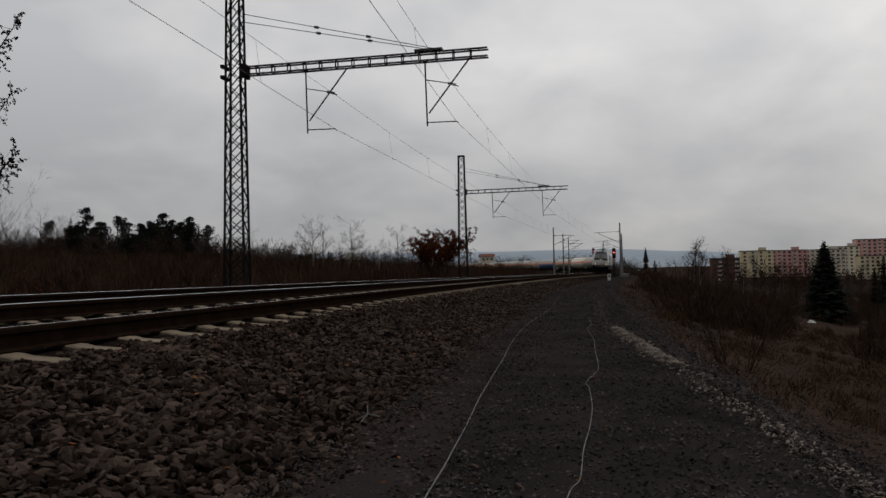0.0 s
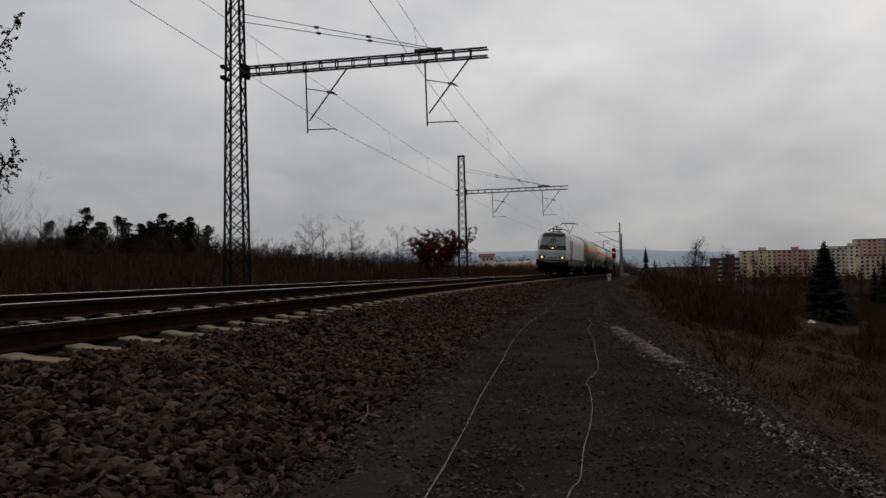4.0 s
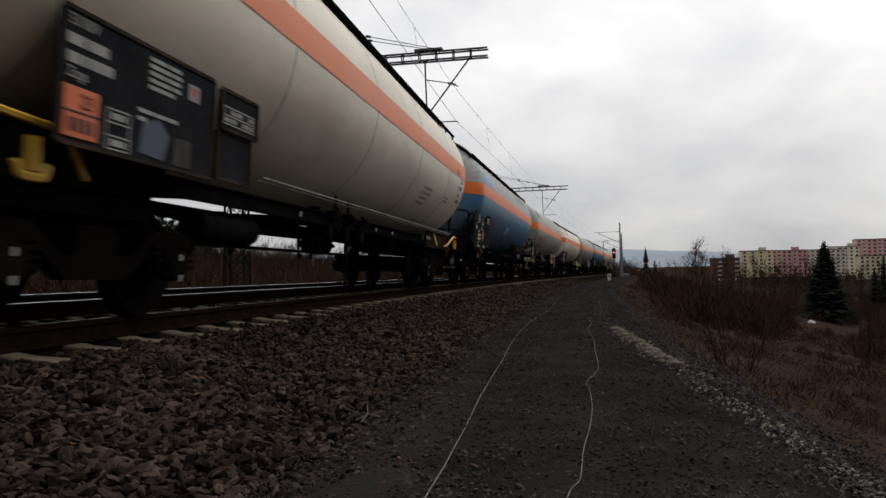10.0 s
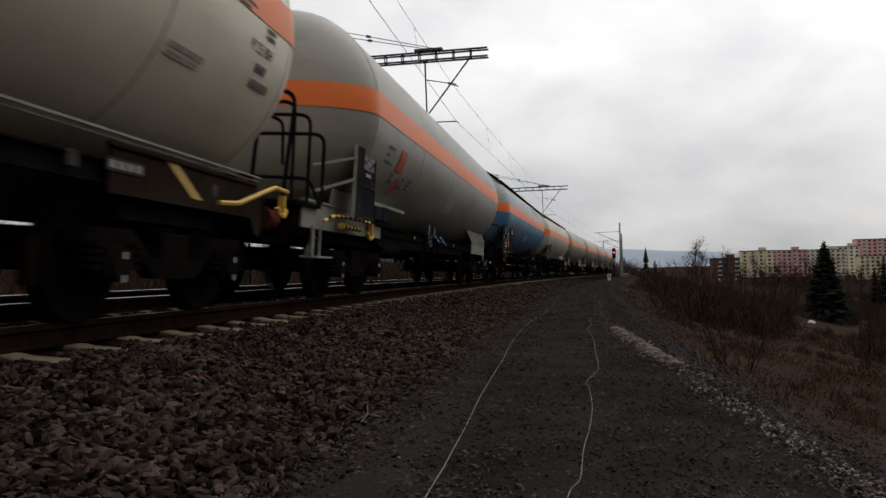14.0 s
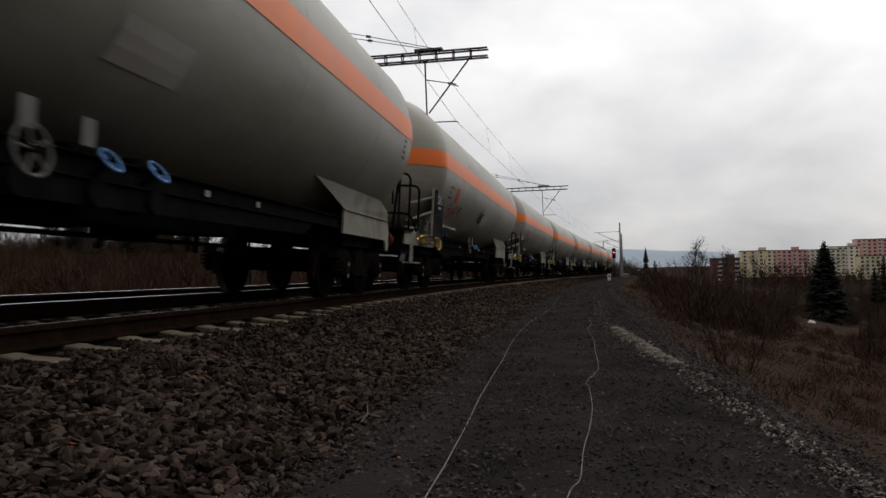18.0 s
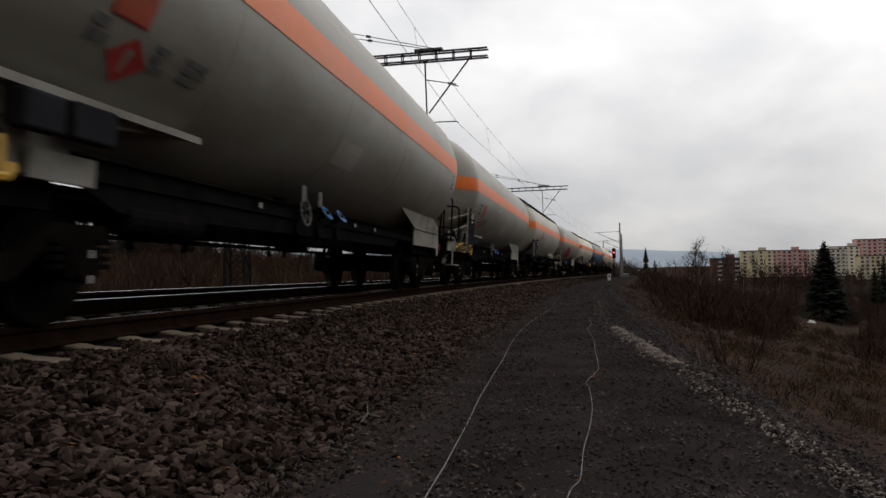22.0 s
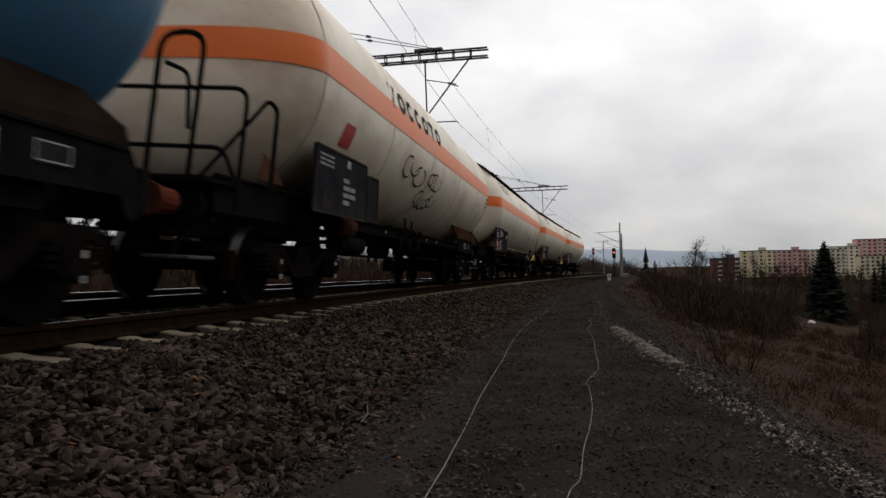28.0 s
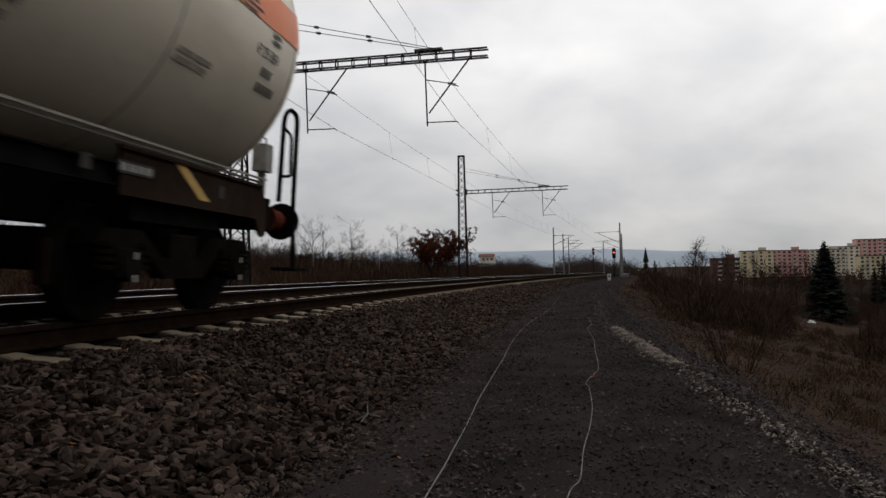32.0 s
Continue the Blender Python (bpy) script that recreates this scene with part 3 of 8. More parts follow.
def font_mesh(body, size):
    """The flat mesh of a word in the built-in font, its left end at the origin."""
    cu = bpy.data.curves.new("word", "FONT")
    cu.body, cu.size, cu.align_x, cu.align_y, cu.extrude = body, size, "LEFT", "BOTTOM_BASELINE", 0.0015
    tmp = bpy.data.objects.new("word", cu)
    me = bpy.data.meshes.new_from_object(tmp)
    bpy.data.objects.remove(tmp)
    return me


def stencil(w, body, x, z, size, mat):
    """A readable word painted on the shell."""
    me = font_mesh(body, size)
    for v in me.vertices:
        v.co = on_tank(x + v.co.x, z + v.co.y, -1, 0.009 + v.co.z)
    ob = part_of("lettering", me, mat, w)
    ob.matrix_basis = pose(SHIFT, 0, 0)


def big_letters(w, x, z, h, mat, shapes, wide=1.0):
    """A faded owner's mark as plain shapes: uprights, bars and bows."""
    bm = bmesh.new()
    for i, kind in enumerate(shapes):
        x0, wd, t = x + i * h * 0.82 * wide, h * 0.62 * wide, h * 0.17 * math.sqrt(wide)
        if kind in "HIN":
            patch(bm, x0, x0 + t, z, z + h, nz=4)
        if kind in "HN":
            patch(bm, x0 + wd - t, x0 + wd, z, z + h, nz=4)
            patch(bm, x0 + t, x0 + wd - t, z + h * 0.4, z + h * 0.4 + t)
        if kind in "O":
            ribbon(bm, arc_pts(x0 + wd / 2, z + h / 2, wd / 2 - t / 2, h / 2 - t / 2, 0, 360, 16), t)
        if kind in "C":
            ribbon(bm, arc_pts(x0 + wd / 2, z + h / 2, wd / 2 - t / 2, h / 2 - t / 2, 50, 310, 14), t)
        if kind in "L":
            patch(bm, x0, x0 + t, z, z + h, nz=4)
            patch(bm, x0 + t, x0 + wd, z, z + t)
        if kind in "T":
            patch(bm, x0 + wd / 2 - t / 2, x0 + wd / 2 + t / 2, z, z + h - t, nz=4)
            patch(bm, x0, x0 + wd, z + h - t, z + h)
        if kind in "V":
            ribbon(bm, [(x0 + t / 2, z + h), (x0 + wd / 2, z)], t)
            ribbon(bm, [(x0 + wd - t / 2, z + h), (x0 + wd / 2, z)], t)
    return tank_part("owner_mark", bm, mat, w)


def sign(w, x0, x1, z0, z1, y=-1.46, name="data_board", label="black data board with white lettering"):
    """A dark sheet-metal board that faces the path, with a thin rim."""
    b = part(name, boxes((((x0 + x1) / 2, y + 0.02, (z0 + z1) / 2), (x1 - x0, 0.04, z1 - z0)), bevel=0.006), "panel", w, label)
    bm = bmesh.new()
    for c, d in (((x0, z0), (x1, z0)), ((x1, z0), (x1, z1)), ((x1, z1), (x0, z1)), ((x0, z1), (x0, z0))):
        bar(bm, (c[0], y, c[1]), (d[0], y, d[1]), 0.022, 0.03)
    part("rim", bm, "rim", b)
    return b


def words(b, x, z, rows, h, step, y=-1.462, mat="ink_white"):
    """Rows of writing that cannot be read: a plain bar for each word."""
    for i, row in enumerate(rows):
        q = x
        for k in row:
            if k > 0:
                part("lettering", boxes(((q + k / 2, y, z - i * step - h / 2), (k, 0.004, h))), mat, b)
            q += abs(k) + 0.025


def say(b, body, x, z, size, y=-1.466, mat="ink_white"):
    """A readable word on a board."""
    ob = part_of("lettering", font_mesh(body, size), mat, b)
    ob.matrix_basis = pose(x, y, z, 90, 0, 0)


def grid_label(b, x0, x1, z0, z1, cols, rows, y=-1.464):
    """A painted table: thin white lines round small cells, some of them filled."""
    bm = bmesh.new()
    for i in range(cols + 1):
        x = x0 + (x1 - x0) * i / cols
        box(bm, (x, y, (z0 + z1) / 2), (0.011, 0.003, z1 - z0))
    for j in range(rows + 1):
        z = z0 + (z1 - z0) * j / rows
        box(bm, ((x0 + x1) / 2, y, z), (x1 - x0, 0.003, 0.011))
    tagged(part("table_lines", bm, "ink_white", b), kind="stuff")
    cw, ch = (x1 - x0) / cols, (z1 - z0) / rows
    for i in range(cols):
        for j in range(rows):
            if cols * rows > 1 and (i * 2 + j) % 3 != 1:
                part("lettering", boxes(((x0 + cw * (i + 0.5), y, z0 + ch * (j + 0.5)), (cw * 0.62, 0.003, ch * 0.5))), "ink_white", b)


def hazard_plate(b, x0, x1, z0, z1, y=-1.465):
    """The orange plate in two fields: a readable upper number, bars below."""
    h = part("hazard_plate", boxes((((x0 + x1) / 2, y, (z0 + z1) / 2), (x1 - x0, 0.012, z1 - z0)), bevel=0.003), "hazard", b, "orange hazard plate")
    zm = (z0 + z1) / 2
    part("plate_rule", boxes((((x0 + x1) / 2, y - 0.007, zm), (x1 - x0, 0.004, 0.014))), "ink_black", h)
    say(h, "23", x0 + (x1 - x0) * 0.45, zm + 0.03, (z1 - z0) * 0.42, y - 0.009, "ink_black")
    for k in range(4):
        part("lettering", boxes(((x0 + (x1 - x0) * (0.2 + 0.2 * k), y - 0.008, (z0 + zm) / 2), ((x1 - x0) * 0.12, 0.003, (z1 - z0) * 0.28))), "ink_black", h)


def diamond(b, x, z, r, mat, y=-1.466, name="hazard_diamond"):
    part(name, prism([(x - r * 0.72, z), (x, z - r), (x + r * 0.72, z), (x, z + r)], "y", y - 0.003, y + 0.003), mat, b)


def striped(bm_pts, r, name, w, label, step=0.11):
    """A bent pole in black and yellow stripes."""
    pts = [Vector(p) for p in bm_pts]
    fine, total = [pts[0]], 0.0
    for a, b in zip(pts, pts[1:]):
        n = max(1, round((b - a).length / step))
        fine += [a.lerp(b, (k + 1) / n) for k in range(n)]
    bm = bmesh.new()
    tube(bm, fine, r, 7)
    me = bpy.data.meshes.new(name)
    bm.to_mesh(me)
    bm.free()
    me.materials.append(M["yellow"])
    me.materials.append(M["black"])
    for i in range((len(fine) - 1) * 7):
        me.polygons[i].material_index = (i // 7) % 2
    part_of(name, me, None, w, label)


def anchor(w, x, z, y=-1.3, s=1.0):
    """The yellow forked foot of a shunter's handle."""
    bm = bmesh.new()
    bar(bm, (x, y, z), (x, y, z - 0.17 * s), 0.07 * s, 0.04)
    tube(bm, rounded([(x - 0.11 * s, y, z - 0.13 * s), (x - 0.08 * s, y, z - 0.2 * s), (x + 0.08 * s, y, z - 0.2 * s), (x + 0.11 * s, y, z - 0.13 * s)], 0.03), 0.026 * s, 6)
    part("handle_foot", bm, "yellow", w, "yellow forked handle foot")


def handwheel(w, x, y, z, r, mat, lean=0.0, spokes=5):
    """A spoked wheel on a dark spindle, leaning back by so many degrees."""
    m = Matrix.Translation((x, y, z)) @ pose(0, 0, 0, lean, 0, 0)
    bm = bmesh.new()
    tube(bm, [m @ Vector((r * math.cos(a), 0, r * math.sin(a))) for a in np.linspace(0, math.tau, 20, endpoint=False)], 0.013, 6, True)
    for k in range(spokes):
        a = k * math.tau / spokes + 0.5
        rod(bm, m @ Vector((0, 0, 0)), m @ Vector((r * math.cos(a), 0, r * math.sin(a))), 0.009, 6)
    h = part("handwheel", bm, mat, w)
    bm = bmesh.new()
    rod(bm, m @ Vector((0, -0.03, 0)), m @ Vector((0, 0.35, 0)), 0.028, 8)
    part("spindle", bm, "black", h)


def saddle(w, e, mat, upper=True, lower=None):
    """The plates that carry one end of the tank, both sides."""
    for s in (-1, 1):
        if upper:
            top = [(4.3, 1.70), (7.8, 1.70), (8.4, 1.53), (8.55, 1.375), (5.8, 1.375)] if e > 0 else [(-7.9, 1.62), (-5.6, 1.62), (-6.1, 1.375), (-7.9, 1.375)]
            rings = [[Vector((x, s * ((1.06 if z < 1.5 else 1.10) + k), z)) for x, z in top] for k in (0.0, 0.025)]
            part("saddle_plate", loft(rings), mat, w)
        low = [(5.75, 1.37), (8.55, 1.37), (8.68, 1.18), (8.7, 0.84), (8.62, 0.8), (8.52, 0.84), (8.42, 1.0), (5.75, 1.0)] if e > 0 else [(-9.0, 1.37), (-5.6, 1.37), (-5.6, 1.12), (-6.2, 1.0), (-9.0, 1.0)]
        part("side_plate", prism(low, "y", s * 1.06, s * 1.095), lower or mat, w)
        part("plate_lip", boxes(((7.1 if e > 0 else -7.3, s * 1.10, 1.372), (2.8 if e > 0 else 3.4, 0.035, 0.03))), lower or mat, w)


def end_rails(w, kind, mat="black"):
    """Platform, foot step and the handrails that run across the leading end."""
    part("platform", boxes(((-8.9, 0, 1.30), (0.9, 2.3, 0.05))), mat, w)
    pale = kind in ("grey", "ladder")
    bm = bmesh.new()
    if pale:
        tube(bm, [(-8.85, -1.2, 1.02), (-8.85, -1.2, 0.60)], 0.028)
        tube(bm, [(-8.30, -1.1, 1.02), (-8.30, -1.1, 0.62)], 0.022)
    else:
        tube(bm, [(-9.05, -0.9, 1.1), (-9.12, -0.74, 0.54)], 0.03)
    part("step_hanger", bm, "frame_grey" if pale else mat, w)
    tread = boxes(((-8.56, -1.16, 0.61), (0.58, 0.26, 0.03)) if pale else ((-9.12, -0.82, 0.54), (0.5, 0.5, 0.035)), bevel=0.008)
    part("foot_step", tread, "frame_grey" if pale else "step", w)

    def bent(name, pts, r=0.15, thick=0.024):
        bm = bmesh.new()
        tube(bm, rounded(pts, r), thick)
        part(name, bm, mat, w)

    x = -9.12
    if kind == "ladder":
        bent("ladder_upright", [(x, -0.40, 1.35), (x, -0.49, 2.8), (-8.6, -0.5, 4.1)], 0.2, 0.034)
        bent("ladder_upright", [(x, 0.08, 1.35), (x, -0.08, 2.8), (-8.6, -0.09, 4.1)], 0.2, 0.034)
        for z in (1.55, 1.94, 2.33, 2.7, 3.1):
            k = (z - 1.35) / 1.45
            bent("rung", [(x if z < 2.8 else -8.98, 0.08 - 0.16 * k, z + 0.05), (x if z < 2.8 else -8.98, -0.40 - 0.09 * k, z - 0.05)], 0.1, 0.02)
        bent("guard_rail", [(x, 1.15, 1.4), (x, 1.15, 2.48), (x, -1.15, 2.47), (x, -1.15, 1.4)], 0.12)
        bent("guard_rail", [(x, 1.3, 1.3), (x, 1.3, 2.19), (x, -1.47, 2.19), (x, -1.48, 1.3)], 0.16)
        bent("guard_rail", [(x, 1.1, 1.76), (x, -1.0, 1.74)], 0.1)
        bent("guard_post", [(x, -0.58, 1.4), (x, -0.58, 2.47)], 0.1)
        bent("guard_brace", [(x, -1.08, 1.7), (x, -1.34, 2.19)], 0.1)
        part("platform_edge", boxes(((-9.1, -1.22, 1.28), (0.5, 0.56, 0.16)), bevel=0.01), mat, w)
        part("platform_trim", boxes(((-9.1, -1.5, 1.375), (0.5, 0.03, 0.025))), "frame_grey", w)
        return
    if kind in ("cream", "ivory"):
        x = -9.28
        bent("grab_loop", [(x, -0.55, 1.0), (x, -0.60, 2.8), (x, -0.98, 2.8), (x, -0.78, 1.0)], 0.17, 0.03)
    else:
        bent("grab_loop", [(x, -0.40, 1.30), (x, -0.50, 2.76), (x, -0.98, 2.76), (x, -0.86, 1.30)], 0.21, 0.03)
    if kind in ("cream", "ivory"):
        bent("guard_rail", [(x, 0.9, 1.3), (x, 0.9, 1.78), (x, -0.85, 1.74), (x, -1.1, 1.4)], 0.12)
        return
    bent("grab_hook", [(x, -0.56, 2.46), (x, -0.82, 2.36), (x, -0.84, 1.8)], 0.1)
    if kind == "grey":
        for y, z in ((-0.98, 2.62), (-1.2, 2.45), (-1.4, 2.2)):
            bent("guard_rail", [(x + 0.04 * (z - 2.2), 1.0, 1.3), (x + 0.04 * (z - 2.2), 1.0, z), (x, y, z), (x, y, 1.3)], 0.16)
    else:
        bent("guard_rail", [(x, 1.3, 1.1), (x, 1.35, 2.24), (x, -1.46, 2.2), (x, -1.38, 1.0)], 0.16)
    bent("guard_rail", [(x, 1.1, 1.3), (x, 1.1, 1.66), (x, -1.22, 1.62), (x, -1.38, 1.25)], 0.12)
    if kind == "grey":
        return
    bent("grab_rail", [(x, -0.95, 1.28), (-8.72, -1.36, 2.02), (-8.6, -1.44, 2.2), (-8.5, -1.5, 2.12), (-8.5, -1.46, 1.25)], 0.12)


def shield(w, mat):
    """A thin sun shield on brackets over the top of the shell."""
    bm = bmesh.new()
    x0, x1 = TANK[0] + 0.5, TANK[1] - 0.35
    cols = []
    for k in range(17):
        a = radians(90 - 44 + 88 * k / 16)
        cols.append([bm.verts.new((x, (TR + 0.09) * math.cos(a), TZ + (TR + 0.09) * math.sin(a))) for x in (x0, x1)] + [bm.verts.new((x, (TR + 0.07) * math.cos(a), TZ + (TR + 0.07) * math.sin(a))) for x in (x1, x0)])
    for p, q in zip(cols, cols[1:]):
        for i in range(4):
            bm.faces.new((p[i], p[(i + 1) % 4], q[(i + 1) % 4], q[i]))
    bm.faces.new(cols[0][::-1])
    bm.faces.new(cols[-1])
    bmesh.ops.recalc_face_normals(bm, faces=bm.faces)
    sh = tank_part("sun_shield", bm, mat, w, "thin sun shield over the tank's top")
    a = radians(90 - 44)
    for s in (-1, 1):
        bm = boxes((((x0 + x1) / 2, s * (TR + 0.08) * math.cos(a) , TZ + (TR + 0.08) * math.sin(a)), (x1 - x0, 0.05, 0.05)))
        part("shield_edge", bm, "black", sh)
    x = x0 + 0.35
    while x < x1:
        bm = bmesh.new()
        bar(bm, (x, -(TR + 0.10) * math.cos(a), TZ + (TR + 0.06) * math.sin(a)), (x, -(TR + 0.01) * math.cos(a - 0.07), TZ + (TR + 0.01) * math.sin(a - 0.07)), 0.05, 0.04)
        part("bracket", bm, "black", sh)
        x += 1.02


def tank_wagon(kind):
    """One four-axle pressure gas tank wagon, its middle over the origin; +x is the trailing end."""
    w = empty("tank_wagon")
    grey = kind in ("grey", "ladder")
    paint = {"grey": "tank_grey", "ladder": "tank_grey", "cream": "tank_cream", "blue": "tank_blue", "stained": "tank_rusty", "ivory": "tank_ivory"}[kind]
    frame = {"grey": "frame_grey", "ladder": "frame_grey", "cream": "black", "blue": "frame_brown", "stained": "frame_rust", "ivory": "black"}[kind]
    tank_part("tank", tank_bm(), paint, w, smooth=True)
    tank_part("band", band_bm(), "orange", w, "orange band along the tank", smooth=True)
    for x in (-7.9, -4.6, -1.3, 2.0, 5.2, 7.46):
        bm = bmesh.new()
        rings = [[Vector((x + dx, (TR + r) * math.cos(k * math.tau / 48), TZ + (TR + r) * math.sin(k * math.tau / 48))) for k in range(48)] for dx, r in ((-0.014, 0.0), (-0.009, 0.004), (0.009, 0.004), (0.014, 0.0))]
        tank_part("weld_seam", loft(rings, caps=False), "seam" if kind in ("cream", "stained") else paint, w, smooth=True)
    for x in (-6.4, 6.9):
        bogie(w, x)
    for e in (-1, 1):
        buffers(w, 9.8 if e > 0 else -9.25, e)
        part("headstock", boxes(((e * 8.88, 0, 1.08), (0.14, 2.08, 0.38)), bevel=0.012), "black", w)
        saddle(w, e, ("tank_ivory" if e > 0 else "frame_brown") if kind == "ivory" else "frame_brown" if kind == "cream" and e > 0 else frame, grey or (kind in ("blue", "stained", "ivory") and e > 0), "black" if kind in ("stained", "ivory", "blue") else None)
    for s in (-1, 1):
        part("sole_bar", prism([(s * 1.0, 1.07), (s * 1.06, 1.07), (s * 1.06, 1.085), (s * 1.015, 1.085), (s * 1.015, 1.235), (s * 1.06, 1.235), (s * 1.06, 1.25), (s * 1.0, 1.25)], "x", -8.8, 8.8), "black", w)
        part("end_sill", boxes(((s * 7.0, 0, 0.98), (3.6, 0.62, 0.4))), "black", w)
    for x in (-6.4, 6.9):
        part("bolster", boxes(((x, 0, 0.97), (1.6, 1.96, 0.3))), "black", w)
    # underneath: brake gear, pipes and cylinders, with daylight between them
    bm = bmesh.new()
    rod(bm, (-4.75, -0.9, 0.84), (-3.5, -0.9, 0.84), 0.15, 16)
    for q in (-4.5, -3.75):
        rod(bm, (q - 0.02, -0.9, 0.84), (q + 0.02, -0.9, 0.84), 0.158, 16)
    part("air_reservoir", bm, "black", w)
    bm = bmesh.new()
    rod(bm, (1.9, 0.35, 0.86), (2.7, 0.35, 0.86), 0.19, 14)
    rod(bm, (2.7, 0.35, 0.86), (3.3, 0.35, 0.86), 0.04, 8)
    part("brake_cylinder", bm, "black", w)
    for y, z0 in ((-0.2, 1.0), (0.55, 1.02)):
        bm = bmesh.new()
        tube(bm, rounded([(-5.2, y, z0), (-2.6, y, z0 + 0.02), (-2.2, y, z0 - 0.07), (3.6, y, z0 - 0.05), (4.4, y, z0)], 0.2), 0.028)
        part("brake_pipe", bm, "black", w)
    bm = bmesh.new()
    bar(bm, (-4.6, 0.2, 0.70), (4.6, 0.2, 0.70), 0.035, 0.05)
    part("brake_rod", bm, "black", w)
    for x, d in ((-2.9, 0.12), (-1.55, -0.1), (0.9, 0.1), (1.7, -0.08), (3.6, 0.06)):
        bm = bmesh.new()
        bar(bm, (x, 0.2, 1.12), (x + d, 0.2, 0.58), 0.05, 0.03)
        part("brake_lever", bm, "black", w)
    handwheel(w, -3.15, -0.3, 0.88, 0.14, "black", 0, 6)
    bm = bmesh.new()
    bar(bm, (-2.98, -0.3, 1.1), (-2.98, -0.3, 0.66), 0.1, 0.06)
    part("wheel_bracket", bm, "black", w)
    for x in (-4.9, -0.5, 3.4):
        part("frame_stay", boxes(((x, 0, 1.16), (0.12, 2.0, 0.14))), "black", w)
    if grey:
        for s in (-1, 1):
            part("side_beam", prism([(-5.5, 1.07), (4.6, 1.07), (4.2, 0.9), (-4.9, 0.86)], "y", s * 1.0, s * 1.03), "black", w)
        part("gear_trough", boxes(((0.3, 0.1, 0.94), (6.6, 0.9, 0.3)), ((-1.2, -0.5, 0.82), (2.6, 0.3, 0.2)), bevel=0.03), "black", w)
    # discharge valves
    for x in (-1.1, -0.3, 0.5):
        bm = bmesh.new()
        rod(bm, (x, -0.8, 1.34), (x, -0.8, 0.86), 0.09, 12)
        rod(bm, (x, -0.8, 0.98), (x, -1.05, 0.98), 0.075, 12)
        rod(bm, (x, -1.04, 0.98), (x, -1.08, 0.98), 0.11, 12)
        part("discharge_valve", bm, "black", w)
    part("valve_box", boxes(((-0.3, -0.8, 1.12), (1.9, 0.3, 0.14)), bevel=0.02), "black", w)
    handwheel(w, -1.12, -1.16, 1.17, 0.17, "pole" if grey else "black", -8)
    for x in (-0.3, 0.35):
        handwheel(w, x, -1.16, 1.22, 0.10, "handle_blue" if grey else "black", -38, 3)
    for x, z in ((-1.16, 1.40), (-0.55, 1.38)):
        part("valve_plate", boxes(((x, -1.14, z), (0.15, 0.01, 0.2)), bevel=0.003), "pole" if grey else "black", w)
    for x in (-2.3, 1.4, 2.6):
        part("white_mark", boxes(((x, -1.064, 1.15), (0.07, 0.004, 0.06))), "ink_white", w)
    end_rails(w, kind)
    if grey:
        b = sign(w, -7.74, -6.88, 1.73, 2.26, -1.44)
        grid_label(b, -7.46, -6.97, 1.98, 2.18, 4, 3, -1.446)
        words(b, -7.36, 1.92, [[0.24]], 0.05, 0.1, -1.444)
        sign(w, -7.74, -6.88, 1.24, 1.71, -1.44, "lower_board", "plain dark lower board")
        bm = bmesh.new()
        bar(bm, (-7.76, -1.40, 1.22), (-7.76, -1.40, 2.3), 0.045)
        part("board_post", bm, "frame_grey", w)
        for z, z1 in ((1.78, 1.52), (2.1, 1.9)):
            bm = bmesh.new()
            bar(bm, (-7.76, -1.40, z), (-8.35, -0.95, z1), 0.04)
            part("board_strut", bm, "frame_grey", w)
        part("shelf", prism([(-1.24, 1.60), (-1.0, 1.60), (-1.0, 1.575), (-1.2, 1.575), (-1.2, 1.54), (-1.24, 1.54)], "x", -6.76, -4.05), "frame_grey", w)
        part("shelf_gusset", prism([(-6.5, 1.565), (-4.3, 1.565), (-6.0, 1.38), (-6.5, 1.38)], "y", -1.12, -1.10), "frame_grey", w)
        part("base_plate", boxes(((-5.72, -1.14, 1.1), (0.68, 0.03, 0.2)), bevel=0.005), "frame_grey", w)
        part("junction_box", boxes(((-6.12, -1.25, 1.40), (0.36, 0.14, 0.24)), bevel=0.02), "panel", w)
        part("junction_box", boxes(((-5.62, -1.25, 1.41), (0.46, 0.14, 0.25)), bevel=0.02), "panel", w)
        part("paper_holder", boxes(((-6.58, -1.21, 1.42), (0.24, 0.03, 0.26)), bevel=0.004), "patch", w, "white paper in a wire holder")
        striped([(-8.67, -1.28, 1.1), (-8.3, -1.3, 1.2), (-7.9, -1.3, 1.21), (-6.45, -1.3, 1.21)], 0.024, "shunter_handle", w, "black and yellow striped shunter's handle")
        anchor(w, -6.5, 1.2, -1.3, 1.2)
        striped([(-7.7, -1.2, 1.09), (-6.75, -1.2, 1.09)], 0.05, "step_tread", w, "black and yellow striped step edge", 0.09)
        bm = bmesh.new()
        patch(bm, -6.27 - 0.02, -5.85, 2.16, 2.54)
        tank_part("hazard_plate", bm, "hazard_red", w, "orange-red hazard plate")
        for z0, z1 in ((2.175, 2.34), (2.36, 2.525)):
            bm = bmesh.new()
            patch(bm, -6.26, -5.88, z0, z1, lift=0.012)
            tank_part("hazard_face", bm, "hazard_dim", w)
        if kind == "ladder":
            big_letters(w, -7.3, 3.5, 0.4, "ink_blue", "CHTN")
        lines_of_text(w, -6.4, 2.13, [[0.16], [0.1, 0.08]], 0.07, 0.03, "ink_soft")
        lines_of_text(w, -5.66, 2.12, [[0.2], [0.14], [0.2]], 0.045, 0.025, "ink_soft")
        lines_of_text(w, -5.25, 2.14, [[0.14, 0.2], [0.2, 0.14], [0.3]], 0.045, 0.025, "ink_soft")
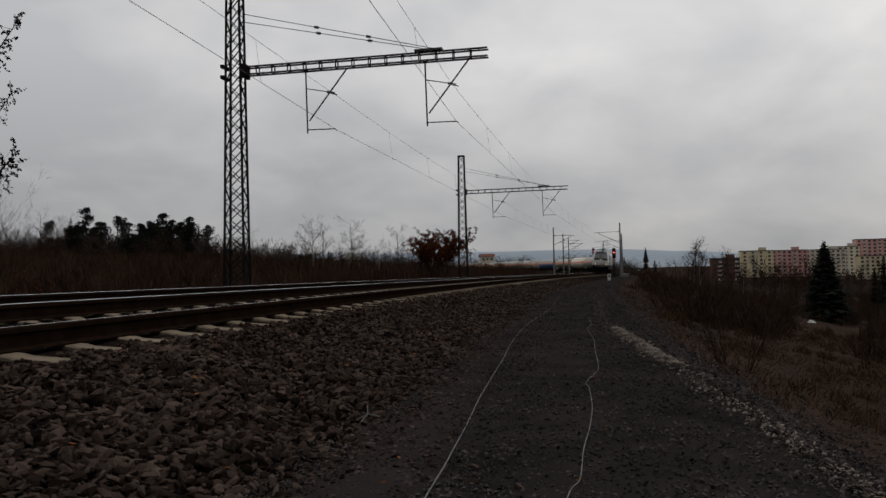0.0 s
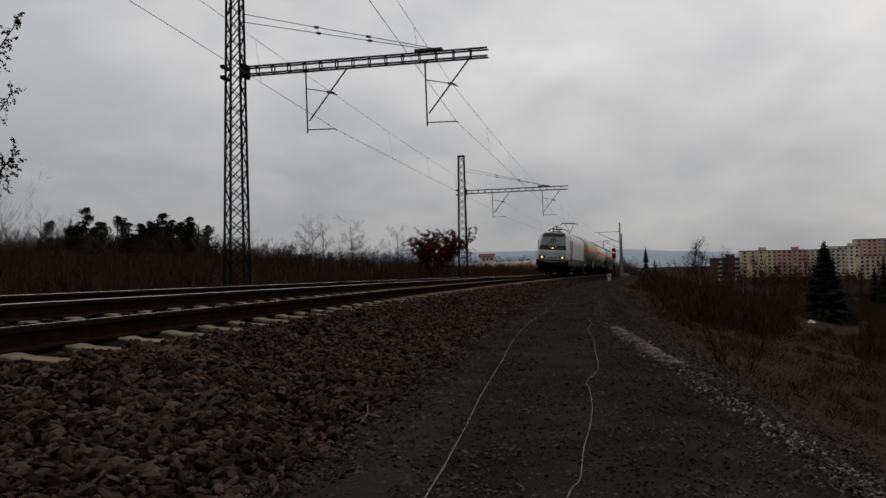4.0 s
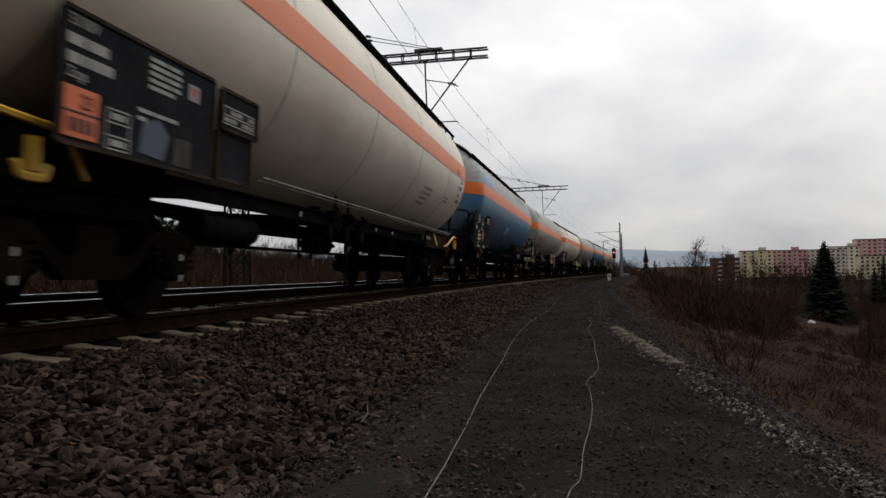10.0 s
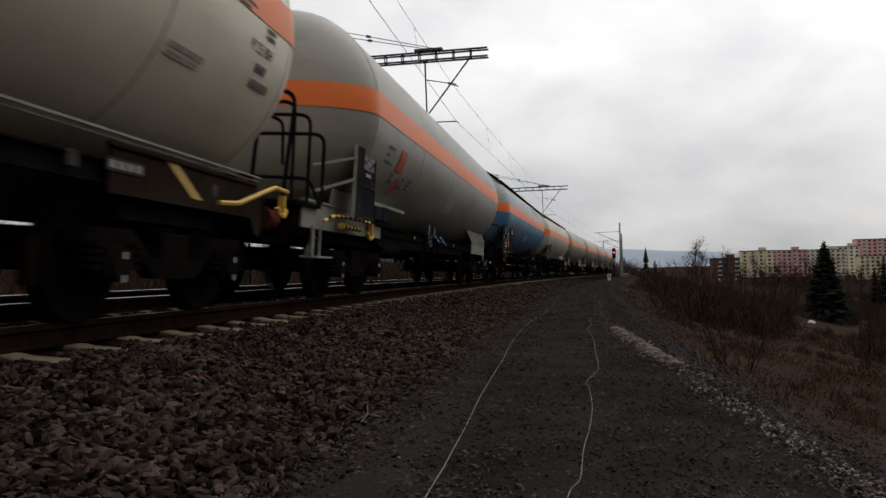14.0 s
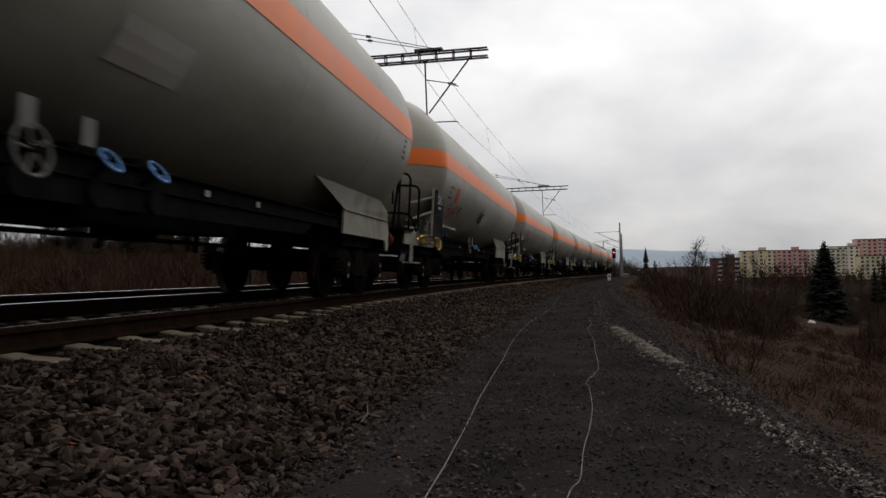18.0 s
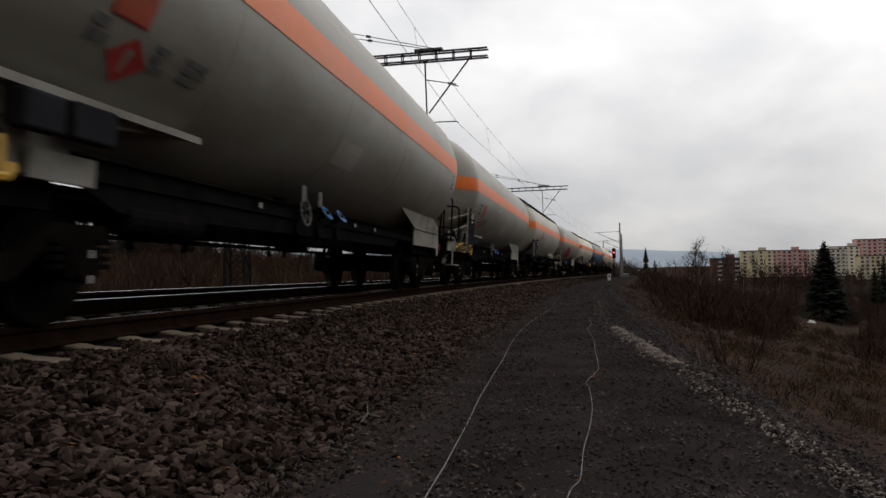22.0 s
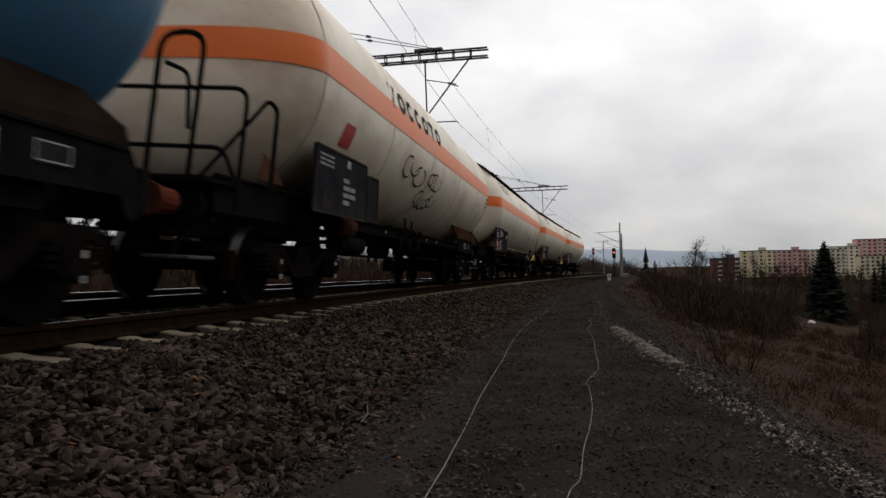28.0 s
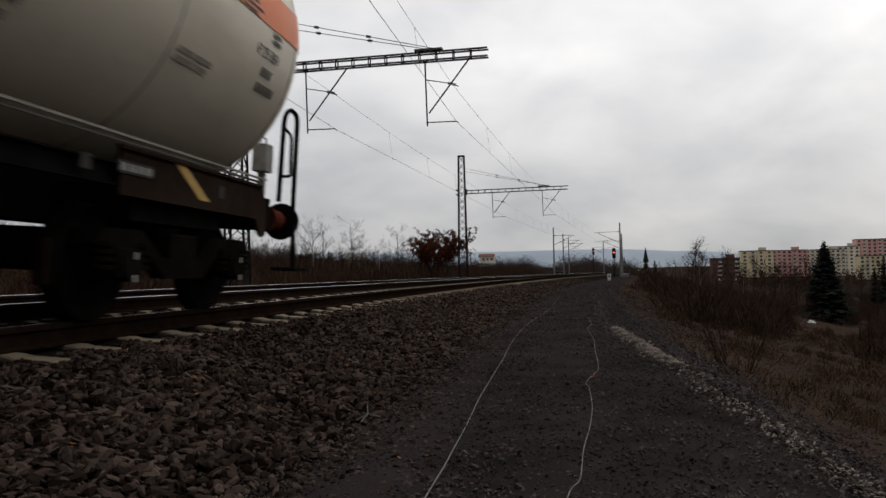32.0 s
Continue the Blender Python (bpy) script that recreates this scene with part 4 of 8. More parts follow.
        lines_of_text(w, -7.1, 2.5, [[0.3, 0.12], [0.2], [0.36, 0.1]], 0.05, 0.07, "ink_soft")
        lines_of_text(w, 6.9, 2.75, [[0.2], [0.16], [0.2], [0.12, 0.12]], 0.045, 0.05, "ink_soft")
        bm = bmesh.new()
        diamond_pts = [(-5.9, 1.78), (-5.66, 1.94), (-5.9, 2.1), (-6.14, 1.94)]
        bm.faces.new([bm.verts.new(on_tank(x, z, -1, 0.008)) for x, z in diamond_pts])
        tank_part("hazard_diamond", bm, "hazard_red", w, "faded red diamond label")
        bm = bmesh.new()
        patch(bm, -1.2, -0.25, 1.88, 2.2, nx=2)
        tank_part("paper_patch", bm, "patch_dim", w, "paler repainted patch")
    if kind == "cream":
        b = sign(w, -7.45, -5.52, 1.22, 2.06)
        say(b, "33 RIV", -7.4, 1.955, 0.105)
        words(b, -7.4, 1.905, [[0.16, 0.22], [0.12, 0.05, 0.24]], 0.07, 0.115)
        say(b, "Zags", -7.4, 1.63, 0.10)
        words(b, -6.5, 2.0, [[0.24, 0.16], [0.3, 0.12], [0.2, 0.2], [0.3, 0.1], [0.34]], 0.03, 0.052)
        words(b, -6.62, 1.6, [[0.2, 0.3], [0.1]], 0.03, 0.06)
        hazard_plate(b, -7.42, -7.08, 1.26, 1.58)
        grid_label(b, -6.98, -6.72, 1.25, 1.52, 1, 3)
        part("label_field", boxes(((-5.86, -1.464, 1.87), (0.16, 0.004, 0.13))), "ink_white", b)
        part("label_triangle", prism([(-5.92, 1.91), (-5.80, 1.91), (-5.86, 1.82)], "y", -1.47, -1.466), "hazard_red", b)
        part("paint_patch", prism([(-6.6, 1.28), (-6.28, 1.26), (-6.2, 1.45), (-6.35, 1.56), (-6.56, 1.5)], "y", -1.466, -1.462), "blue_wash", b, "dark blue painted-over patch")
        part("label_field", boxes(((-6.0, -1.464, 1.36), (0.26, 0.004, 0.22))), "panel_worn", b)
        b = sign(w, -5.45, -4.72, 1.68, 2.02, -1.50, "upper_box", "dark box with a white table")
        grid_label(b, -5.4, -4.8, 1.73, 1.88, 5, 2, -1.504)
        sign(w, -5.45, -4.8, 1.24, 1.66, -1.48, "lower_box", "plain dark lower box")
        shield(w, "tank_cream")
        big_letters(w, -7.0, 3.47, 0.42, "ink_soft", "NILLIT")
        lines_of_text(w, 3.0, 2.2, [[0.3, 0.2, 0.3], [0.4, 0.4], [0.2, 0.5], [0.35, 0.3]], 0.05, 0.05, "faint")
        lines_of_text(w, 6.1, 2.95, [[0.2, 0.14], [0.24, 0.2], [0.12, 0.2]], 0.028, 0.025, "ink_soft")
        lines_of_text(w, 5.3, 2.2, [[0.24, 0.3], [0.3, 0.2]], 0.04, 0.03, "faint")
        stencil(w, "P 25 BH", 6.55, 2.5, 0.15, "ink_soft")
        lines_of_text(w, 6.85, 2.78, [[0.2], [0.2]], 0.04, 0.025, "ink_soft")
        lines_of_text(w, 6.75, 2.42, [[0.05, 0.06, 0.06], [0.05, 0.06, 0.06, 0.06, 0.06]], 0.085, 0.06, "ink_soft")
        part("wedge_mark", prism([(6.55, 1.36), (6.75, 1.36), (7.25, 1.08), (7.05, 1.08)], "y", -1.102, -1.098), "yellow", w, "worn yellow wedge mark")
        b = part("label_plate", boxes(((5.95, -1.10, 1.22), (0.5, 0.008, 0.1))), "panel_worn", w)
        for k in range(4):
            part("lettering", boxes(((5.77 + k * 0.12, -1.106, 1.22), (0.08, 0.004, 0.06))), "ink_white", b)
        for x in (5.3, 7.5):
            part("label_plate", boxes(((x, -1.10, 1.2), (0.12, 0.008, 0.12))), "panel_worn", w)
        for dz in (0.0, 0.035):
            bm = bmesh.new()
            bar(bm, (-3.9, -1.2 - dz, 1.39 + dz), (8.3, -1.2 - dz, 1.39 + dz), 0.02, 0.02)
            part("foot_rail", bm, "frame_grey", w)
    if kind == "ivory":
        for s in (-1, 1):
            part("side_skirt", prism([(-5.6, 1.42), (5.3, 1.42), (5.9, 1.05), (5.2, 0.96), (-2.2, 0.96), (-5.0, 1.06)], "y", s * 0.99, s * 0.97), "black", w)
        part("gear_trough", boxes(((0.6, 0.1, 0.92), (5.2, 0.8, 0.26)), bevel=0.03), "black", w)
        bm = bmesh.new()
        bar(bm, (-3.8, -1.2, 1.50), (8.5, -1.2, 1.50), 0.05, 0.03)
        part("foot_rail", bm, "frame_grey", w)
    if kind == "ivory":
        b = sign(w, -7.4, -5.9, 1.26, 2.28)
        grid_label(b, -7.34, -7.1, 1.88, 2.08, 1, 3)
        say(b, "33 RIV", -6.82, 1.9, 0.10)
        words(b, -6.85, 1.86, [[0.12, 0.06, 0.28], [0.2, 0.22]], 0.06, 0.11)
        say(b, "Zags", -6.85, 1.57, 0.10)
        grid_label(b, -6.85, -6.4, 1.33, 1.45, 3, 1)
        words(b, -7.3, 1.66, [[0.2], [0.26], [0.2], [0.24]], 0.03, 0.06)
        part("label_field", boxes(((-6.2, -1.464, 2.12), (0.17, 0.004, 0.14))), "ink_white", b)
        part("label_triangle", prism([(-6.26, 2.16), (-6.14, 2.16), (-6.2, 2.07)], "y", -1.47, -1.466), "hazard_red", b)
        b = sign(w, -5.82, -5.1, 1.8, 2.25, -1.49, "upper_box", "dark box with a white table")
        grid_label(b, -5.76, -5.2, 1.92, 2.14, 3, 3, -1.494)
        b = sign(w, -5.82, -5.1, 1.26, 1.76, -1.48, "lower_box", "dark lower box with a pale label")
        grid_label(b, -5.76, -5.4, 1.5, 1.7, 2, 2, -1.484)
    if kind == "blue":
        b = sign(w, -7.95, -6.08, 1.2, 2.28)
        words(b, -7.44, 2.21, [[0.26, 0.2], [0.12, 0.3], [0.3, 0.16], [0.2, 0.14], [0.36]], 0.026, 0.052)
        grid_label(b, -7.9, -7.56, 1.76, 1.94, 1, 2)
        grid_label(b, -6.78, -6.38, 1.92, 2.12, 1, 2)
        part("label_field", boxes(((-6.75, -1.464, 1.81), (0.13, 0.004, 0.12))), "ink_white", b)
        part("label_triangle", prism([(-6.79, 1.84), (-6.71, 1.84), (-6.75, 1.78)], "y", -1.47, -1.466), "hazard_red", b)
        say(b, "33 RIV", -7.42, 1.67, 0.11, mat="ink_cream")
        words(b, -7.42, 1.63, [[0.14, 0.06, 0.3], [0.22, 0.26]], 0.075, 0.12, mat="ink_cream")
        say(b, "Zags", -7.44, 1.34, 0.10, mat="ink_cream")
        words(b, -7.48, 1.27, [[0.05, 0.14, 0.1, 0.08]], 0.045, 0.1, mat="ink_cream")
        diamond(b, -6.48, 1.6, 0.2, "hazard_red")
        part("label_field", boxes(((-6.22, -1.464, 1.25), (0.22, 0.004, 0.06))), "ink_cream", b)
        b = sign(w, -6.0, -5.25, 1.92, 2.27, -1.49, "upper_box", "dark box with a white table")
        grid_label(b, -5.94, -5.32, 2.02, 2.2, 4, 3, -1.494)
        sign(w, -6.0, -5.28, 1.24, 1.88, -1.48, "lower_box", "plain dark lower box")
        striped([(-6.55, -1.26, 1.14), (-5.72, -1.26, 1.15)], 0.022, "shunter_handle", w, "black and yellow striped shunter's handle")
        anchor(w, -6.1, 1.08, -1.26, 0.8)
    if kind == "stained":
        b = sign(w, -7.2, -5.05, 1.18, 2.0)
        words(b, -7.05, 1.92, [[0.3, 0.2], [0.2, 0.3], [0.4, 0.1]], 0.03, 0.06, mat="ink_dim")
        words(b, -6.1, 1.7, [[0.24], [0.3, 0.2], [0.2, 0.3], [0.26]], 0.06, 0.1, mat="ink_dim")
        part("label_field", boxes(((-5.9, -1.464, 1.9), (0.14, 0.004, 0.1))), "ink_white", b)
        part("label_field", boxes(((-6.75, -1.464, 1.36), (0.3, 0.004, 0.26))), "rim", b)
        sign(w, -5.0, -4.45, 1.2, 1.86, -1.48, "lower_box", "plain dark box")
        part("sheet_flap", prism([(-8.2, 1.42), (-7.55, 1.42), (-7.8, 1.62), (-8.1, 1.72)], "y", -1.2, -1.18), "frame_rust", w, "bent rusty sheet flap")
    if kind in ("blue", "stained"):
        b = part("label_plate", boxes(((6.9, -1.10, 1.2), (0.34, 0.008, 0.2))), "panel_worn", w)
        grid_label(b, 6.75, 7.05, 1.12, 1.28, 1, 3, -1.107)
        b = part("label_plate", boxes(((7.6, -1.10, 1.2), (0.4, 0.008, 0.16))), "panel", w)
        grid_label(b, 7.42, 7.78, 1.14, 1.27, 1, 1, -1.107)
    if kind in ("blue", "ivory", "stained"):
        bm = bmesh.new()
        rod(bm, (-5.1, -1.0, 1.1), (-4.4, -1.0, 1.1), 0.17, 14)
        part("pressure_pot", bm, frame, w)
        bm = bmesh.new()
        patch(bm, *((-6.9, -6.45, 2.12, 2.42) if kind == "stained" else (-5.2, -4.75, 1.85, 2.15)))
        tank_part("hazard_plate", bm, "hazard_red", w, "red hazard plate")
        lines_of_text(w, 7.1, 2.75, [[0.3], [0.25], [0.3]], 0.06, 0.06, "ink_black")
        if kind != "stained":
            bm = bmesh.new()
            patch(bm, -1.0, -0.45, 1.9, 2.2, nx=2)
            tank_part("paper_patch", bm, "patch", w, "pale notice patch")
        if kind != "ivory":
            big_letters(w, 1.8 if kind == "blue" else -4.9, 3.5 if kind == "blue" else 3.12, 0.55 if kind == "blue" else 0.36, "ink_white" if kind == "blue" else "ink_black", "VOCTCOTO" if kind == "blue" else "VOCCOTO", 1.0 if kind == "blue" else 2.2)
        if kind != "stained":
            shield(w, "shield_grey")
    if kind == "blue":
        bm = bmesh.new()
        patch(bm, -5.62, -4.85, 1.72, 2.22, lift=0.0065, nx=2)
        tank_part("paint_patch", bm, "blue_fresh", w, "fresh blue patch round the plate")
        bm = bmesh.new()
        patch(bm, -7.4, -5.9, 3.2, 3.62, lift=0.014, nx=2)
        tank_part("paint_patch", bm, "blue_pale", w, "pale blue patch above the band")
        # the grey upper shell above the band
        bm = bmesh.new()
        prof = [(x, r) for x, r in tank_profile(12) if r > BAND[1] - TZ + 0.05]
        prev = None
        for x, r in prof:
            a0 = math.asin((BAND[1] - TZ) / (r + 0.004))
            col = [bm.verts.new((x, (r + 0.004) * math.cos(a0 + (math.pi - 2 * a0) * k / 18), TZ + (r + 0.004) * math.sin(a0 + (math.pi - 2 * a0) * k / 18))) for k in range(19)]
            if prev:
                for k in range(18):
                    bm.faces.new((prev[k], prev[k + 1], col[k + 1], col[k]))
            prev = col
        bmesh.ops.recalc_face_normals(bm, faces=bm.faces)
        tank_part("upper_paint", bm, "shield_grey", w, "grey upper shell", smooth=True)
    return w


H = 9.45
NOSE = ((0.92, 0.32, 1.18, 0.55, 1.36), (1.05, 0.10, 1.22, 0.75, 1.42), (1.5, 0.0, 1.22, 0.85, 1.44), (2.15, 0.06, 1.20, 0.85, 1.44), (2.32, 0.14, 1.18, 0.85, 1.435), (3.1, 0.60, 1.10, 0.75, 1.41), (3.62, 0.92, 1.02, 0.6, 1.30), (3.82, 1.10, 0.92, 0.5, 1.12), (3.86, 1.25, 0.8, 0.45, 1.0))


def nose_row(z):
    for a, b in zip(NOSE, NOSE[1:]):
        if a[0] <= z <= b[0]:
            k = (z - a[0]) / (b[0] - a[0])
            return [p + (q - p) * k for p, q in zip(a, b)]
    return list(NOSE[0] if z < 1 else NOSE[-1])


def on_nose(y, z, e=-1, lift=0.0):
    return Vector((e * (H - nose_row(z)[1] + lift), y, z))


def side_y(z):
    return nose_row(z)[4]


def nose_panel(name, y0, y1, z0, z1, mat, w, e=-1, lift=0.012, thick=0.03, label="", frac=True):
    """A flat panel let into the cab's front; y in shares of the half width there."""
    zs = sorted({z0, z1, *[r[0] for r in NOSE if z0 < r[0] < z1]})
    rings = []
    for z in zs:
        hw = nose_row(z)[2] if frac else 1.0
        rings.append([on_nose(y0 * hw, z, e, lift), on_nose(y1 * hw, z, e, lift), on_nose(y1 * hw, z, e, lift - thick), on_nose(y0 * hw, z, e, lift - thick)])
    return part(name, loft(rings), mat, w, label)


def side_panel(name, pts, mat, w, lift=0.006, label="", s=-1, thick=0.02):
    """A panel on the body's side through (x, z) points."""
    outer = [Vector((x, s * (side_y(z) + lift), z)) for x, z in pts]
    inner = [Vector((x, s * (side_y(z) + lift - thick), z)) for x, z in pts]
    return part(name, loft([outer, inner]), mat, w, label)


def oval(cx, cz, rx, rz, n=20, lean=0.0):
    return [(cx + rx * math.cos(k * math.tau / n) + lean * math.sin(k * math.tau / n), cz + rz * math.sin(k * math.tau / n)) for k in range(n)]


def rect(x0, x1, z0, z1):
    return [(x0, z0), (x1, z0), (x1, z1), (x0, z1)]


def side_band(w, s):
    """The grey skirt band along one side, following the tapered cab corners."""
    zs = (0.96, 1.05, 1.56)
    rings = []
    xs = [-H + 0.12, -H + 0.95, -4.0, 0, 4.0, H - 0.95, H - 0.12]
    rows = []
    for z in zs:
        r = nose_row(z)
        line = []
        for x in xs:
            d = H - abs(x) - r[1]
            k = min(1, max(0, d / r[3]))
            line.append(Vector((x, s * (r[2] + (r[4] - r[2]) * k + 0.008), z)))
        rows.append(line)
    bm = bmesh.new()
    vs = [[bm.verts.new(p) for p in line] for line in rows]
    for a, b in zip(vs, vs[1:]):
        for i in range(len(xs) - 1):
            bm.faces.new((a[i], a[i + 1], b[i + 1], b[i]))
    bmesh.ops.solidify(bm, geom=bm.faces[:], thickness=0.012)
    bmesh.ops.recalc_face_normals(bm, faces=bm.faces)
    part("skirt_band", bm, "loco_grey", w, "dark grey skirt band")


def pantograph(w, x, up):
    p = part("pantograph", boxes(((x, 0, 3.98), (1.5, 0.9, 0.06)), ((x - 0.6, 0, 3.9), (0.1, 0.8, 0.14)), ((x + 0.6, 0, 3.9), (0.1, 0.8, 0.14))), "black", w)
    for q in (-0.55, 0.55):
        for y in (-0.4, 0.4):
            bm = bmesh.new()
            for k in range(4):
                rod(bm, (x + q, y, 3.80 + k * 0.045), (x + q, y, 3.83 + k * 0.045), 0.07, 10)
            part("insulator", bm, "insulator", p)
    knee, top = ((x + 1.15, 4.68), (x + 0.05, 5.42)) if up else ((x - 1.1, 4.5), (x + 0.35, 4.24))
    bm = bmesh.new()
    tube(bm, [(x + (-0.5 if up else 0.5), 0, 4.02), (knee[0], 0, knee[1])], 0.05)
    part("lower_arm", bm, "black", p)
    bm = bmesh.new()
    for y in (-0.25, 0.25):
        tube(bm, [(knee[0], y * 0.3, knee[1]), (top[0], y * 2.0, top[1])], 0.022)
    tube(bm, [(top[0], -0.5, top[1]), (top[0], 0.5, top[1])], 0.02)
    part("upper_arm", bm, "black", p)
    for dx in (-0.16, 0.16):
        bm = bmesh.new()
        tube(bm, rounded([(top[0] + dx, -0.92, top[1] - 0.16), (top[0] + dx, -0.66, top[1] + 0.05), (top[0] + dx, 0.66, top[1] + 0.05), (top[0] + dx, 0.92, top[1] - 0.16)], 0.2), 0.024)
        part("contact_strip", bm, "black", p)


def loco_bogie(parent, x):
    b = part("bogie", boxes(((0, 0, 0.68), (0.7, 2.1, 0.3)), bevel=0.03), "bogie", parent)
    b.matrix_basis = pose(x, 0, 0)
    o = [(-1.9, 0.66), (-1.8, 0.82), (-0.7, 0.82), (-0.5, 0.6), (0.5, 0.6), (0.7, 0.82), (1.8, 0.82), (1.9, 0.66), (0.9, 0.56), (0.5, 0.38), (-0.5, 0.38), (-0.9, 0.56)]
    for s in (-1, 1):
        part("side_frame", prism(o, "y", s * 1.05 - 0.08, s * 1.05 + 0.08), "bogie", b)
    for wx in (-1.3, 1.3):
        prof = [(-1.0, 0.07), (-1.0, 0.1), (-0.88, 0.1), (-0.88, 0.2), (-0.79, 0.52), (-0.815, 0.56), (-0.815, 0.625), (-0.70, 0.63), (-0.668, 0.655), (-0.668, 0.54), (-0.70, 0.5), (-0.64, 0.2), (-0.62, 0.1)]
        prof += [(-y, q) for y, q in reversed(prof)]
        bm = loft([[Vector((q * math.cos(k * math.tau / 32), y, q * math.sin(k * math.tau / 32))) for k in range(32)] for y, q in prof])
        ws = part("wheelset", bm, "wheel", b)
        ws.matrix_basis = pose(wx, 0, 0.625)
        for s in (-1, 1):
            part("axle_box", boxes(((wx, s * 1.12, 0.625), (0.42, 0.2, 0.36)), bevel=0.03), "bogie", b)
            bm = bmesh.new()
            rod(bm, (wx - 0.5, s * 1.1, 0.5), (wx - 0.5, s * 1.1, 0.9), 0.1, 12)
            part("spring", bm, "bogie", b)
            part("white_mark", boxes(((wx, s * 1.225, 0.66), (0.2, 0.006, 0.05))), "ink_white", b)


def locomotive():
    w = empty("electric_locomotive")
    rings = []
    for z, f, wn_, tp, wf in NOSE:
        half = [(-H + f, wn_ * 0.0), (-H + f, wn_), (-H + f + tp, wf), (H - f - tp, wf), (H - f, wn_), (H - f, 0.0)]
        rings.append([Vector((x, -y, z)) for x, y in half] + [Vector((x, y, z)) for x, y in reversed(half[1:-1])])
    bm = loft(rings)
    bmesh.ops.bevel(bm, geom=[e for e in bm.edges if len(e.link_faces) == 2 and e.calc_face_angle(0) > 0.12], offset=0.05, segments=2, affect="EDGES", clamp_overlap=True)
    part("body", bm, "loco_silver", w)
    for x in (-5.3, 5.3):
        loco_bogie(w, x)
    for e in (-1, 1):
        # front mask, windscreens, lamps
        nose_panel("front_mask", -0.99, 0.99, 2.26, 2.66, "loco_dark", w, e, label="dark grey front mask")
        nose_panel("roof_mask", -0.97, 0.97, 3.46, 3.80, "loco_dark", w, e)
        for s in (-1, 1):
            ws = nose_panel("windscreen", s * 0.04 if s > 0 else -0.97, 0.97 if s > 0 else -0.04, 2.68, 3.45, "screen", w, e, 0.014, label="dark tinted windscreen")
            bm = bmesh.new()
            tube(bm, [on_nose(s * 0.10, 3.25, e, 0.05), on_nose(s * 0.30, 2.95, e, 0.06), on_nose(s * 0.62, 2.62, e, 0.06)], 0.014)
            tube(bm, [on_nose(s * 0.14, 3.3, e, 0.05), on_nose(s * 0.17, 2.85, e, 0.05)], 0.02)
            part("wiper", bm, "black", w)
        nose_panel("centre_post", -0.04, 0.04, 2.68, 3.45, "loco_dark", w, e, 0.018)
        for s in (-1, 1):
            hl = nose_panel("headlamp", s * 0.86 - 0.27, s * 0.86 + 0.23 if s < 0 else s * 0.86 + 0.27, 1.49, 1.76, "loco_dark", w, e, 0.02, 0.05, "headlamp unit in a dark frame", False)
            bm = bmesh.new()
            rod(bm, on_nose(s * 0.89, 1.62, e, -0.02), on_nose(s * 0.89, 1.62, e, 0.03), 0.085, 20)
            part("lamp", bm, "lamp_warm" if e < 0 else "lens", hl)
            bm = bmesh.new()
            rod(bm, on_nose(s * 0.70, 1.62, e, -0.02), on_nose(s * 0.70, 1.62, e, 0.026), 0.075, 20)
            part("lens", bm, "lens", hl)
            bm = bmesh.new()
            rod(bm, on_nose(s * 0.27, 2.55, e, 0.0), on_nose(s * 0.27, 2.53, e, 0.14), 0.05, 12, 0.075)
            part("horn", bm, "loco_silver", w)
            # handrails on the nose
            bm = bmesh.new()
            tube(bm, rounded([on_nose(s * 0.55, 1.86, e, 0.0), on_nose(s * 0.55, 1.86, e, 0.06), on_nose(s * 0.55, 2.0, e, 0.06), on_nose(s * 0.55, 2.0, e, 0.0)], 0.03), 0.012)
            part("grab_handle", bm, "black", w)
            bm = bmesh.new()
            tube(bm, [on_nose(s * 0.5, 2.61, e, 0.05), on_nose(s * 0.95, 2.61, e, 0.05)], 0.014)
            part("hand_rail", bm, "black", w)
            bm = bmesh.new()
            tube(bm, rounded([(e * (H - 0.35), s * 1.40, 1.5), (e * (H - 0.45), s * 1.52, 1.6), (e * (H - 0.5), s * 1.52, 2.3), (e * (H - 0.6), s * 1.4, 2.5)], 0.1), 0.018)
            part("corner_rail", bm, "loco_silver", w)
            # buffers
            bm = bmesh.new()
            rod(bm, (e * 9.0, s * 0.875, 1.05), (e * 9.72, s * 0.875, 1.05), 0.13, 14)
            box(bm, (e * 9.74, s * 0.875, 1.05), (0.08, 0.56, 0.38), bevel=0.03)
            part("buffer", bm, "black", w)
        bm = bmesh.new()
        rod(bm, on_nose(0, 2.42, e, -0.02), on_nose(0, 2.42, e, 0.03), 0.08, 20)
        part("top_lamp", bm, "lamp_warm" if e < 0 else "lens", w)
        bm = bmesh.new()
        tube(bm, [on_nose(0.11 * math.cos(a), 2.42 + 0.11 * math.sin(a), e, 0.016) for a in np.linspace(0, math.tau, 20, endpoint=False)], 0.02, 6, True)
        part("lamp_ring", bm, "loco_dark", w)
        bm = bmesh.new()
        for i, k in enumerate((0.07, 0.08, 0.08, -0.05, 0.08, 0.08, 0.08, 0.06, 0.08)):
            y = e * (0.42 - i * 0.095)
            if k > 0:
                c = on_nose(y, 1.60, e, 0.012)
                box(bm, c, (0.01, k * 0.75, 0.14 if k != 0.06 else 0.03))
        part("running_number", bm, "ink_black", w, "row of plain dark bars")
        bm = bmesh.new()
        for i in range(5):
            c = on_nose(-0.52 - i * 0.08, 2.36, e, 0.016)
            box(bm, c, (0.008, 0.055, 0.05))
        part("owner_mark", bm, "ink_white", w)
        # black lower front: headstock, plough and coupling
        bm = bmesh.new()
        box(bm, (e * 9.13, 0, 1.12), (0.5, 2.75, 0.5), bevel=0.04)
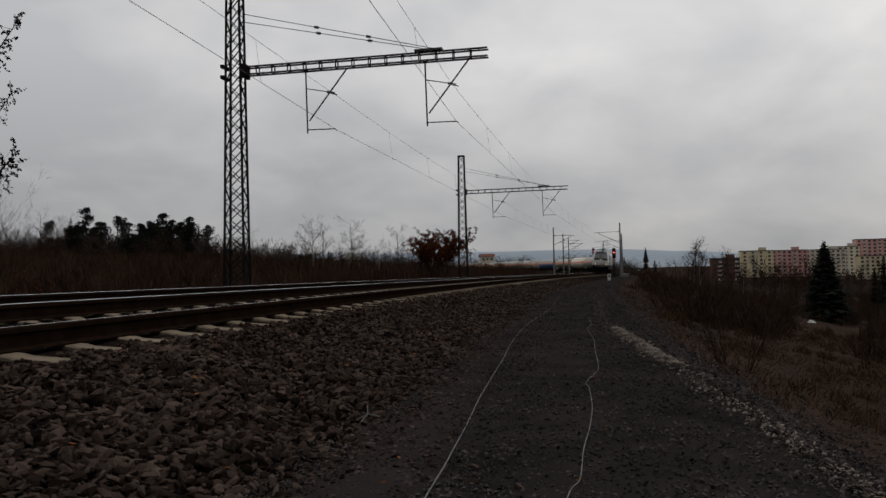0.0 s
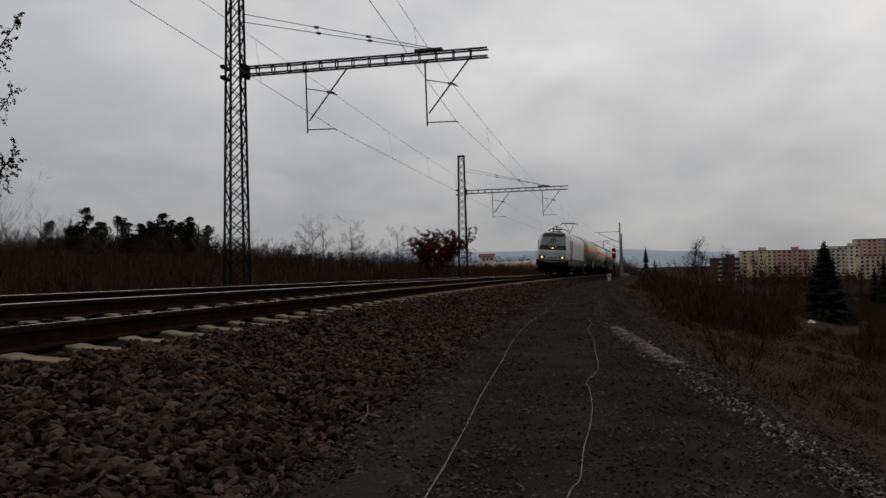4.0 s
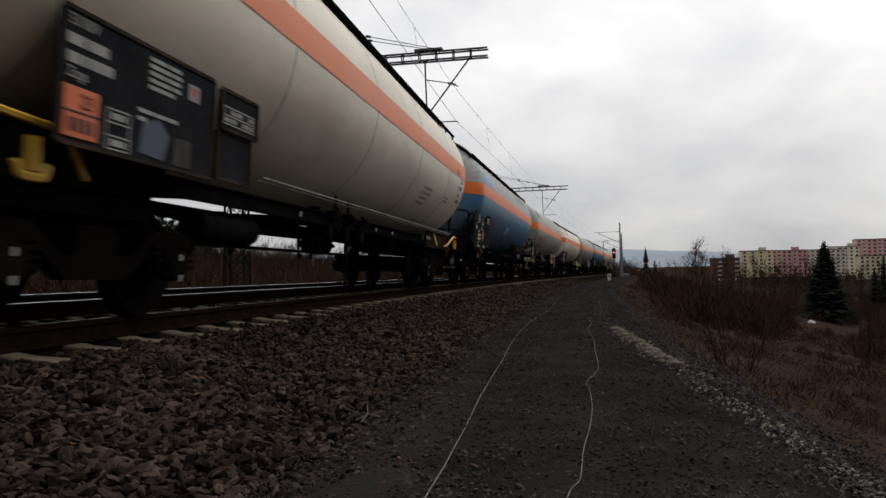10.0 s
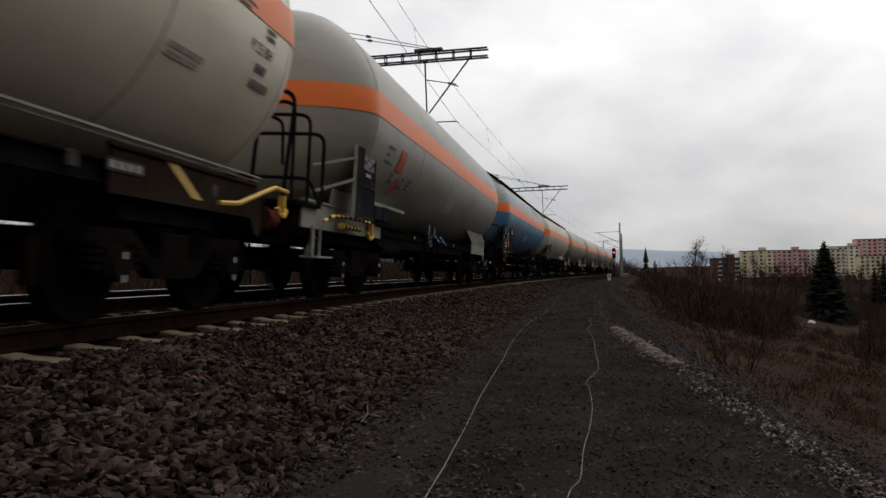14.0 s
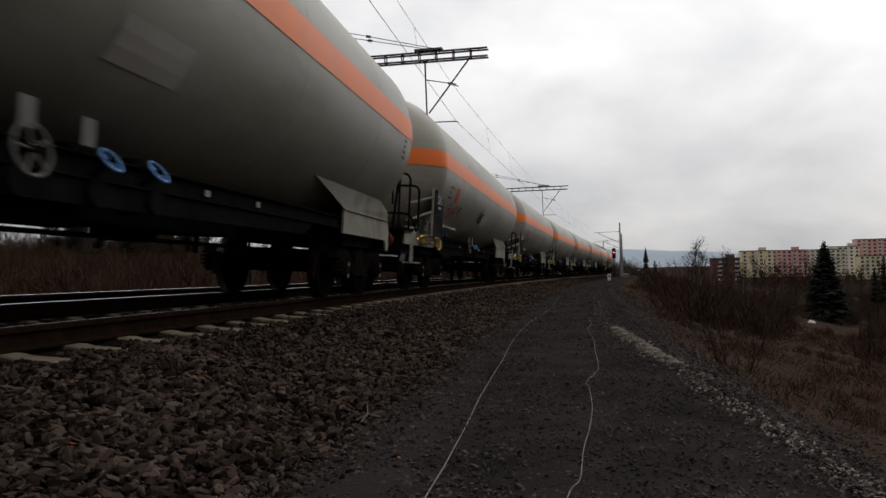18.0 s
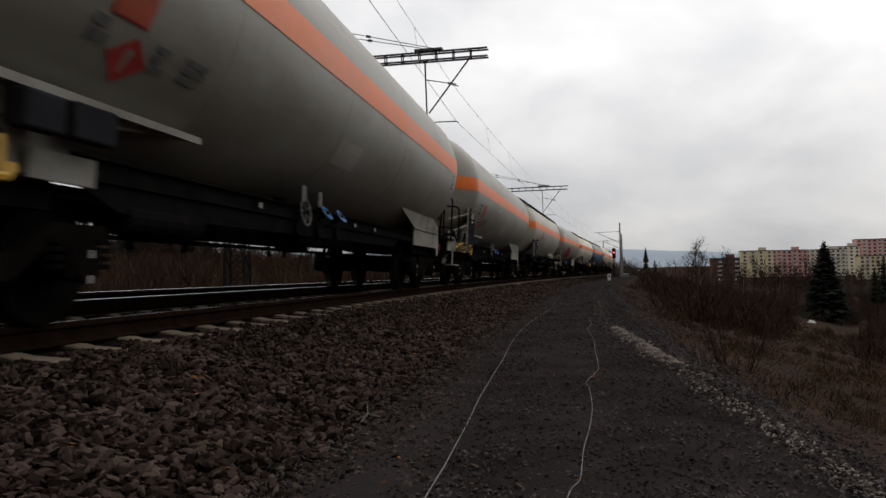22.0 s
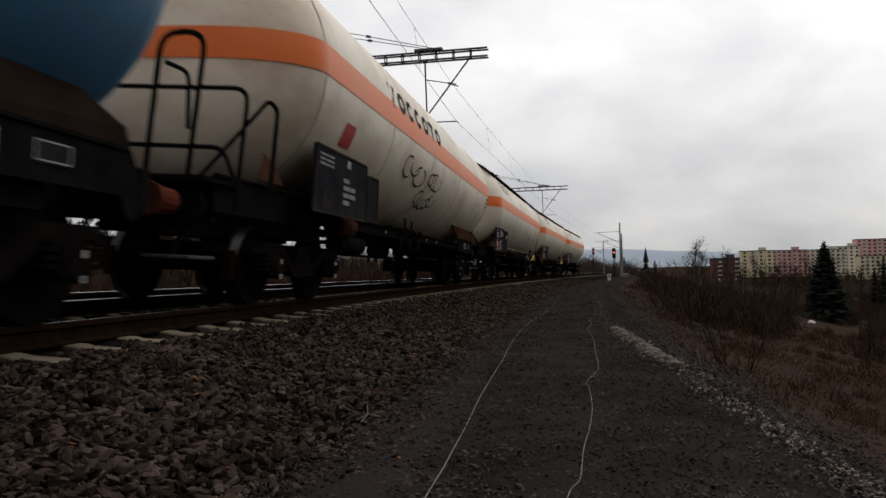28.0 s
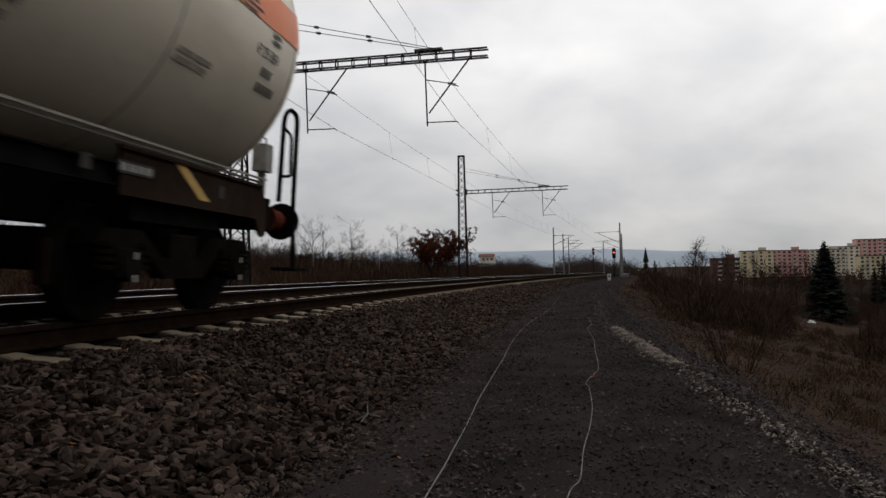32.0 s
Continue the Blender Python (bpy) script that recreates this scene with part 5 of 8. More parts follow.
        box(bm, (e * 9.3, 0, 1.36), (0.36, 2.55, 0.07), bevel=0.02)
        part("headstock", bm, "black", w)
        bm = loft([[Vector((e * (8.9 + d), y, z)) for y, z in ((-1.25, 0.9), (1.25, 0.9), (1.15, 0.30), (-1.15, 0.30))] for d in (0.0, 0.28)])
        part("plough", bm, "black", w)
        bm = bmesh.new()
        rod(bm, (e * 9.05, 0, 1.02), (e * 9.7, 0, 1.0), 0.06, 8)
        for y in (-0.45, 0.45):
            tube(bm, [(e * 9.35, y, 1.0), (e * 9.6, y * 1.05, 0.75), (e * 9.4, y * 1.1, 0.55)], 0.03)
        part("coupling", bm, "black", w)
        # cab side: window, door, rails, steps
        for s in (-1, 1):
            side_panel("cab_window", [(e * (H - 1.32), 2.35), (e * (H - 1.05), 2.35), (e * (H - 1.3), 3.18), (e * (H - 1.55), 3.22), (e * (H - 1.62), 3.1), (e * (H - 1.62), 2.45)], "screen", w, 0.012, "tall cab side window", s)
            d = side_panel("cab_door", rect(*sorted((e * (H - 2.5), e * (H - 1.85))), 1.08, 3.3), "loco_silver", w, 0.010, "", s)
            for q in (1.78, 2.57):
                bm = bmesh.new()
                tube(bm, rounded([(e * (H - q), s * 1.41, 1.02), (e * (H - q), s * 1.50, 1.1), (e * (H - q), s * 1.50, 3.1), (e * (H - q), s * 1.38, 3.2)], 0.05), 0.02)
                part("door_rail", bm, "loco_grey", w)
            bm = bmesh.new()
            for z in (1.75, 2.35):
                tube(bm, [(e * (H - 2.0), s * 1.43, z), (e * (H - 2.0), s * 1.50, z), (e * (H - 2.16), s * 1.50, z)], 0.012)
            part("door_handle", bm, "black", w)
            for x0, x1, z0, z1 in ((1.88, 2.4, 1.2, 1.42), (0.56, 0.86, 1.22, 1.42)):
                side_panel("step_recess", rect(*sorted((e * (H - x0), e * (H - x1))), z0, z1), "black", w, 0.016, "", s)
            for z in (0.42, 0.72):
                part("foot_step", boxes(((e * (H - 2.2), s * 1.42, z), (0.46, 0.2, 0.035))), "bogie", w)
            for q in (1.98, 2.42):
                bm = bmesh.new()
                bar(bm, (e * (H - q), s * 1.42, 0.42), (e * (H - q), s * 1.42, 0.95), 0.05)
                part("step_hanger", bm, "black", w)
    for s in (-1, 1):
        side_band(w, s)
        side_panel("side_seam", rect(-6.3, 6.3, 1.83, 1.845), "loco_grey", w, 0.006, "", s)
        for x in (-5.2, -3.0, 3.0, 5.2):
            side_panel("panel_joint", rect(x, x + 0.012, 1.42, 3.3), "loco_grey", w, 0.004, "", s)
        # red livery swash behind the leading door
        k = 1 if s < 0 else -1
        side_panel("red_swash", [(x * k, z) for x, z in ((-7.55, 1.57), (-7.45, 1.85), (-7.25, 2.15), (-6.95, 2.4), (-6.65, 2.5), (-6.35, 2.42), (-6.2, 2.22), (-6.18, 2.0), (-6.3, 1.75), (-6.45, 1.57))], "livery_red", w, 0.007, "red livery swash", s, 0.01)
        side_panel("pink_swash", oval(-6.0 * k, 2.82, 0.28, 0.5, 24, -0.10), "livery_pink", w, 0.0065, "faded red livery swash", s, 0.01)
        for i, q in enumerate("1111 1111 111-1 1-11111"):
            if q != " ":
                x = -2.32 + i * 0.094
                side_panel("running_number", rect(x, x + 0.062, *((1.385, 1.485) if q == "1" else (1.43, 1.445))), "ink_white", w, 0.013, "", s, 0.008)
        for x, wd, z in ((-4.5, 0.34, 1.42), (-4.5, 0.26, 1.36), (-3.95, 0.3, 1.44), (-3.9, 0.22, 1.39), (-3.95, 0.3, 1.34)):
            side_panel("lettering", rect(x, x + wd, z, z + 0.028), "ink_dim", w, 0.013, "", s, 0.008)
        for x, wd, z in ((-3.33, 0.08, 1.12), (-3.05, 0.08, 1.14), (0.05, 0.12, 1.12), (1.22, 0.1, 1.12), (1.42, 0.1, 1.12), (1.62, 0.1, 1.12), (1.86, 0.05, 1.12), (2.2, 0.05, 1.12), (2.42, 0.05, 1.12), (2.95, 0.04, 1.12)):
            side_panel("small_mark", rect(x, x + wd, z, z + 0.09), "ink_white", w, 0.013, "", s, 0.008)
        side_panel("small_grille", rect(3.55, 3.8, 1.3, 1.48), "black", w, 0.012, "", s)
        side_panel("filler_recess", rect(-3.16, -2.78, 1.29, 1.51), "black", w, 0.012, "", s)
        side_panel("filler_cap", oval(-2.97, 1.40, 0.07, 0.07), "loco_grey", w, 0.02, "", s)
        bm = bmesh.new()
        for i in range(5):
            box(bm, (8.05 + i * 0.12, s * (side_y(1.82) + 0.012), 1.82), (0.09, 0.008, 0.1 if i != 2 else 0.07))
        part("owner_mark", bm, "livery_dim", w)
    part("transformer_case", boxes(((-0.35, 0, 0.60), (1.5, 2.3, 0.44)), ((-0.35, 0, 0.86), (2.4, 2.0, 0.16)), bevel=0.03), "black", w)
    for s in (-1, 1):
        bx = part("battery_box", boxes(((-2.2, s * 1.12, 0.80), (0.98, 0.36, 0.42)), bevel=0.02), "under_box", w)
        for dx, dz, a, b in ((-0.08, 0.09, 0.06, 0.06), (-0.1, -0.1, 0.09, 0.11), (0.36, 0.12, 0.07, 0.05)):
            part("white_mark", boxes(((-2.2 + dx, s * 1.303, 0.80 + dz), (a, 0.006, b))), "ink_white", bx)
        part("relay_box", boxes(((-2.95, s * 1.12, 0.85), (0.44, 0.3, 0.32)), bevel=0.02), "black", w)
        part("valve_case", boxes(((-3.3, s * 1.15, 0.52), (0.3, 0.2, 0.2)), bevel=0.02), "under_box", w)
        part("label_plate", boxes(((-0.02, s * 1.2, 0.93), (0.15, 0.01, 0.13))), "ink_white", w)
        for x, wd in ((1.85, 0.5), (2.55, 0.22), (3.1, 0.34)):
            part("sand_box", boxes(((x, s * 1.16, 0.88), (wd, 0.26, 0.26)), bevel=0.025), "under_box", w)
        bm = bmesh.new()
        rod(bm, (1.1, s * 0.95, 0.62), (2.6, s * 0.95, 0.62), 0.14, 14)
        part("air_tank", bm, "black", w)
        bm = bmesh.new()
        tube(bm, rounded([(-3.4, s * 1.2, 0.7), (-1.4, s * 1.2, 0.56), (0.6, s * 1.2, 0.5), (3.4, s * 1.2, 0.66)], 0.2), 0.022)
        part("air_pipe", bm, "black", w)
    # roof
    part("roof_gear", boxes(((0, 0, 3.92), (6.0, 1.5, 0.16)), ((2.2, 0, 4.05), (0.7, 0.5, 0.16)), ((-2.6, 0.3, 4.02), (0.9, 0.4, 0.14)), bevel=0.02), "loco_grey", w)
    pantograph(w, -6.05, False)
    pantograph(w, 4.6, True)
    bm = bmesh.new()
    rod(bm, (-6.9, 0.55, 3.84), (-6.9, 0.55, 3.98), 0.09, 12)
    part("roof_cowl", bm, "black", w)
    bm = bmesh.new()
    rod(bm, (-6.9, 0.2, 3.84), (-6.9, 0.2, 4.02), 0.02, 8)
    rod(bm, (-4.3, 0.0, 3.9), (-4.3, 0.0, 4.35), 0.04, 8)
    part("aerial", bm, "black", w)
    bm = bmesh.new()
    tube(bm, [(-4.5, 0.35, 4.15), (0, 0.35, 4.2), (4.3, 0.35, 4.15)], 0.018)
    part("roof_line", bm, "wire", w)
    return w


M.update({
    "rim": material("board_rim", (0.022, 0.02, 0.02), (0.045, 0.04, 0.036), 5.0, 0.6, dirt=(0.12, 0.07, 0.04), dirt_amount=0.6),
    "step": material("step_grating", (0.06, 0.06, 0.058), (0.10, 0.10, 0.095), 8.0, 0.6),
    "panel_worn": material("worn_board", (0.055, 0.05, 0.048), (0.09, 0.085, 0.08), 6.0, 0.7),
    "blue_wash": material("dark_blue_paint", (0.022, 0.03, 0.065), (0.03, 0.042, 0.09), 5.0, 0.5),
    "blue_fresh": material("fresh_blue_paint", (0.02, 0.12, 0.36), (0.03, 0.15, 0.42), 2.0, 0.4),
    "blue_pale": material("pale_blue_paint", (0.12, 0.30, 0.46), (0.15, 0.34, 0.50), 2.0, 0.45, dirt=(0.2, 0.22, 0.22), dirt_amount=0.4),
    "ink_cream": material("yellowed_lettering", (0.40, 0.34, 0.22), (0.5, 0.43, 0.29), 9.0, 0.6),
    "ink_dim": material("worn_white_lettering", (0.20, 0.20, 0.19), (0.32, 0.31, 0.30), 9.0, 0.6),
    "faint": material("faint_lettering", (0.36, 0.33, 0.28), (0.46, 0.42, 0.36), 6.0, 0.6),
    "patch_dim": material("dull_repaint_patch", (0.40, 0.39, 0.35), (0.47, 0.45, 0.41), 3.0, 0.55, dirt=(0.25, 0.22, 0.18), dirt_amount=0.6),
    "seam": material("seam_paint", (0.30, 0.285, 0.25), (0.36, 0.34, 0.30), 4.0, 0.55, dirt=(0.15, 0.13, 0.11), dirt_amount=0.6),
    "patch": material("repaint_patch", (0.58, 0.57, 0.55), (0.64, 0.63, 0.61), 3.0, 0.6),
    "loco_dark": material("loco_front_grey", (0.028, 0.031, 0.034), (0.04, 0.044, 0.048), 2.0, 0.62, dirt=(0.12, 0.11, 0.10), dirt_amount=0.35),
    "loco_grey": material("loco_skirt_grey", (0.072, 0.074, 0.078), (0.105, 0.107, 0.11), 2.0, 0.5, dirt=(0.08, 0.07, 0.06), dirt_amount=0.6),
    "screen": material("tinted_glass", (0.075, 0.085, 0.08), (0.10, 0.11, 0.105), 1.0, 0.16, fine=0.05),
    "under_box": material("underfloor_grey", (0.022, 0.0215, 0.021), (0.034, 0.033, 0.031), 4.0, 0.65, dirt=(0.03, 0.024, 0.018), dirt_amount=0.6),
    "lens": material("lamp_lens", (0.18, 0.18, 0.18), (0.25, 0.25, 0.25), 40.0, 0.15),
    "livery_red": material("livery_red", (0.42, 0.045, 0.045), (0.5, 0.07, 0.065), 2.0, 0.45),
    "livery_pink": material("livery_red_faded", (0.52, 0.28, 0.25), (0.56, 0.33, 0.30), 2.0, 0.45),
    "livery_dim": material("owner_mark_grey", (0.10, 0.06, 0.065), (0.14, 0.08, 0.085), 2.0, 0.5),
    "lamp_warm": glowing("lamp_warm", (1.0, 0.66, 0.32), 1.7),
})
M["loco_silver"] = material("loco_silver_paint", (0.44, 0.45, 0.45), (0.52, 0.53, 0.53), 0.9, 0.38, 0.2, fine=0.05, dirt=(0.28, 0.27, 0.25), dirt_amount=0.5, dirt_scale=0.9, streak=(0.7, 0.7, 0.5))
ORDER = ["grey", "cream", "blue", "ladder", "cream", "grey", "blue", "ivory", "grey", "grey", "grey", "grey", "grey", "grey", "ivory", "ladder", "cream", "blue", "stained", "cream", "cream", "cream"]
LABELS = {
    "grey": "grey gas tank wagon with orange band and light saddles",
    "ladder": "grey gas tank wagon with orange band and an end ladder",
    "cream": "cream gas tank wagon with orange band and black data boards",
    "blue": "blue and grey gas tank wagon with orange band",
    "ivory": "dull grey gas tank wagon with a large black data board",
    "stained": "rust-stained white gas tank wagon with scrawled graffiti",
}
loco = locomotive()
tagged(loco, "silver-grey electric freight locomotive with lit headlamps and black underframe", "locomotive")
loco.matrix_basis = run_pose(0.0, 9.45, 10.44)
MASTER, WAGONS = {}, []
for i, kind in enumerate(ORDER):
    m = run_pose(0.0, FIRST + WAGON_LEN * (i + 0.5), 13.8)
    if kind not in MASTER:
        MASTER[kind] = wg = tank_wagon(kind)
        wg.matrix_basis = m
    else:
        wg = copy_thing(MASTER[kind], m)
    tagged(wg, LABELS[kind], "tank wagon", "wagons of the gas train")
    WAGONS.append(wg)


# what sets single wagons apart
for wg in WAGONS[20:22]:
    for pts in ([(-9.28, -0.74, 1.3), (-9.28, -0.74, 2.36), (-9.28, -1.26, 2.36), (-9.28, -1.22, 1.3)], [(-9.3, -0.8, 2.44), (-9.3, -1.32, 2.44), (-9.3, -1.32, 2.52)]):
        bm = bmesh.new()
        tube(bm, rounded(pts, 0.12), 0.024)
        part("guard_rail", bm, "black", wg)
    bm = bmesh.new()
    tube(bm, [(-9.28, -0.90, 1.3), (-9.28, -0.90, 2.6)], 0.042, 8)
    part("brake_post", bm, "black", wg)
    bm = bmesh.new()
    tube(bm, rounded([(-9.28, -0.62, 2.58), (-9.28, -0.67, 2.61), (-9.28, -1.16, 2.61), (-9.28, -1.19, 2.74)], 0.04), 0.026)
    box(bm, (-9.28, -0.9, 2.55), (0.12, 0.14, 0.08))
    part("brake_crank", bm, "black", wg)
    striped([(-7.4, -1.3, 1.16), (-6.5, -1.3, 1.2)], 0.026, "shunter_handle", wg, "black and yellow striped shunter's handle")
    anchor(wg, -6.55, 1.16, -1.3, 0.8)
for wg in (WAGONS[1], WAGONS[4], WAGONS[16], WAGONS[19], WAGONS[20]):
    bm = bmesh.new()
    tube(bm, rounded([(7.3, -1.25, 1.07), (7.72, -1.25, 1.10), (8.68, -1.25, 1.37), (9.1, -1.25, 1.36)], 0.06), 0.026)
    part("shunter_bar", bm, "yellow", wg, "yellow shunter's handle at the trailing end")
    anchor(wg, 8.93, 1.3, -1.25, 1.15)
for wg, x in ((WAGONS[1], 0.0),):
    bm = bmesh.new()
    tube(bm, rounded([(-8.6 + x, -1.28, 1.3), (-7.95 + x, -1.3, 1.36), (-7.16 + x, -1.3, 1.32), (-6.89 + x, -1.26, 1.04)], 0.06), 0.026)
    part("shunter_bar", bm, "yellow", wg, "yellow shunter's handle")
    anchor(wg, -7.45 + x, 1.24, -1.3, 1.25)


def graffiti(wg, strokes, mat, width=0.05, label="sprayed graffiti"):
    bm = bmesh.new()
    for st in strokes:
        ribbon(bm, st, width)
    tank_part("graffiti", bm, mat, wg, label, smooth=True)


rg = random.Random(7)


def blob_tag(x, z, w, h, n=9):
    """A fat illegible tag: overlapping loops."""
    out = []
    for i in range(n):
        cx = x + w * (i + 0.5) / n
        out.append(arc_pts(cx, z + h * rg.uniform(0.35, 0.65), w / n * rg.uniform(0.6, 1.1), h * rg.uniform(0.25, 0.45), rg.uniform(0, 180), rg.uniform(260, 430), 14))
    return out


graffiti(WAGONS[15], blob_tag(-3.9, 1.55, 3.3, 0.85, 13), "graffiti_red", 0.34, "large red graffiti")
graffiti(WAGONS[15], blob_tag(-3.9, 1.55, 3.2, 0.8, 7), "graffiti_pink", 0.05, "pink strokes in the red graffiti")
graffiti(WAGONS[15], [[(-4.0 + 0.42 * i, 1.6 + (0.75 if i % 2 else 0.95) * math.sin(0.35 + i * 0.27)) for i in range(9)]], "ink_black", 0.03, "black graffiti outline")
graffiti(WAGONS[9], blob_tag(-1.85, 1.95, 0.75, 0.45, 6), "ink_black", 0.06)
graffiti(WAGONS[3], blob_tag(3.3, 1.75, 1.0, 0.6, 3), "ink_black", 0.05)
graffiti(WAGONS[18], blob_tag(-3.4, 2.0, 1.5, 0.7, 3), "ink_black", 0.035)
graffiti(WAGONS[18], blob_tag(-1.2, 2.1, 0.9, 0.4, 3) + blob_tag(-1.6, 1.75, 1.5, 0.35, 5), "ink_black", 0.035)
graffiti(WAGONS[14], blob_tag(-4.6, 2.3, 0.9, 0.45, 3), "graffiti_red", 0.05)
# red tag on a saddle plate
bm = bmesh.new()
for pts in (((7.2, 1.34), (7.3, 1.06), (7.42, 1.24), (7.5, 1.06), (7.58, 1.32)), ((7.66, 1.32), (7.7, 1.18), (7.82, 1.2), (7.86, 1.34), (7.8, 1.04)), ((7.95, 1.3), (8.08, 1.36), (8.16, 1.2), (8.02, 1.12), (8.2, 1.02), (8.24, 1.14)), ((6.9, 1.3), (7.15, 1.24))):
    tube(bm, [(6.4 + (x - 6.9) * 1.05, -1.128, 1.0 + (z - 1.02) * 1.6) for x, z in pts], 0.024, 5)
part("graffiti", bm, "graffiti_red", WAGONS[3], "red sprayed tag")
# tail of the train
bm = bmesh.new()
tube(bm, rounded([(9.5, -1.12, 1.15), (9.5, -1.12, 2.38), (9.25, -1.12, 2.42), (9.05, -1.12, 2.3), (9.0, -1.12, 1.25)], 0.15), 0.03)
tube(bm, rounded([(9.08, -1.12, 2.15), (9.32, -1.12, 2.1), (9.36, -1.12, 1.6), (9.08, -1.12, 1.56)], 0.06), 0.02)
tube(bm, [(9.45, -1.15, 1.0), (9.45, -1.18, 0.45)], 0.03)
box(bm, (9.4, -1.15, 0.44), (0.45, 0.3, 0.04))
part("tail_ladder", bm, "black", WAGONS[21])
lamp = part("tail_lamp", boxes(((9.1, -0.85, 1.78), (0.22, 0.18, 0.34)), ((9.1, -0.85, 1.48), (0.07, 0.09, 0.3)), bevel=0.012), "ink_white", WAGONS[21], "pale tail lamp case")
bm = bmesh.new()
tube(bm, rounded([(9.02, -0.85, 1.94), (9.02, -0.85, 2.03), (9.18, -0.85, 2.03), (9.18, -0.85, 1.94)], 0.02), 0.01)
part("lamp_handle", bm, "black", lamp)

# ---- overhead line ----


def lattice_mast(height=11.3, wb=0.8, wt=0.5, db=0.5, dt=0.38):
    """A four-legged lattice mast with a long arm over both tracks; x points across the line."""
    w = empty("catenary_mast")

    def leg(sx, sy, z):
        k = z / height
        return Vector((sx * (wb + (wt - wb) * k) / 2, sy * (db + (dt - db) * k) / 2, z))

    for sx in (-1, 1):
        for sy in (-1, 1):
            bm = bmesh.new()
            bar(bm, leg(sx, sy, -0.4), leg(sx, sy, height), 0.085, 0.03)
            bar(bm, leg(sx, sy, -0.4) + Vector((0, -sy * 0.02, 0)), leg(sx, sy, height) + Vector((0, -sy * 0.02, 0)), 0.03, 0.085)
            part("leg", bm, "galvan", w)
    n = 18
    for i in range(n):
        z0, z1 = height * i / n, height * (i + 1) / n
        for a, b in (((-1, -1), (1, -1)), ((-1, 1), (1, 1)), ((-1, -1), (-1, 1)), ((1, -1), (1, 1))):
            if i % 2:
                a, b = b, a
            bm = bmesh.new()
            bar(bm, leg(*a, z0), leg(*b, z1), 0.05, 0.022)
            part("brace", bm, "galvan", w)
            if a[1] == b[1]:
                bm = bmesh.new()
                bar(bm, leg(*b, z0) + Vector((0, 0.024, 0)), leg(*a, z1) + Vector((0, 0.024, 0)), 0.05, 0.022)
                part("brace", bm, "galvan", w)
    cap = boxes(((0, 0, height), (wt + 0.08, dt + 0.08, 0.08)))
    part("cap", cap, "galvan", w)
    part("footing", boxes(((0, 0, -0.5), (1.5, 1.1, 0.6)), bevel=0.03), "pole", w)
    # arm
    arm = part("arm", boxes(((0.42, 0, 8.0), (0.12, 0.5, 0.5)), ((-0.42, 0, 7.8), (0.14, 0.5, 0.12)), ((-0.42, 0, 8.2), (0.14, 0.5, 0.12))), "galvan", w)
    for y in (-0.13, 0.13):
        for z in (7.86, 8.14):
            bm = bmesh.new()
            bar(bm, (0.4, y, z), (9.5, y, z), 0.06, 0.05)
            part("chord", bm, "galvan", arm)
    x = 0.9
    while x < 9.5:
        bm = bmesh.new()
        for y in (-0.13, 0.13):
            bar(bm, (x, y, 7.86), (x, y, 8.14), 0.06, 0.03)
        bar(bm, (x, -0.13, 7.86), (x, 0.13, 7.86), 0.05, 0.03)
        bar(bm, (x, -0.13, 8.14), (x, 0.13, 8.14), 0.05, 0.03)
        part("batten", bm, "galvan", arm)
        x += 0.615
    # hangers for the two tracks
    for x, lean in ((2.78, 1.0), (7.25, 1.0)):
        h = part("hanger", boxes(((x, 0, 7.84), (0.16, 0.2, 0.06))), "galvan", w)
        bm = bmesh.new()
        rod(bm, (x, 0, 7.85), (x + 0.05, 0, 5.55), 0.028, 8)
        part("drop_tube", bm, "galvan", h)
        bm = bmesh.new()
        rod(bm, (x + 1.6, 0, 7.85), (x + 0.12, 0, 6.0), 0.028, 8)
        part("strut", bm, "galvan", h)
        bm = bmesh.new()
        tube(bm, [(x + 0.05, 0, 5.68), (x + 1.1, 0, 5.66), (x + 1.16, 0, 5.60)], 0.02)
        part("steady_arm", bm, "galvan", h)
        bm = bmesh.new()
        tube(bm, [(x + 0.0, 0, 7.2), (x + 0.95, 0, 7.0), (x + 1.18, 0.05, 6.9)], 0.016)
        part("carrier_rod", bm, "galvan", h)
        bm = bmesh.new()
        for k in range(5):
            rod(bm, (x + 0.82 + k * 0.06, 0, 7.03 - k * 0.018), (x + 0.85 + k * 0.06, 0, 7.02 - k * 0.018), 0.05, 10)
        part("insulator", bm, "insulator", h)
    # stays from the mast to the arm
    for z, y in ((10.15, -0.1), (9.9, 0.1)):
        a, b = Vector((0.32, y, z)), Vector((7.85, y, 8.2))
        bm = bmesh.new()
        rod(bm, a, b, 0.013, 6)
        st = part("stay", bm, "galvan", w)
        for k in (0.38, 0.64):
            c, d = a.lerp(b, k), a.lerp(b, k + 0.02)
            bm = bmesh.new()
            rod(bm, c, d, 0.05, 10)
            part("insulator", bm, "insulator", st)
    part("stay_plate", boxes(((7.4, 0, 8.24), (1.0, 0.3, 0.07))), "insulator", w, "dark green stay plate")
    tagged(w, "dark steel lattice mast with a long arm over both tracks", "catenary mast", "catenary masts")
    return w


def mast_pose(s, n=-7.87, dz=0.0):
    return Matrix.Translation(beside(s, n, dz)) @ pose(0, 0, 0, 0, 0, -math.degrees(line_at(s)[2]))


mast = lattice_mast()
mast.matrix_basis = mast_pose(25.9)
copy_thing(mast, mast_pose(66.5, dz=-0.28))

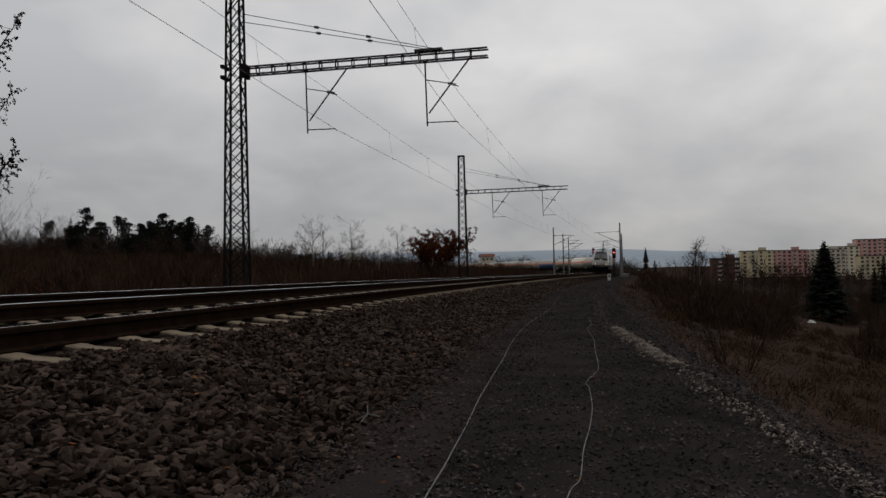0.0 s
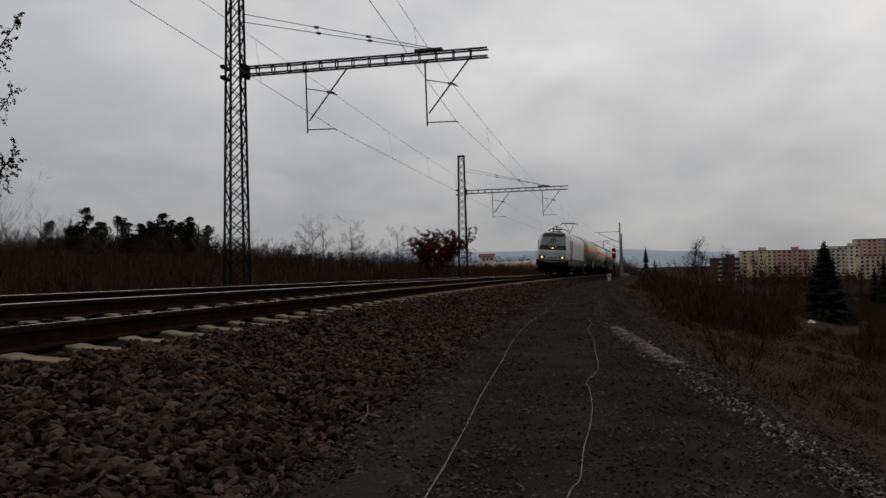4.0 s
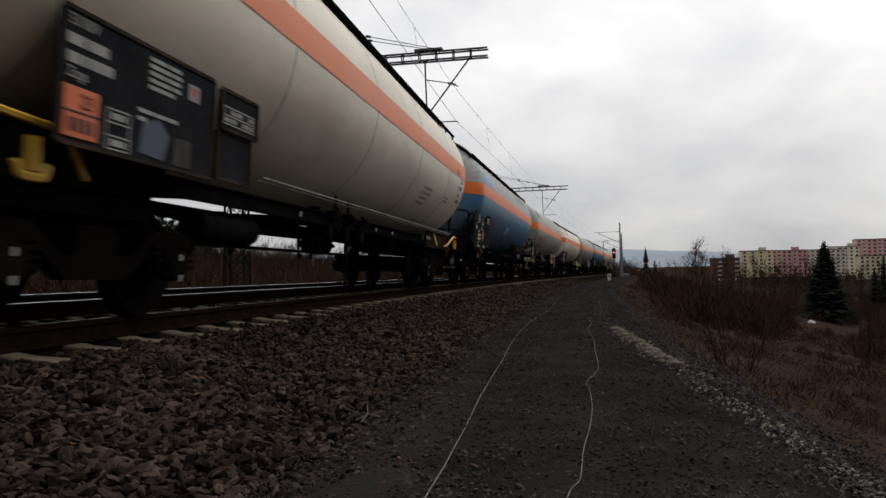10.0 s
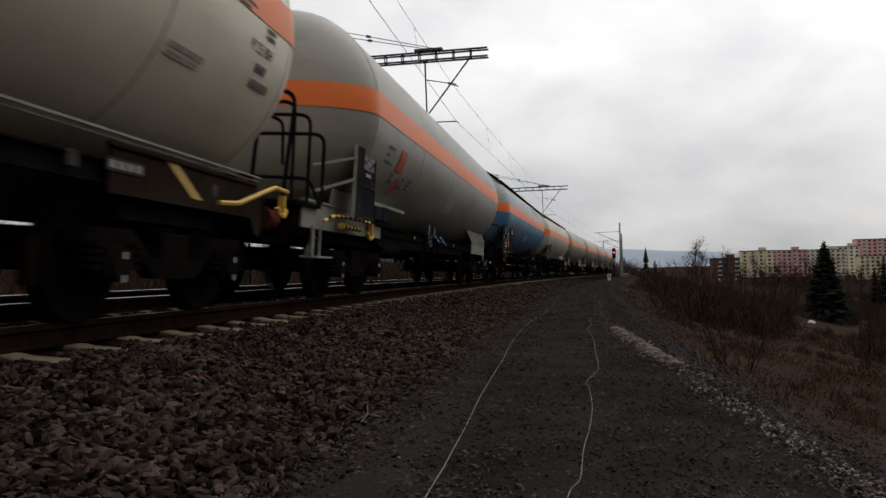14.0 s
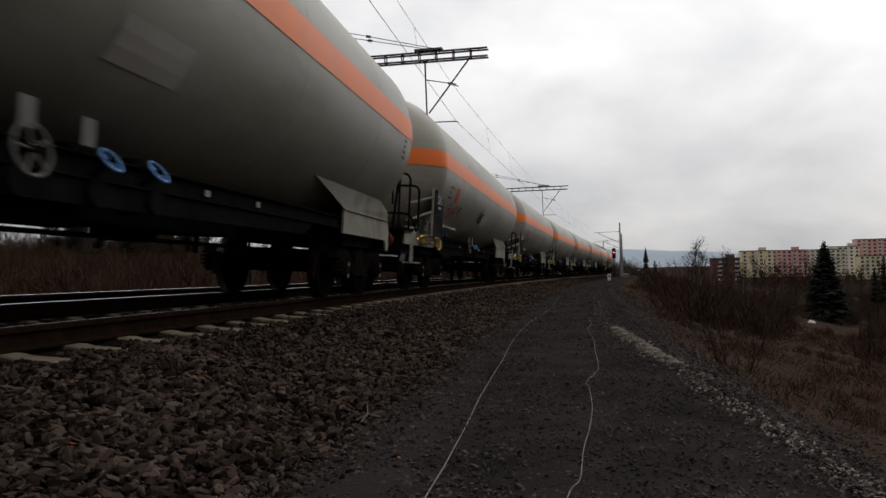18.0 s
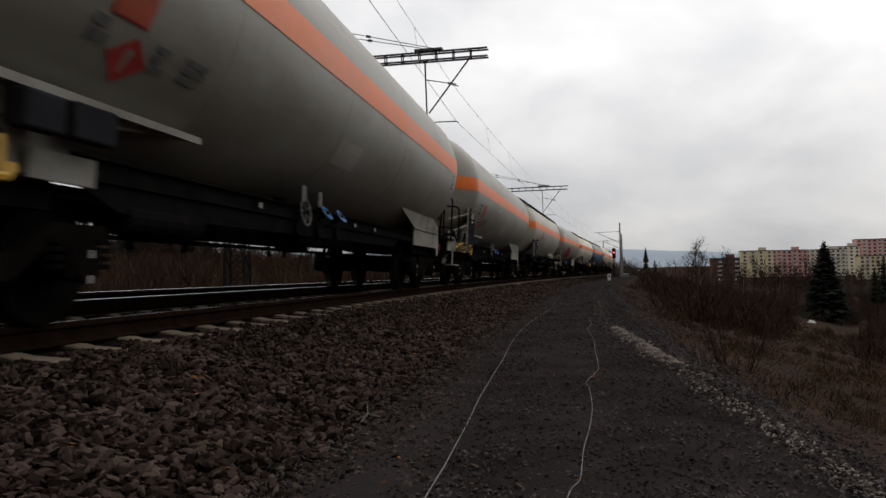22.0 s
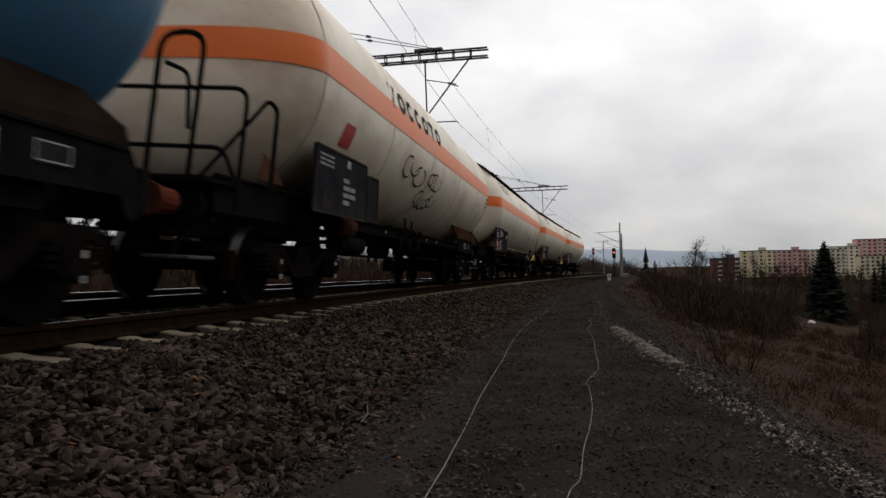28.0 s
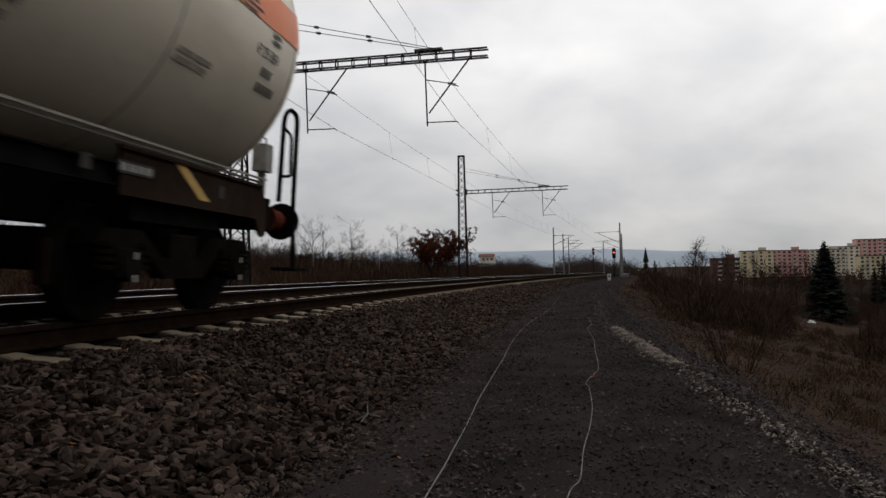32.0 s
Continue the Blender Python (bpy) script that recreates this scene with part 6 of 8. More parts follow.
HANGS = {"near": [(-14.7, 0.5, 5.62), (25.9, 0.50, 5.62), (66.5, 0.53, 5.38), (103.0, 0.4, 5.35), (135.0, 0.3, 5.35), (185, 0.3, 5.35)],
         "far": [(-14.7, -3.95, 5.62), (25.9, -3.93, 5.62), (66.5, -3.9, 5.38), (103.0, -4.0, 5.35), (135.0, -4.0, 5.35), (185, -4.0, 5.35)]}
for name, sup in HANGS.items():
    contact = [beside(s, n, z) for s, n, z in sup]
    bm = bmesh.new()
    tube(bm, contact, 0.0075, 5)
    ob = part("contact_wire", bm, "wire")
    tagged(ob, "taut contact wire over the %s track" % name, "wire", "overhead wires")
    bm, drops = bmesh.new(), bmesh.new()
    pts = []
    for (s0, n0, z0), (s1, n1, z1) in zip(sup, sup[1:]):
        a, b = beside(s0, n0 - 0.15, z0 + 1.36), beside(s1, n1 - 0.15, z1 + 1.36)
        c, d = beside(s0, n0, z0), beside(s1, n1, z1)
        for k in range(12):
            t = k / 12
            pts.append(a.lerp(b, t) - Vector((0, 0, 0.3 * 4 * t * (1 - t) * (1.0 if s1 - s0 > 20 else 0.3))))
            if k in (2, 4, 6, 8, 10) and s0 < 90:
                tube(drops, [pts[-1], c.lerp(d, t)], 0.004, 4)
    tube(bm, pts, 0.006, 5)
    ob = part("carrier_wire", bm, "wire")
    part("droppers", drops, "wire", ob)
    tagged(ob, "sagging carrier wire above the %s track" % name, "wire", "overhead wires")


def pole(x, y, z, h, arm, label):
    """A slim concrete mast with a tubular bracket of the given reach."""
    w = empty("catenary_pole", pose(x, y, z))
    bm = bmesh.new()
    rod(bm, (0, 0, -0.5), (0, 0, h), 0.16, 10, 0.10)
    part("shaft", bm, "pole", w)
    bm = bmesh.new()
    tube(bm, [(0, 0, h * 0.64), (arm * 0.86, 0, h * 0.82)], 0.035)
    part("bracket", bm, "galvan", w)
    bm = bmesh.new()
    tube(bm, [(0, 0, h * 0.84), (arm, 0, h * 0.83)], 0.03)
    part("top_tube", bm, "galvan", w)
    bm = bmesh.new()
    tube(bm, [(arm * 0.3, 0, h * 0.70), (arm, 0, h * 0.66)], 0.022)
    part("steady_arm", bm, "galvan", w)
    bm = bmesh.new()
    rod(bm, (0.1 if arm > 0 else -0.1, 0, h * 0.845), (0.35 if arm > 0 else -0.35, 0, h * 0.84), 0.07, 8)
    part("insulator", bm, "insulator", w)
    tagged(w, label, "catenary pole", "catenary poles down the line")


pole(-0.4, 133.0, -0.1, 8.5, 3.6, "slim grey concrete catenary pole with a bracket")
pole(2.95, 180.0, 0.3, 8.5, 3.4, "slim grey concrete catenary pole with a bracket")
pole(9.75, 118.0, -0.6, 8.6, -3.9, "slim grey concrete catenary pole beside the path")
pole(11.85, 140.0, -0.4, 7.8, -3.6, "slim grey concrete catenary pole beside the path")
pole(12.2, 200.0, 0.2, 8.2, -3.4, "slim grey concrete catenary pole with a bracket")
pole(1.4, 150.0, 0.2, 8.0, 3.4, "slim grey concrete catenary pole with a bracket")
M["signal_red"] = glowing("signal_red", (1.0, 0.10, 0.08), 3.0)


def signal(x, y, z, h):
    w = empty("railway_signal", pose(x, y, z))
    bm = bmesh.new()
    rod(bm, (0, 0, -0.3), (0, 0, h), 0.08, 10)
    part("post", bm, "galvan", w)
    part("head", boxes(((0, 0, h - 0.75), (0.52, 0.2, 1.5)), bevel=0.06), "black", w)
    bm = bmesh.new()
    rod(bm, (0, -0.1, h - 0.65), (0, -0.16, h - 0.65), 0.11, 14)
    part("lamp", bm, "signal_red", w, "lit red lamp")
    bm = bmesh.new()
    for k in range(8):
        bar(bm, (-0.18, 0.14, 0.3 + k * 0.3), (0.18, 0.14, 0.3 + k * 0.3), 0.03)
    for q in (-0.18, 0.18):
        bar(bm, (q, 0.14, 0.0), (q, 0.14, 2.6), 0.035)
    part("ladder", bm, "galvan", w)
    part("marker_plate", boxes(((0, -0.06, h - 2.0), (0.3, 0.02, 0.5))), "ink_white", w)
    tagged(w, "black-headed railway signal showing a red lamp", "signal", "signals down the line")


signal(8.55, 115.0, -0.35, 4.35)
signal(8.9, 185.0, 0.0, 6.3)
# distance stone and a trackside cabinet
bm = bmesh.new()
box(bm, (0, 0, 0.2), (0.24, 0.16, 0.52), bevel=0.03)
st = part("distance_stone", bm, "patch")
st.matrix_basis = pose(4.05, 60.0, -0.22)
tagged(st, "small white-painted distance stone at the path's edge", "marker stone")
part("number_field", boxes(((0, -0.082, 0.28), (0.12, 0.006, 0.16))), "ink_black", st)
w = empty("trackside_cabinet", pose(9.9, 112.0, -0.75))
part("case", boxes(((0, 0, 0.4), (0.8, 0.45, 0.9)), bevel=0.03), "pole", w)
part("lid", boxes(((0, 0, 0.88), (0.9, 0.55, 0.07)), bevel=0.02), "patch", w)
tagged(w, "low grey trackside cabinet at the foot of a pole", "cabinet")

# ---- two loose cables on the path ----


def loose_cable(pts, r, label):
    path_pts = []
    P3 = [Vector((x, y, 0)) for x, y in pts]
    for i in range(len(P3) - 1):
        a, b, c, d = P3[max(i - 1, 0)], P3[i], P3[i + 1], P3[min(i + 2, len(P3) - 1)]
        for k in range(6):
            t = k / 6
            p = 0.5 * ((2 * b) + (c - a) * t + (2 * a - 5 * b + 4 * c - d) * t * t + (3 * b - a - 3 * c + d) * t ** 3)
            path_pts.append(Vector((p.x, p.y, -0.485 + GRADE * p.y + 0.008 * noise.noise(Vector((p.x * 9, p.y * 3, 2))))))
    bm = bmesh.new()
    tube(bm, path_pts, r, 6)
    tagged(part("loose_cable", bm, "cable", smooth=True), label, "cable", "cables on the path")


loose_cable([(-0.47, 1.6), (-0.48, 2.68), (-0.48, 3.36), (-0.51, 5.24), (-0.51, 6.94), (-0.53, 8.63), (-0.50, 10.79), (-0.37, 13.49), (-0.15, 17.09), (0.11, 26.8)], 0.0031, "thin pale grey cable lying loose along the path")
loose_cable([(-0.06, 1.7), (0.02, 2.72), (0.07, 2.96), (0.10, 3.43), (0.16, 4.07), (0.19, 4.59), (0.20, 5.25), (0.19, 5.52), (0.29, 6.08), (0.33, 6.51), (0.37, 7.94), (0.41, 8.92), (0.41, 10.69), (0.51, 11.86), (0.50, 14.2)], 0.0027, "thin pale grey cable lying in loose bends")

# ---- stones ----
def stone_shape(rng, flat=0.62):
    """A broken stone: a jittered icosahedron."""
    g = (1 + 5 ** 0.5) / 2
    v = np.array([(-1, g, 0), (1, g, 0), (-1, -g, 0), (1, -g, 0), (0, -1, g), (0, 1, g), (0, -1, -g), (0, 1, -g), (g, 0, -1), (g, 0, 1), (-g, 0, -1), (-g, 0, 1)], float)
    v /= np.linalg.norm(v, axis=1)[:, None]
    v = np.sign(v) * np.abs(v) ** 0.6 * rng.uniform(0.55, 1.05, (12, 3))
    return v * np.array([1.15, rng.uniform(0.55, 0.9), rng.uniform(0.32, flat)])


ICO_F = np.array([(0, 11, 5), (0, 5, 1), (0, 1, 7), (0, 7, 10), (0, 10, 11), (1, 5, 9), (5, 11, 4), (11, 10, 2), (10, 7, 6), (7, 1, 8), (3, 9, 4), (3, 4, 2), (3, 2, 6), (3, 6, 8), (3, 8, 9), (4, 9, 5), (2, 4, 11), (6, 2, 10), (8, 6, 7), (9, 8, 1)])


def turn(rng):
    """A random turn of a stone that lies mostly flat."""
    g = rng.uniform(0, math.pi)
    q = np.array([math.cos(g), rng.normal() * 0.24, rng.normal() * 0.24, math.sin(g)])
    a, b, c, d = q / np.linalg.norm(q)
    return np.array([[a * a + b * b - c * c - d * d, 2 * (b * c - a * d), 2 * (b * d + a * c)], [2 * (b * c + a * d), a * a - b * b + c * c - d * d, 2 * (c * d - a * b)], [2 * (b * d - a * c), 2 * (c * d + a * b), a * a - b * b - c * c + d * d]])


OCT = np.array([(1, 0, 0), (0, 1, 0), (-1, 0, 0), (0, -1, 0), (0, 0, 1), (0, 0, -1)], float)
OCT_F = np.array([(0, 1, 4), (1, 2, 4), (2, 3, 4), (3, 0, 4), (1, 0, 5), (2, 1, 5), (3, 2, 5), (0, 3, 5)])


def scatter_stones(name, places, mat, label, seed, parent=None, category="stones", fine=False):
    """places: (x, y, z, size) for each stone; fine grit takes a simpler shape."""
    rng = np.random.default_rng(seed)
    nv, faces = (6, OCT_F) if fine else (12, ICO_F)
    shapes = [(OCT + rng.normal(0, 0.22, (6, 3))) * (1.1, 0.8, 0.6) if fine else stone_shape(rng) for _ in range(24)]
    V = np.empty((len(places) * nv, 3))
    for i, (x, y, z, r) in enumerate(places):
        V[i * nv:(i + 1) * nv] = (shapes[i % 24] @ turn(rng).T) * r + (x, y, z)
    F = (faces[None] + nv * np.arange(len(places))[:, None, None]).reshape(-1, 3)
    me = bpy.data.meshes.new(name)
    me.vertices.add(len(V))
    me.vertices.foreach_set("co", V.ravel())
    me.loops.add(F.size)
    me.loops.foreach_set("vertex_index", F.ravel().astype(np.int32))
    me.polygons.add(len(F))
    me.polygons.foreach_set("loop_start", np.arange(0, F.size, 3, dtype=np.int32))
    me.update(calc_edges=True)
    me.validate()
    me.shade_flat()
    ob = part_of(name, me, mat, parent)
    tagged(ob, label, category, kind="stuff")
    return ob


def ballast_places(rng, s0, s1, n0, n1, per_m2, lo, hi):
    out = []
    for _ in range(int((s1 - s0) * (n1 - n0) * per_m2)):
        s, n = rng.uniform(s0, s1), rng.uniform(n0, n1)
        r = lo + (hi - lo) * rng.random() ** 1.6
        tie = abs((s - 4.61 + 0.3425) % 0.685 - 0.3425)
        if 0.98 < n < 1.27 and tie < 0.15 and s < 40:
            continue
        if n > 3.35 + 0.25 * noise.noise(Vector((s * 0.8, 0, 4))) and rng.random() < 0.75:
            continue
        p = beside(s, n, bed_z(n) + 0.02 * noise.noise(Vector((s * 2, n * 2, 1))) + rng.uniform(-0.01, 0.025))
        out.append((p.x, p.y, p.z, r))
    return out


def build_stones():
    rng = np.random.default_rng(5)
    pl = ballast_places(rng, 1.8, 7, 1.05, 3.75, 1150, 0.018, 0.048) + ballast_places(rng, 7, 14, 1.05, 3.7, 620, 0.02, 0.048) + ballast_places(rng, 14, 34, 1.05, 3.6, 240, 0.03, 0.056)
    pl += ballast_places(rng, 2.5, 14, -0.6, 0.6, 160, 0.02, 0.045) + ballast_places(rng, 34, 70, 1.2, 3.5, 40, 0.04, 0.08)
    pl += ballast_places(rng, -8, 1.8, 1.05, 3.7, 170, 0.025, 0.056) + ballast_places(rng, -8, 2.5, -0.6, 0.6, 90, 0.025, 0.045)
    scatter_stones("ballast_stones", pl, "stone", "loose heap of dark grey-brown broken ballast stones", 11)
    pl = []
    for _ in range(48000):
        s = 1.9 + 46 * rng.random() ** 2.6
        n = rng.uniform(3.2, 5.6)
        p = beside(s, n, -0.491 + rng.uniform(-0.005, 0.004))
        pl.append((p.x, p.y, p.z, (0.004 + 0.009 * rng.random() ** 2.2) * (1 + 0.03 * s)))
    for _ in range(6000):
        p = beside(rng.uniform(-7, 2), rng.uniform(3.2, 5.6), -0.491 + rng.uniform(-0.005, 0.004))
        pl.append((p.x, p.y, p.z, 0.004 + 0.009 * rng.random() ** 2.2))
    scatter_stones("path_grit", pl, "pebble", "scattered grey grit on the cinder path", 12, fine=True)
    pl = []
    for _ in range(26000):
        s = 1.9 + 40 * rng.random() ** 2.0
        n = 5.6 + (0.25 + rng.exponential(1.0)) * (0.4 + 0.06 * s) * rng.random()
        p = beside(s, n)
        pl.append((p.x, p.y, max(ground_z(p.x, p.y), -0.51 - (n - 5.55) * 0.36 if n < 6.2 else -9) + 0.002, (0.005 + 0.016 * rng.random() ** 2.4) * (1 + 0.03 * s)))
    scatter_stones("bank_cinders", pl, "pebble", "dark cinders spilt down the bank beside the path", 15, fine=True)
    pl = []
    for _ in range(5200):
        s, n = 2.0 + 16 * rng.random() ** 1.4, 3.5 + 0.28 * rng.normal()
        p = beside(s, n, -0.495)
        pl.append((p.x, p.y, p.z, 0.008 + 0.022 * rng.random() ** 2))
    scatter_stones("ballast_foot_stones", pl, "stone", "small broken stones spilt from the ballast", 16)
    # fallen leaves
    r3, hp = random.Random(8), Heap()
    for _ in range(170):
        s, n = r3.uniform(2.2, 12), r3.choice((r3.uniform(1.4, 3.6), r3.uniform(3.2, 5.6)))
        if n > 3.4 and r3.random() < 0.75:
            continue
        p = beside(s, n, bed_z(n) + 0.05 if n < 3.4 else -0.48)
        d = Vector((r3.gauss(0, 1), r3.gauss(0, 1), r3.gauss(0, 0.25))).normalized()
        hp.leaf(p, d, Vector((r3.gauss(0, 0.3), r3.gauss(0, 0.3), 1)), r3.uniform(0.02, 0.045))
    tagged(part_of("fallen_leaves", hp.mesh("fallen_leaves"), "leaf_fallen"), "a few orange fallen leaves among the stones", "leaves", kind="stuff")
    pl = []
    for _ in range(4200):
        s = 2.0 + 34 * rng.random() ** 1.8
        n = 5.5 + 0.075 * rng.normal() + 0.06 * noise.noise(Vector((s * 0.6, 2, 2))) + max(0, 5.5 - s) * 0.07 - max(0, min(s, 12) - 6.5) * 0.07
        p = beside(s, n, -0.503 - max(0, n - 5.5) * 0.25)
        pl.append((p.x, p.y, p.z, 0.005 + 0.013 * rng.random() ** 2.2))
    scatter_stones("edge_stones", pl, "pale_stone", "pale broken stones along the path's outer edge", 13)
    pl = []
    for _ in range(1700):
        s = rng.uniform(6.6, 11)
        c = 5.44 - (s - 6.6) * 0.062
        n = c + 0.055 * rng.normal()
        p = beside(s, n, -0.505 + 0.04 * math.exp(-((n - c) / 0.1) ** 2))
        pl.append((p.x, p.y, p.z, 0.007 + 0.011 * rng.random() ** 1.8))
    scatter_stones("gravel_ridge", pl, "pale_stone", "low ridge of pale brownish gravel beside the path", 14)
    # single stones nearest to the camera
    rng2 = np.random.default_rng(21)
    meshes = []
    for k in range(10):
        v = stone_shape(rng2)
        meshes.append(mesh_of("stone", [tuple(p) for p in v], [tuple(int(i) for i in f) for f in ICO_F]))
    bed = bpy.data.objects["ballast_bed"]
    for i in range(290):
        s, n = rng2.uniform(2.6, 6.5), rng2.uniform(1.8, 3.4)
        r = rng2.uniform(0.026, 0.05)
        ob = part_of("stone", meshes[i % 10], "stone_one", bed)
        p = beside(s, n, bed_z(n) + 0.03)
        ob.matrix_basis = Matrix.Translation(p) @ Euler([rng2.uniform(0, 6.28) for _ in range(3)]).to_matrix().to_4x4() @ Matrix.Diagonal((r, r, r, 1))


# ---- plants ----
M.update({
    "bark": material("grey_bark", (0.02, 0.016, 0.014), (0.035, 0.028, 0.024), 6.0, 0.9, fine=0.3),
    "twig": material("brown_twigs", (0.026, 0.016, 0.011), (0.048, 0.030, 0.020), 2.0, 0.9, island=True),
    "brush": material("brown_brush", (0.033, 0.0205, 0.0145), (0.056, 0.035, 0.024), 0.15, 0.9, island=True, spread=0.22, dirt=(0.045, 0.022, 0.011), dirt_amount=0.7, dirt_scale=0.12),
    "brush_red": material("russet_brush", (0.0288, 0.0189, 0.0144), (0.0504, 0.0324, 0.0243), 0.15, 0.9, island=True, spread=0.2, dirt=(0.066, 0.036, 0.02), dirt_amount=0.6, dirt_scale=0.12),
    # greyer and paler than the near brush: distance haze put into the colour
    "brush_hazed": material("brush_painted_haze", (0.044, 0.034, 0.030), (0.078, 0.060, 0.052), 0.15, 0.9, island=True, spread=0.2),
    "twig_grey": material("grey_twigs", (0.05, 0.044, 0.042), (0.085, 0.075, 0.07), 2.0, 0.9, island=True, spread=0.3),
    "leaf": material("dead_leaves", (0.06, 0.018, 0.010), (0.10, 0.033, 0.016), 2.0, 0.8, island=True),
    "leaf_fallen": material("fallen_leaves", (0.07, 0.028, 0.012), (0.14, 0.065, 0.03), 2.0, 0.8, island=True),
    "leaf_grey": material("withered_leaves", (0.025, 0.020, 0.018), (0.045, 0.036, 0.03), 2.0, 0.8, island=True),
    "birch": material("birch_bark", (0.12, 0.114, 0.108), (0.18, 0.174, 0.162), 5.0, 0.8, dirt=(0.05, 0.045, 0.04), dirt_amount=0.8, dirt_scale=4.0),
    "needle": material("dark_needles", (0.015, 0.019, 0.016), (0.028, 0.033, 0.025), 2.0, 0.8, island=True),
    "straw": material("dead_grass", (0.0336, 0.0204, 0.0132), (0.075, 0.045, 0.027), 2.0, 0.9, island=True),
})


class Heap:
    """Vertices and faces collected for one mesh."""

    def __init__(self):
        self.v, self.f = [], []

    def stick(self, a, b, ra, rb, sides=3):
        t = b - a
        o = t.orthogonal().normalized()
        q = t.normalized().cross(o)
        k = len(self.v)
        for p, r in ((a, ra), (b, rb)):
            for i in range(sides):
                g = i * math.tau / sides
                self.v.append(p + (o * math.cos(g) + q * math.sin(g)) * r)
        for i in range(sides):
            j = (i + 1) % sides
            self.f.append((k + i, k + j, k + sides + j, k + sides + i))

    def leaf(self, p, d, n, size):
        s = d.cross(n).normalized() * size * 0.35
        k = len(self.v)
        self.v += [p, p + d * size * 0.5 + s, p + d * size, p + d * size * 0.5 - s]
        self.f.append((k, k + 1, k + 2, k + 3))

    def sliver(self, p, d, n, length, width):
        s = d.cross(n).normalized() * width * 0.5
        k = len(self.v)
        self.v += [p - s, p + s, p + d * length + s * 0.3, p + d * length - s * 0.3]
        self.f.append((k, k + 1, k + 2, k + 3))

    def mesh(self, name):
        return mesh_of(name, self.v, self.f)


def rand_dir(r):
    v = Vector((r.gauss(0, 1), r.gauss(0, 1), r.gauss(0, 1)))
    return v.normalized()


def branches(r, wood, tips, p, d, length, rad, depth, spread=0.6, lift=0.15, kids=(3, 4)):
    """Grows a limb and its side limbs; the ends of the thinnest are kept in tips."""
    steps = 3 if depth > 1 else 2
    for i in range(steps):
        q = p + d * length / steps
        ra, rb = rad * (1 - 0.5 * i / steps), rad * (1 - 0.5 * (i + 1) / steps)
        wood.stick(p, q, ra, rb, 5 if rad > 0.05 else 3)
        if depth > 0 and i > 0:
            for _ in range(r.randint(*kids) // (steps - 1) or 1):
                nd = (d + rand_dir(r) * spread + Vector((0, 0, lift))).normalized()
                branches(r, wood, tips, p.lerp(q, r.random()), nd, length * r.uniform(0.5, 0.72), rb * 0.6, depth - 1, spread, lift, kids)
        p, d = q, (d + rand_dir(r) * 0.14 + Vector((0, 0, 0.03))).normalized()
    tips.append((p, d))


def bare_tree(h, seed, name="bare_tree", bark="bark", depth=4, spread=0.55, trunk_share=0.45, twig="twig"):
    r = random.Random(seed)
    w = empty(name)
    trunk, crown, tips = Heap(), Heap(), []
    p, d = Vector((0, 0, -0.3)), Vector((0, 0, 1))
    n = 7
    for i in range(n):
        q = p + d * h * 0.92 / n
        ra, rb = h * 0.014 * (1 - 0.85 * i / n), h * 0.014 * (1 - 0.85 * (i + 1) / n)
        trunk.stick(p, q, ra, rb, 7)
        if i >= n * trunk_share - 1:
            for _ in range(4):
                a = r.uniform(0, math.tau)
                nd = Vector((math.cos(a), math.sin(a), r.uniform(0.5, 1.3))).normalized()
                branches(r, crown, tips, p.lerp(q, r.random()), nd, h * r.uniform(0.13, 0.22) * (1.25 - 0.6 * i / n), rb * 0.5, depth - 2, spread)
        p, d = q, (d + rand_dir(r) * 0.05).normalized()
    for p, d in tips:
        for _ in range(3):
            crown.stick(p, p + (d + rand_dir(r) * 0.6).normalized() * h * r.uniform(0.03, 0.06), 0.006, 0.002)
    part_of("trunk", trunk.mesh("trunk"), bark, w)
    part_of("crown", crown.mesh("crown"), twig, w)
    return w


def shrub(h, seed, name="bare_shrub", stems=14, leaves=0, leaf="leaf", leaf_size=0.09, depth=2, lean=0.5):
    r = random.Random(seed)
    w = empty(name)
    wood, fol, tips = Heap(), Heap(), []
    for _ in range(stems):
        a = r.uniform(0, math.tau)
        d = Vector((math.cos(a) * lean, math.sin(a) * lean, r.uniform(0.7, 1.2))).normalized()
        branches(r, wood, tips, Vector((math.cos(a) * 0.12 * h, math.sin(a) * 0.12 * h, -0.1)), d, h * r.uniform(0.4, 0.72), h * 0.007, depth, 0.55, 0.2)
    for p, d in tips:
        for _ in range(2):
            wood.stick(p, p + (d + rand_dir(r) * 0.5).normalized() * h * r.uniform(0.05, 0.12), 0.004, 0.0015)
    for _ in range(leaves):
        p, d = r.choice(tips)
        fol.leaf(p + rand_dir(r) * h * 0.05 * r.random(), rand_dir(r), rand_dir(r), leaf_size * r.uniform(0.6, 1.3))
    part_of("stem", wood.mesh("stem"), "twig", w)
    if leaves:
        part_of("foliage", fol.mesh("foliage"), leaf, w)
    return w


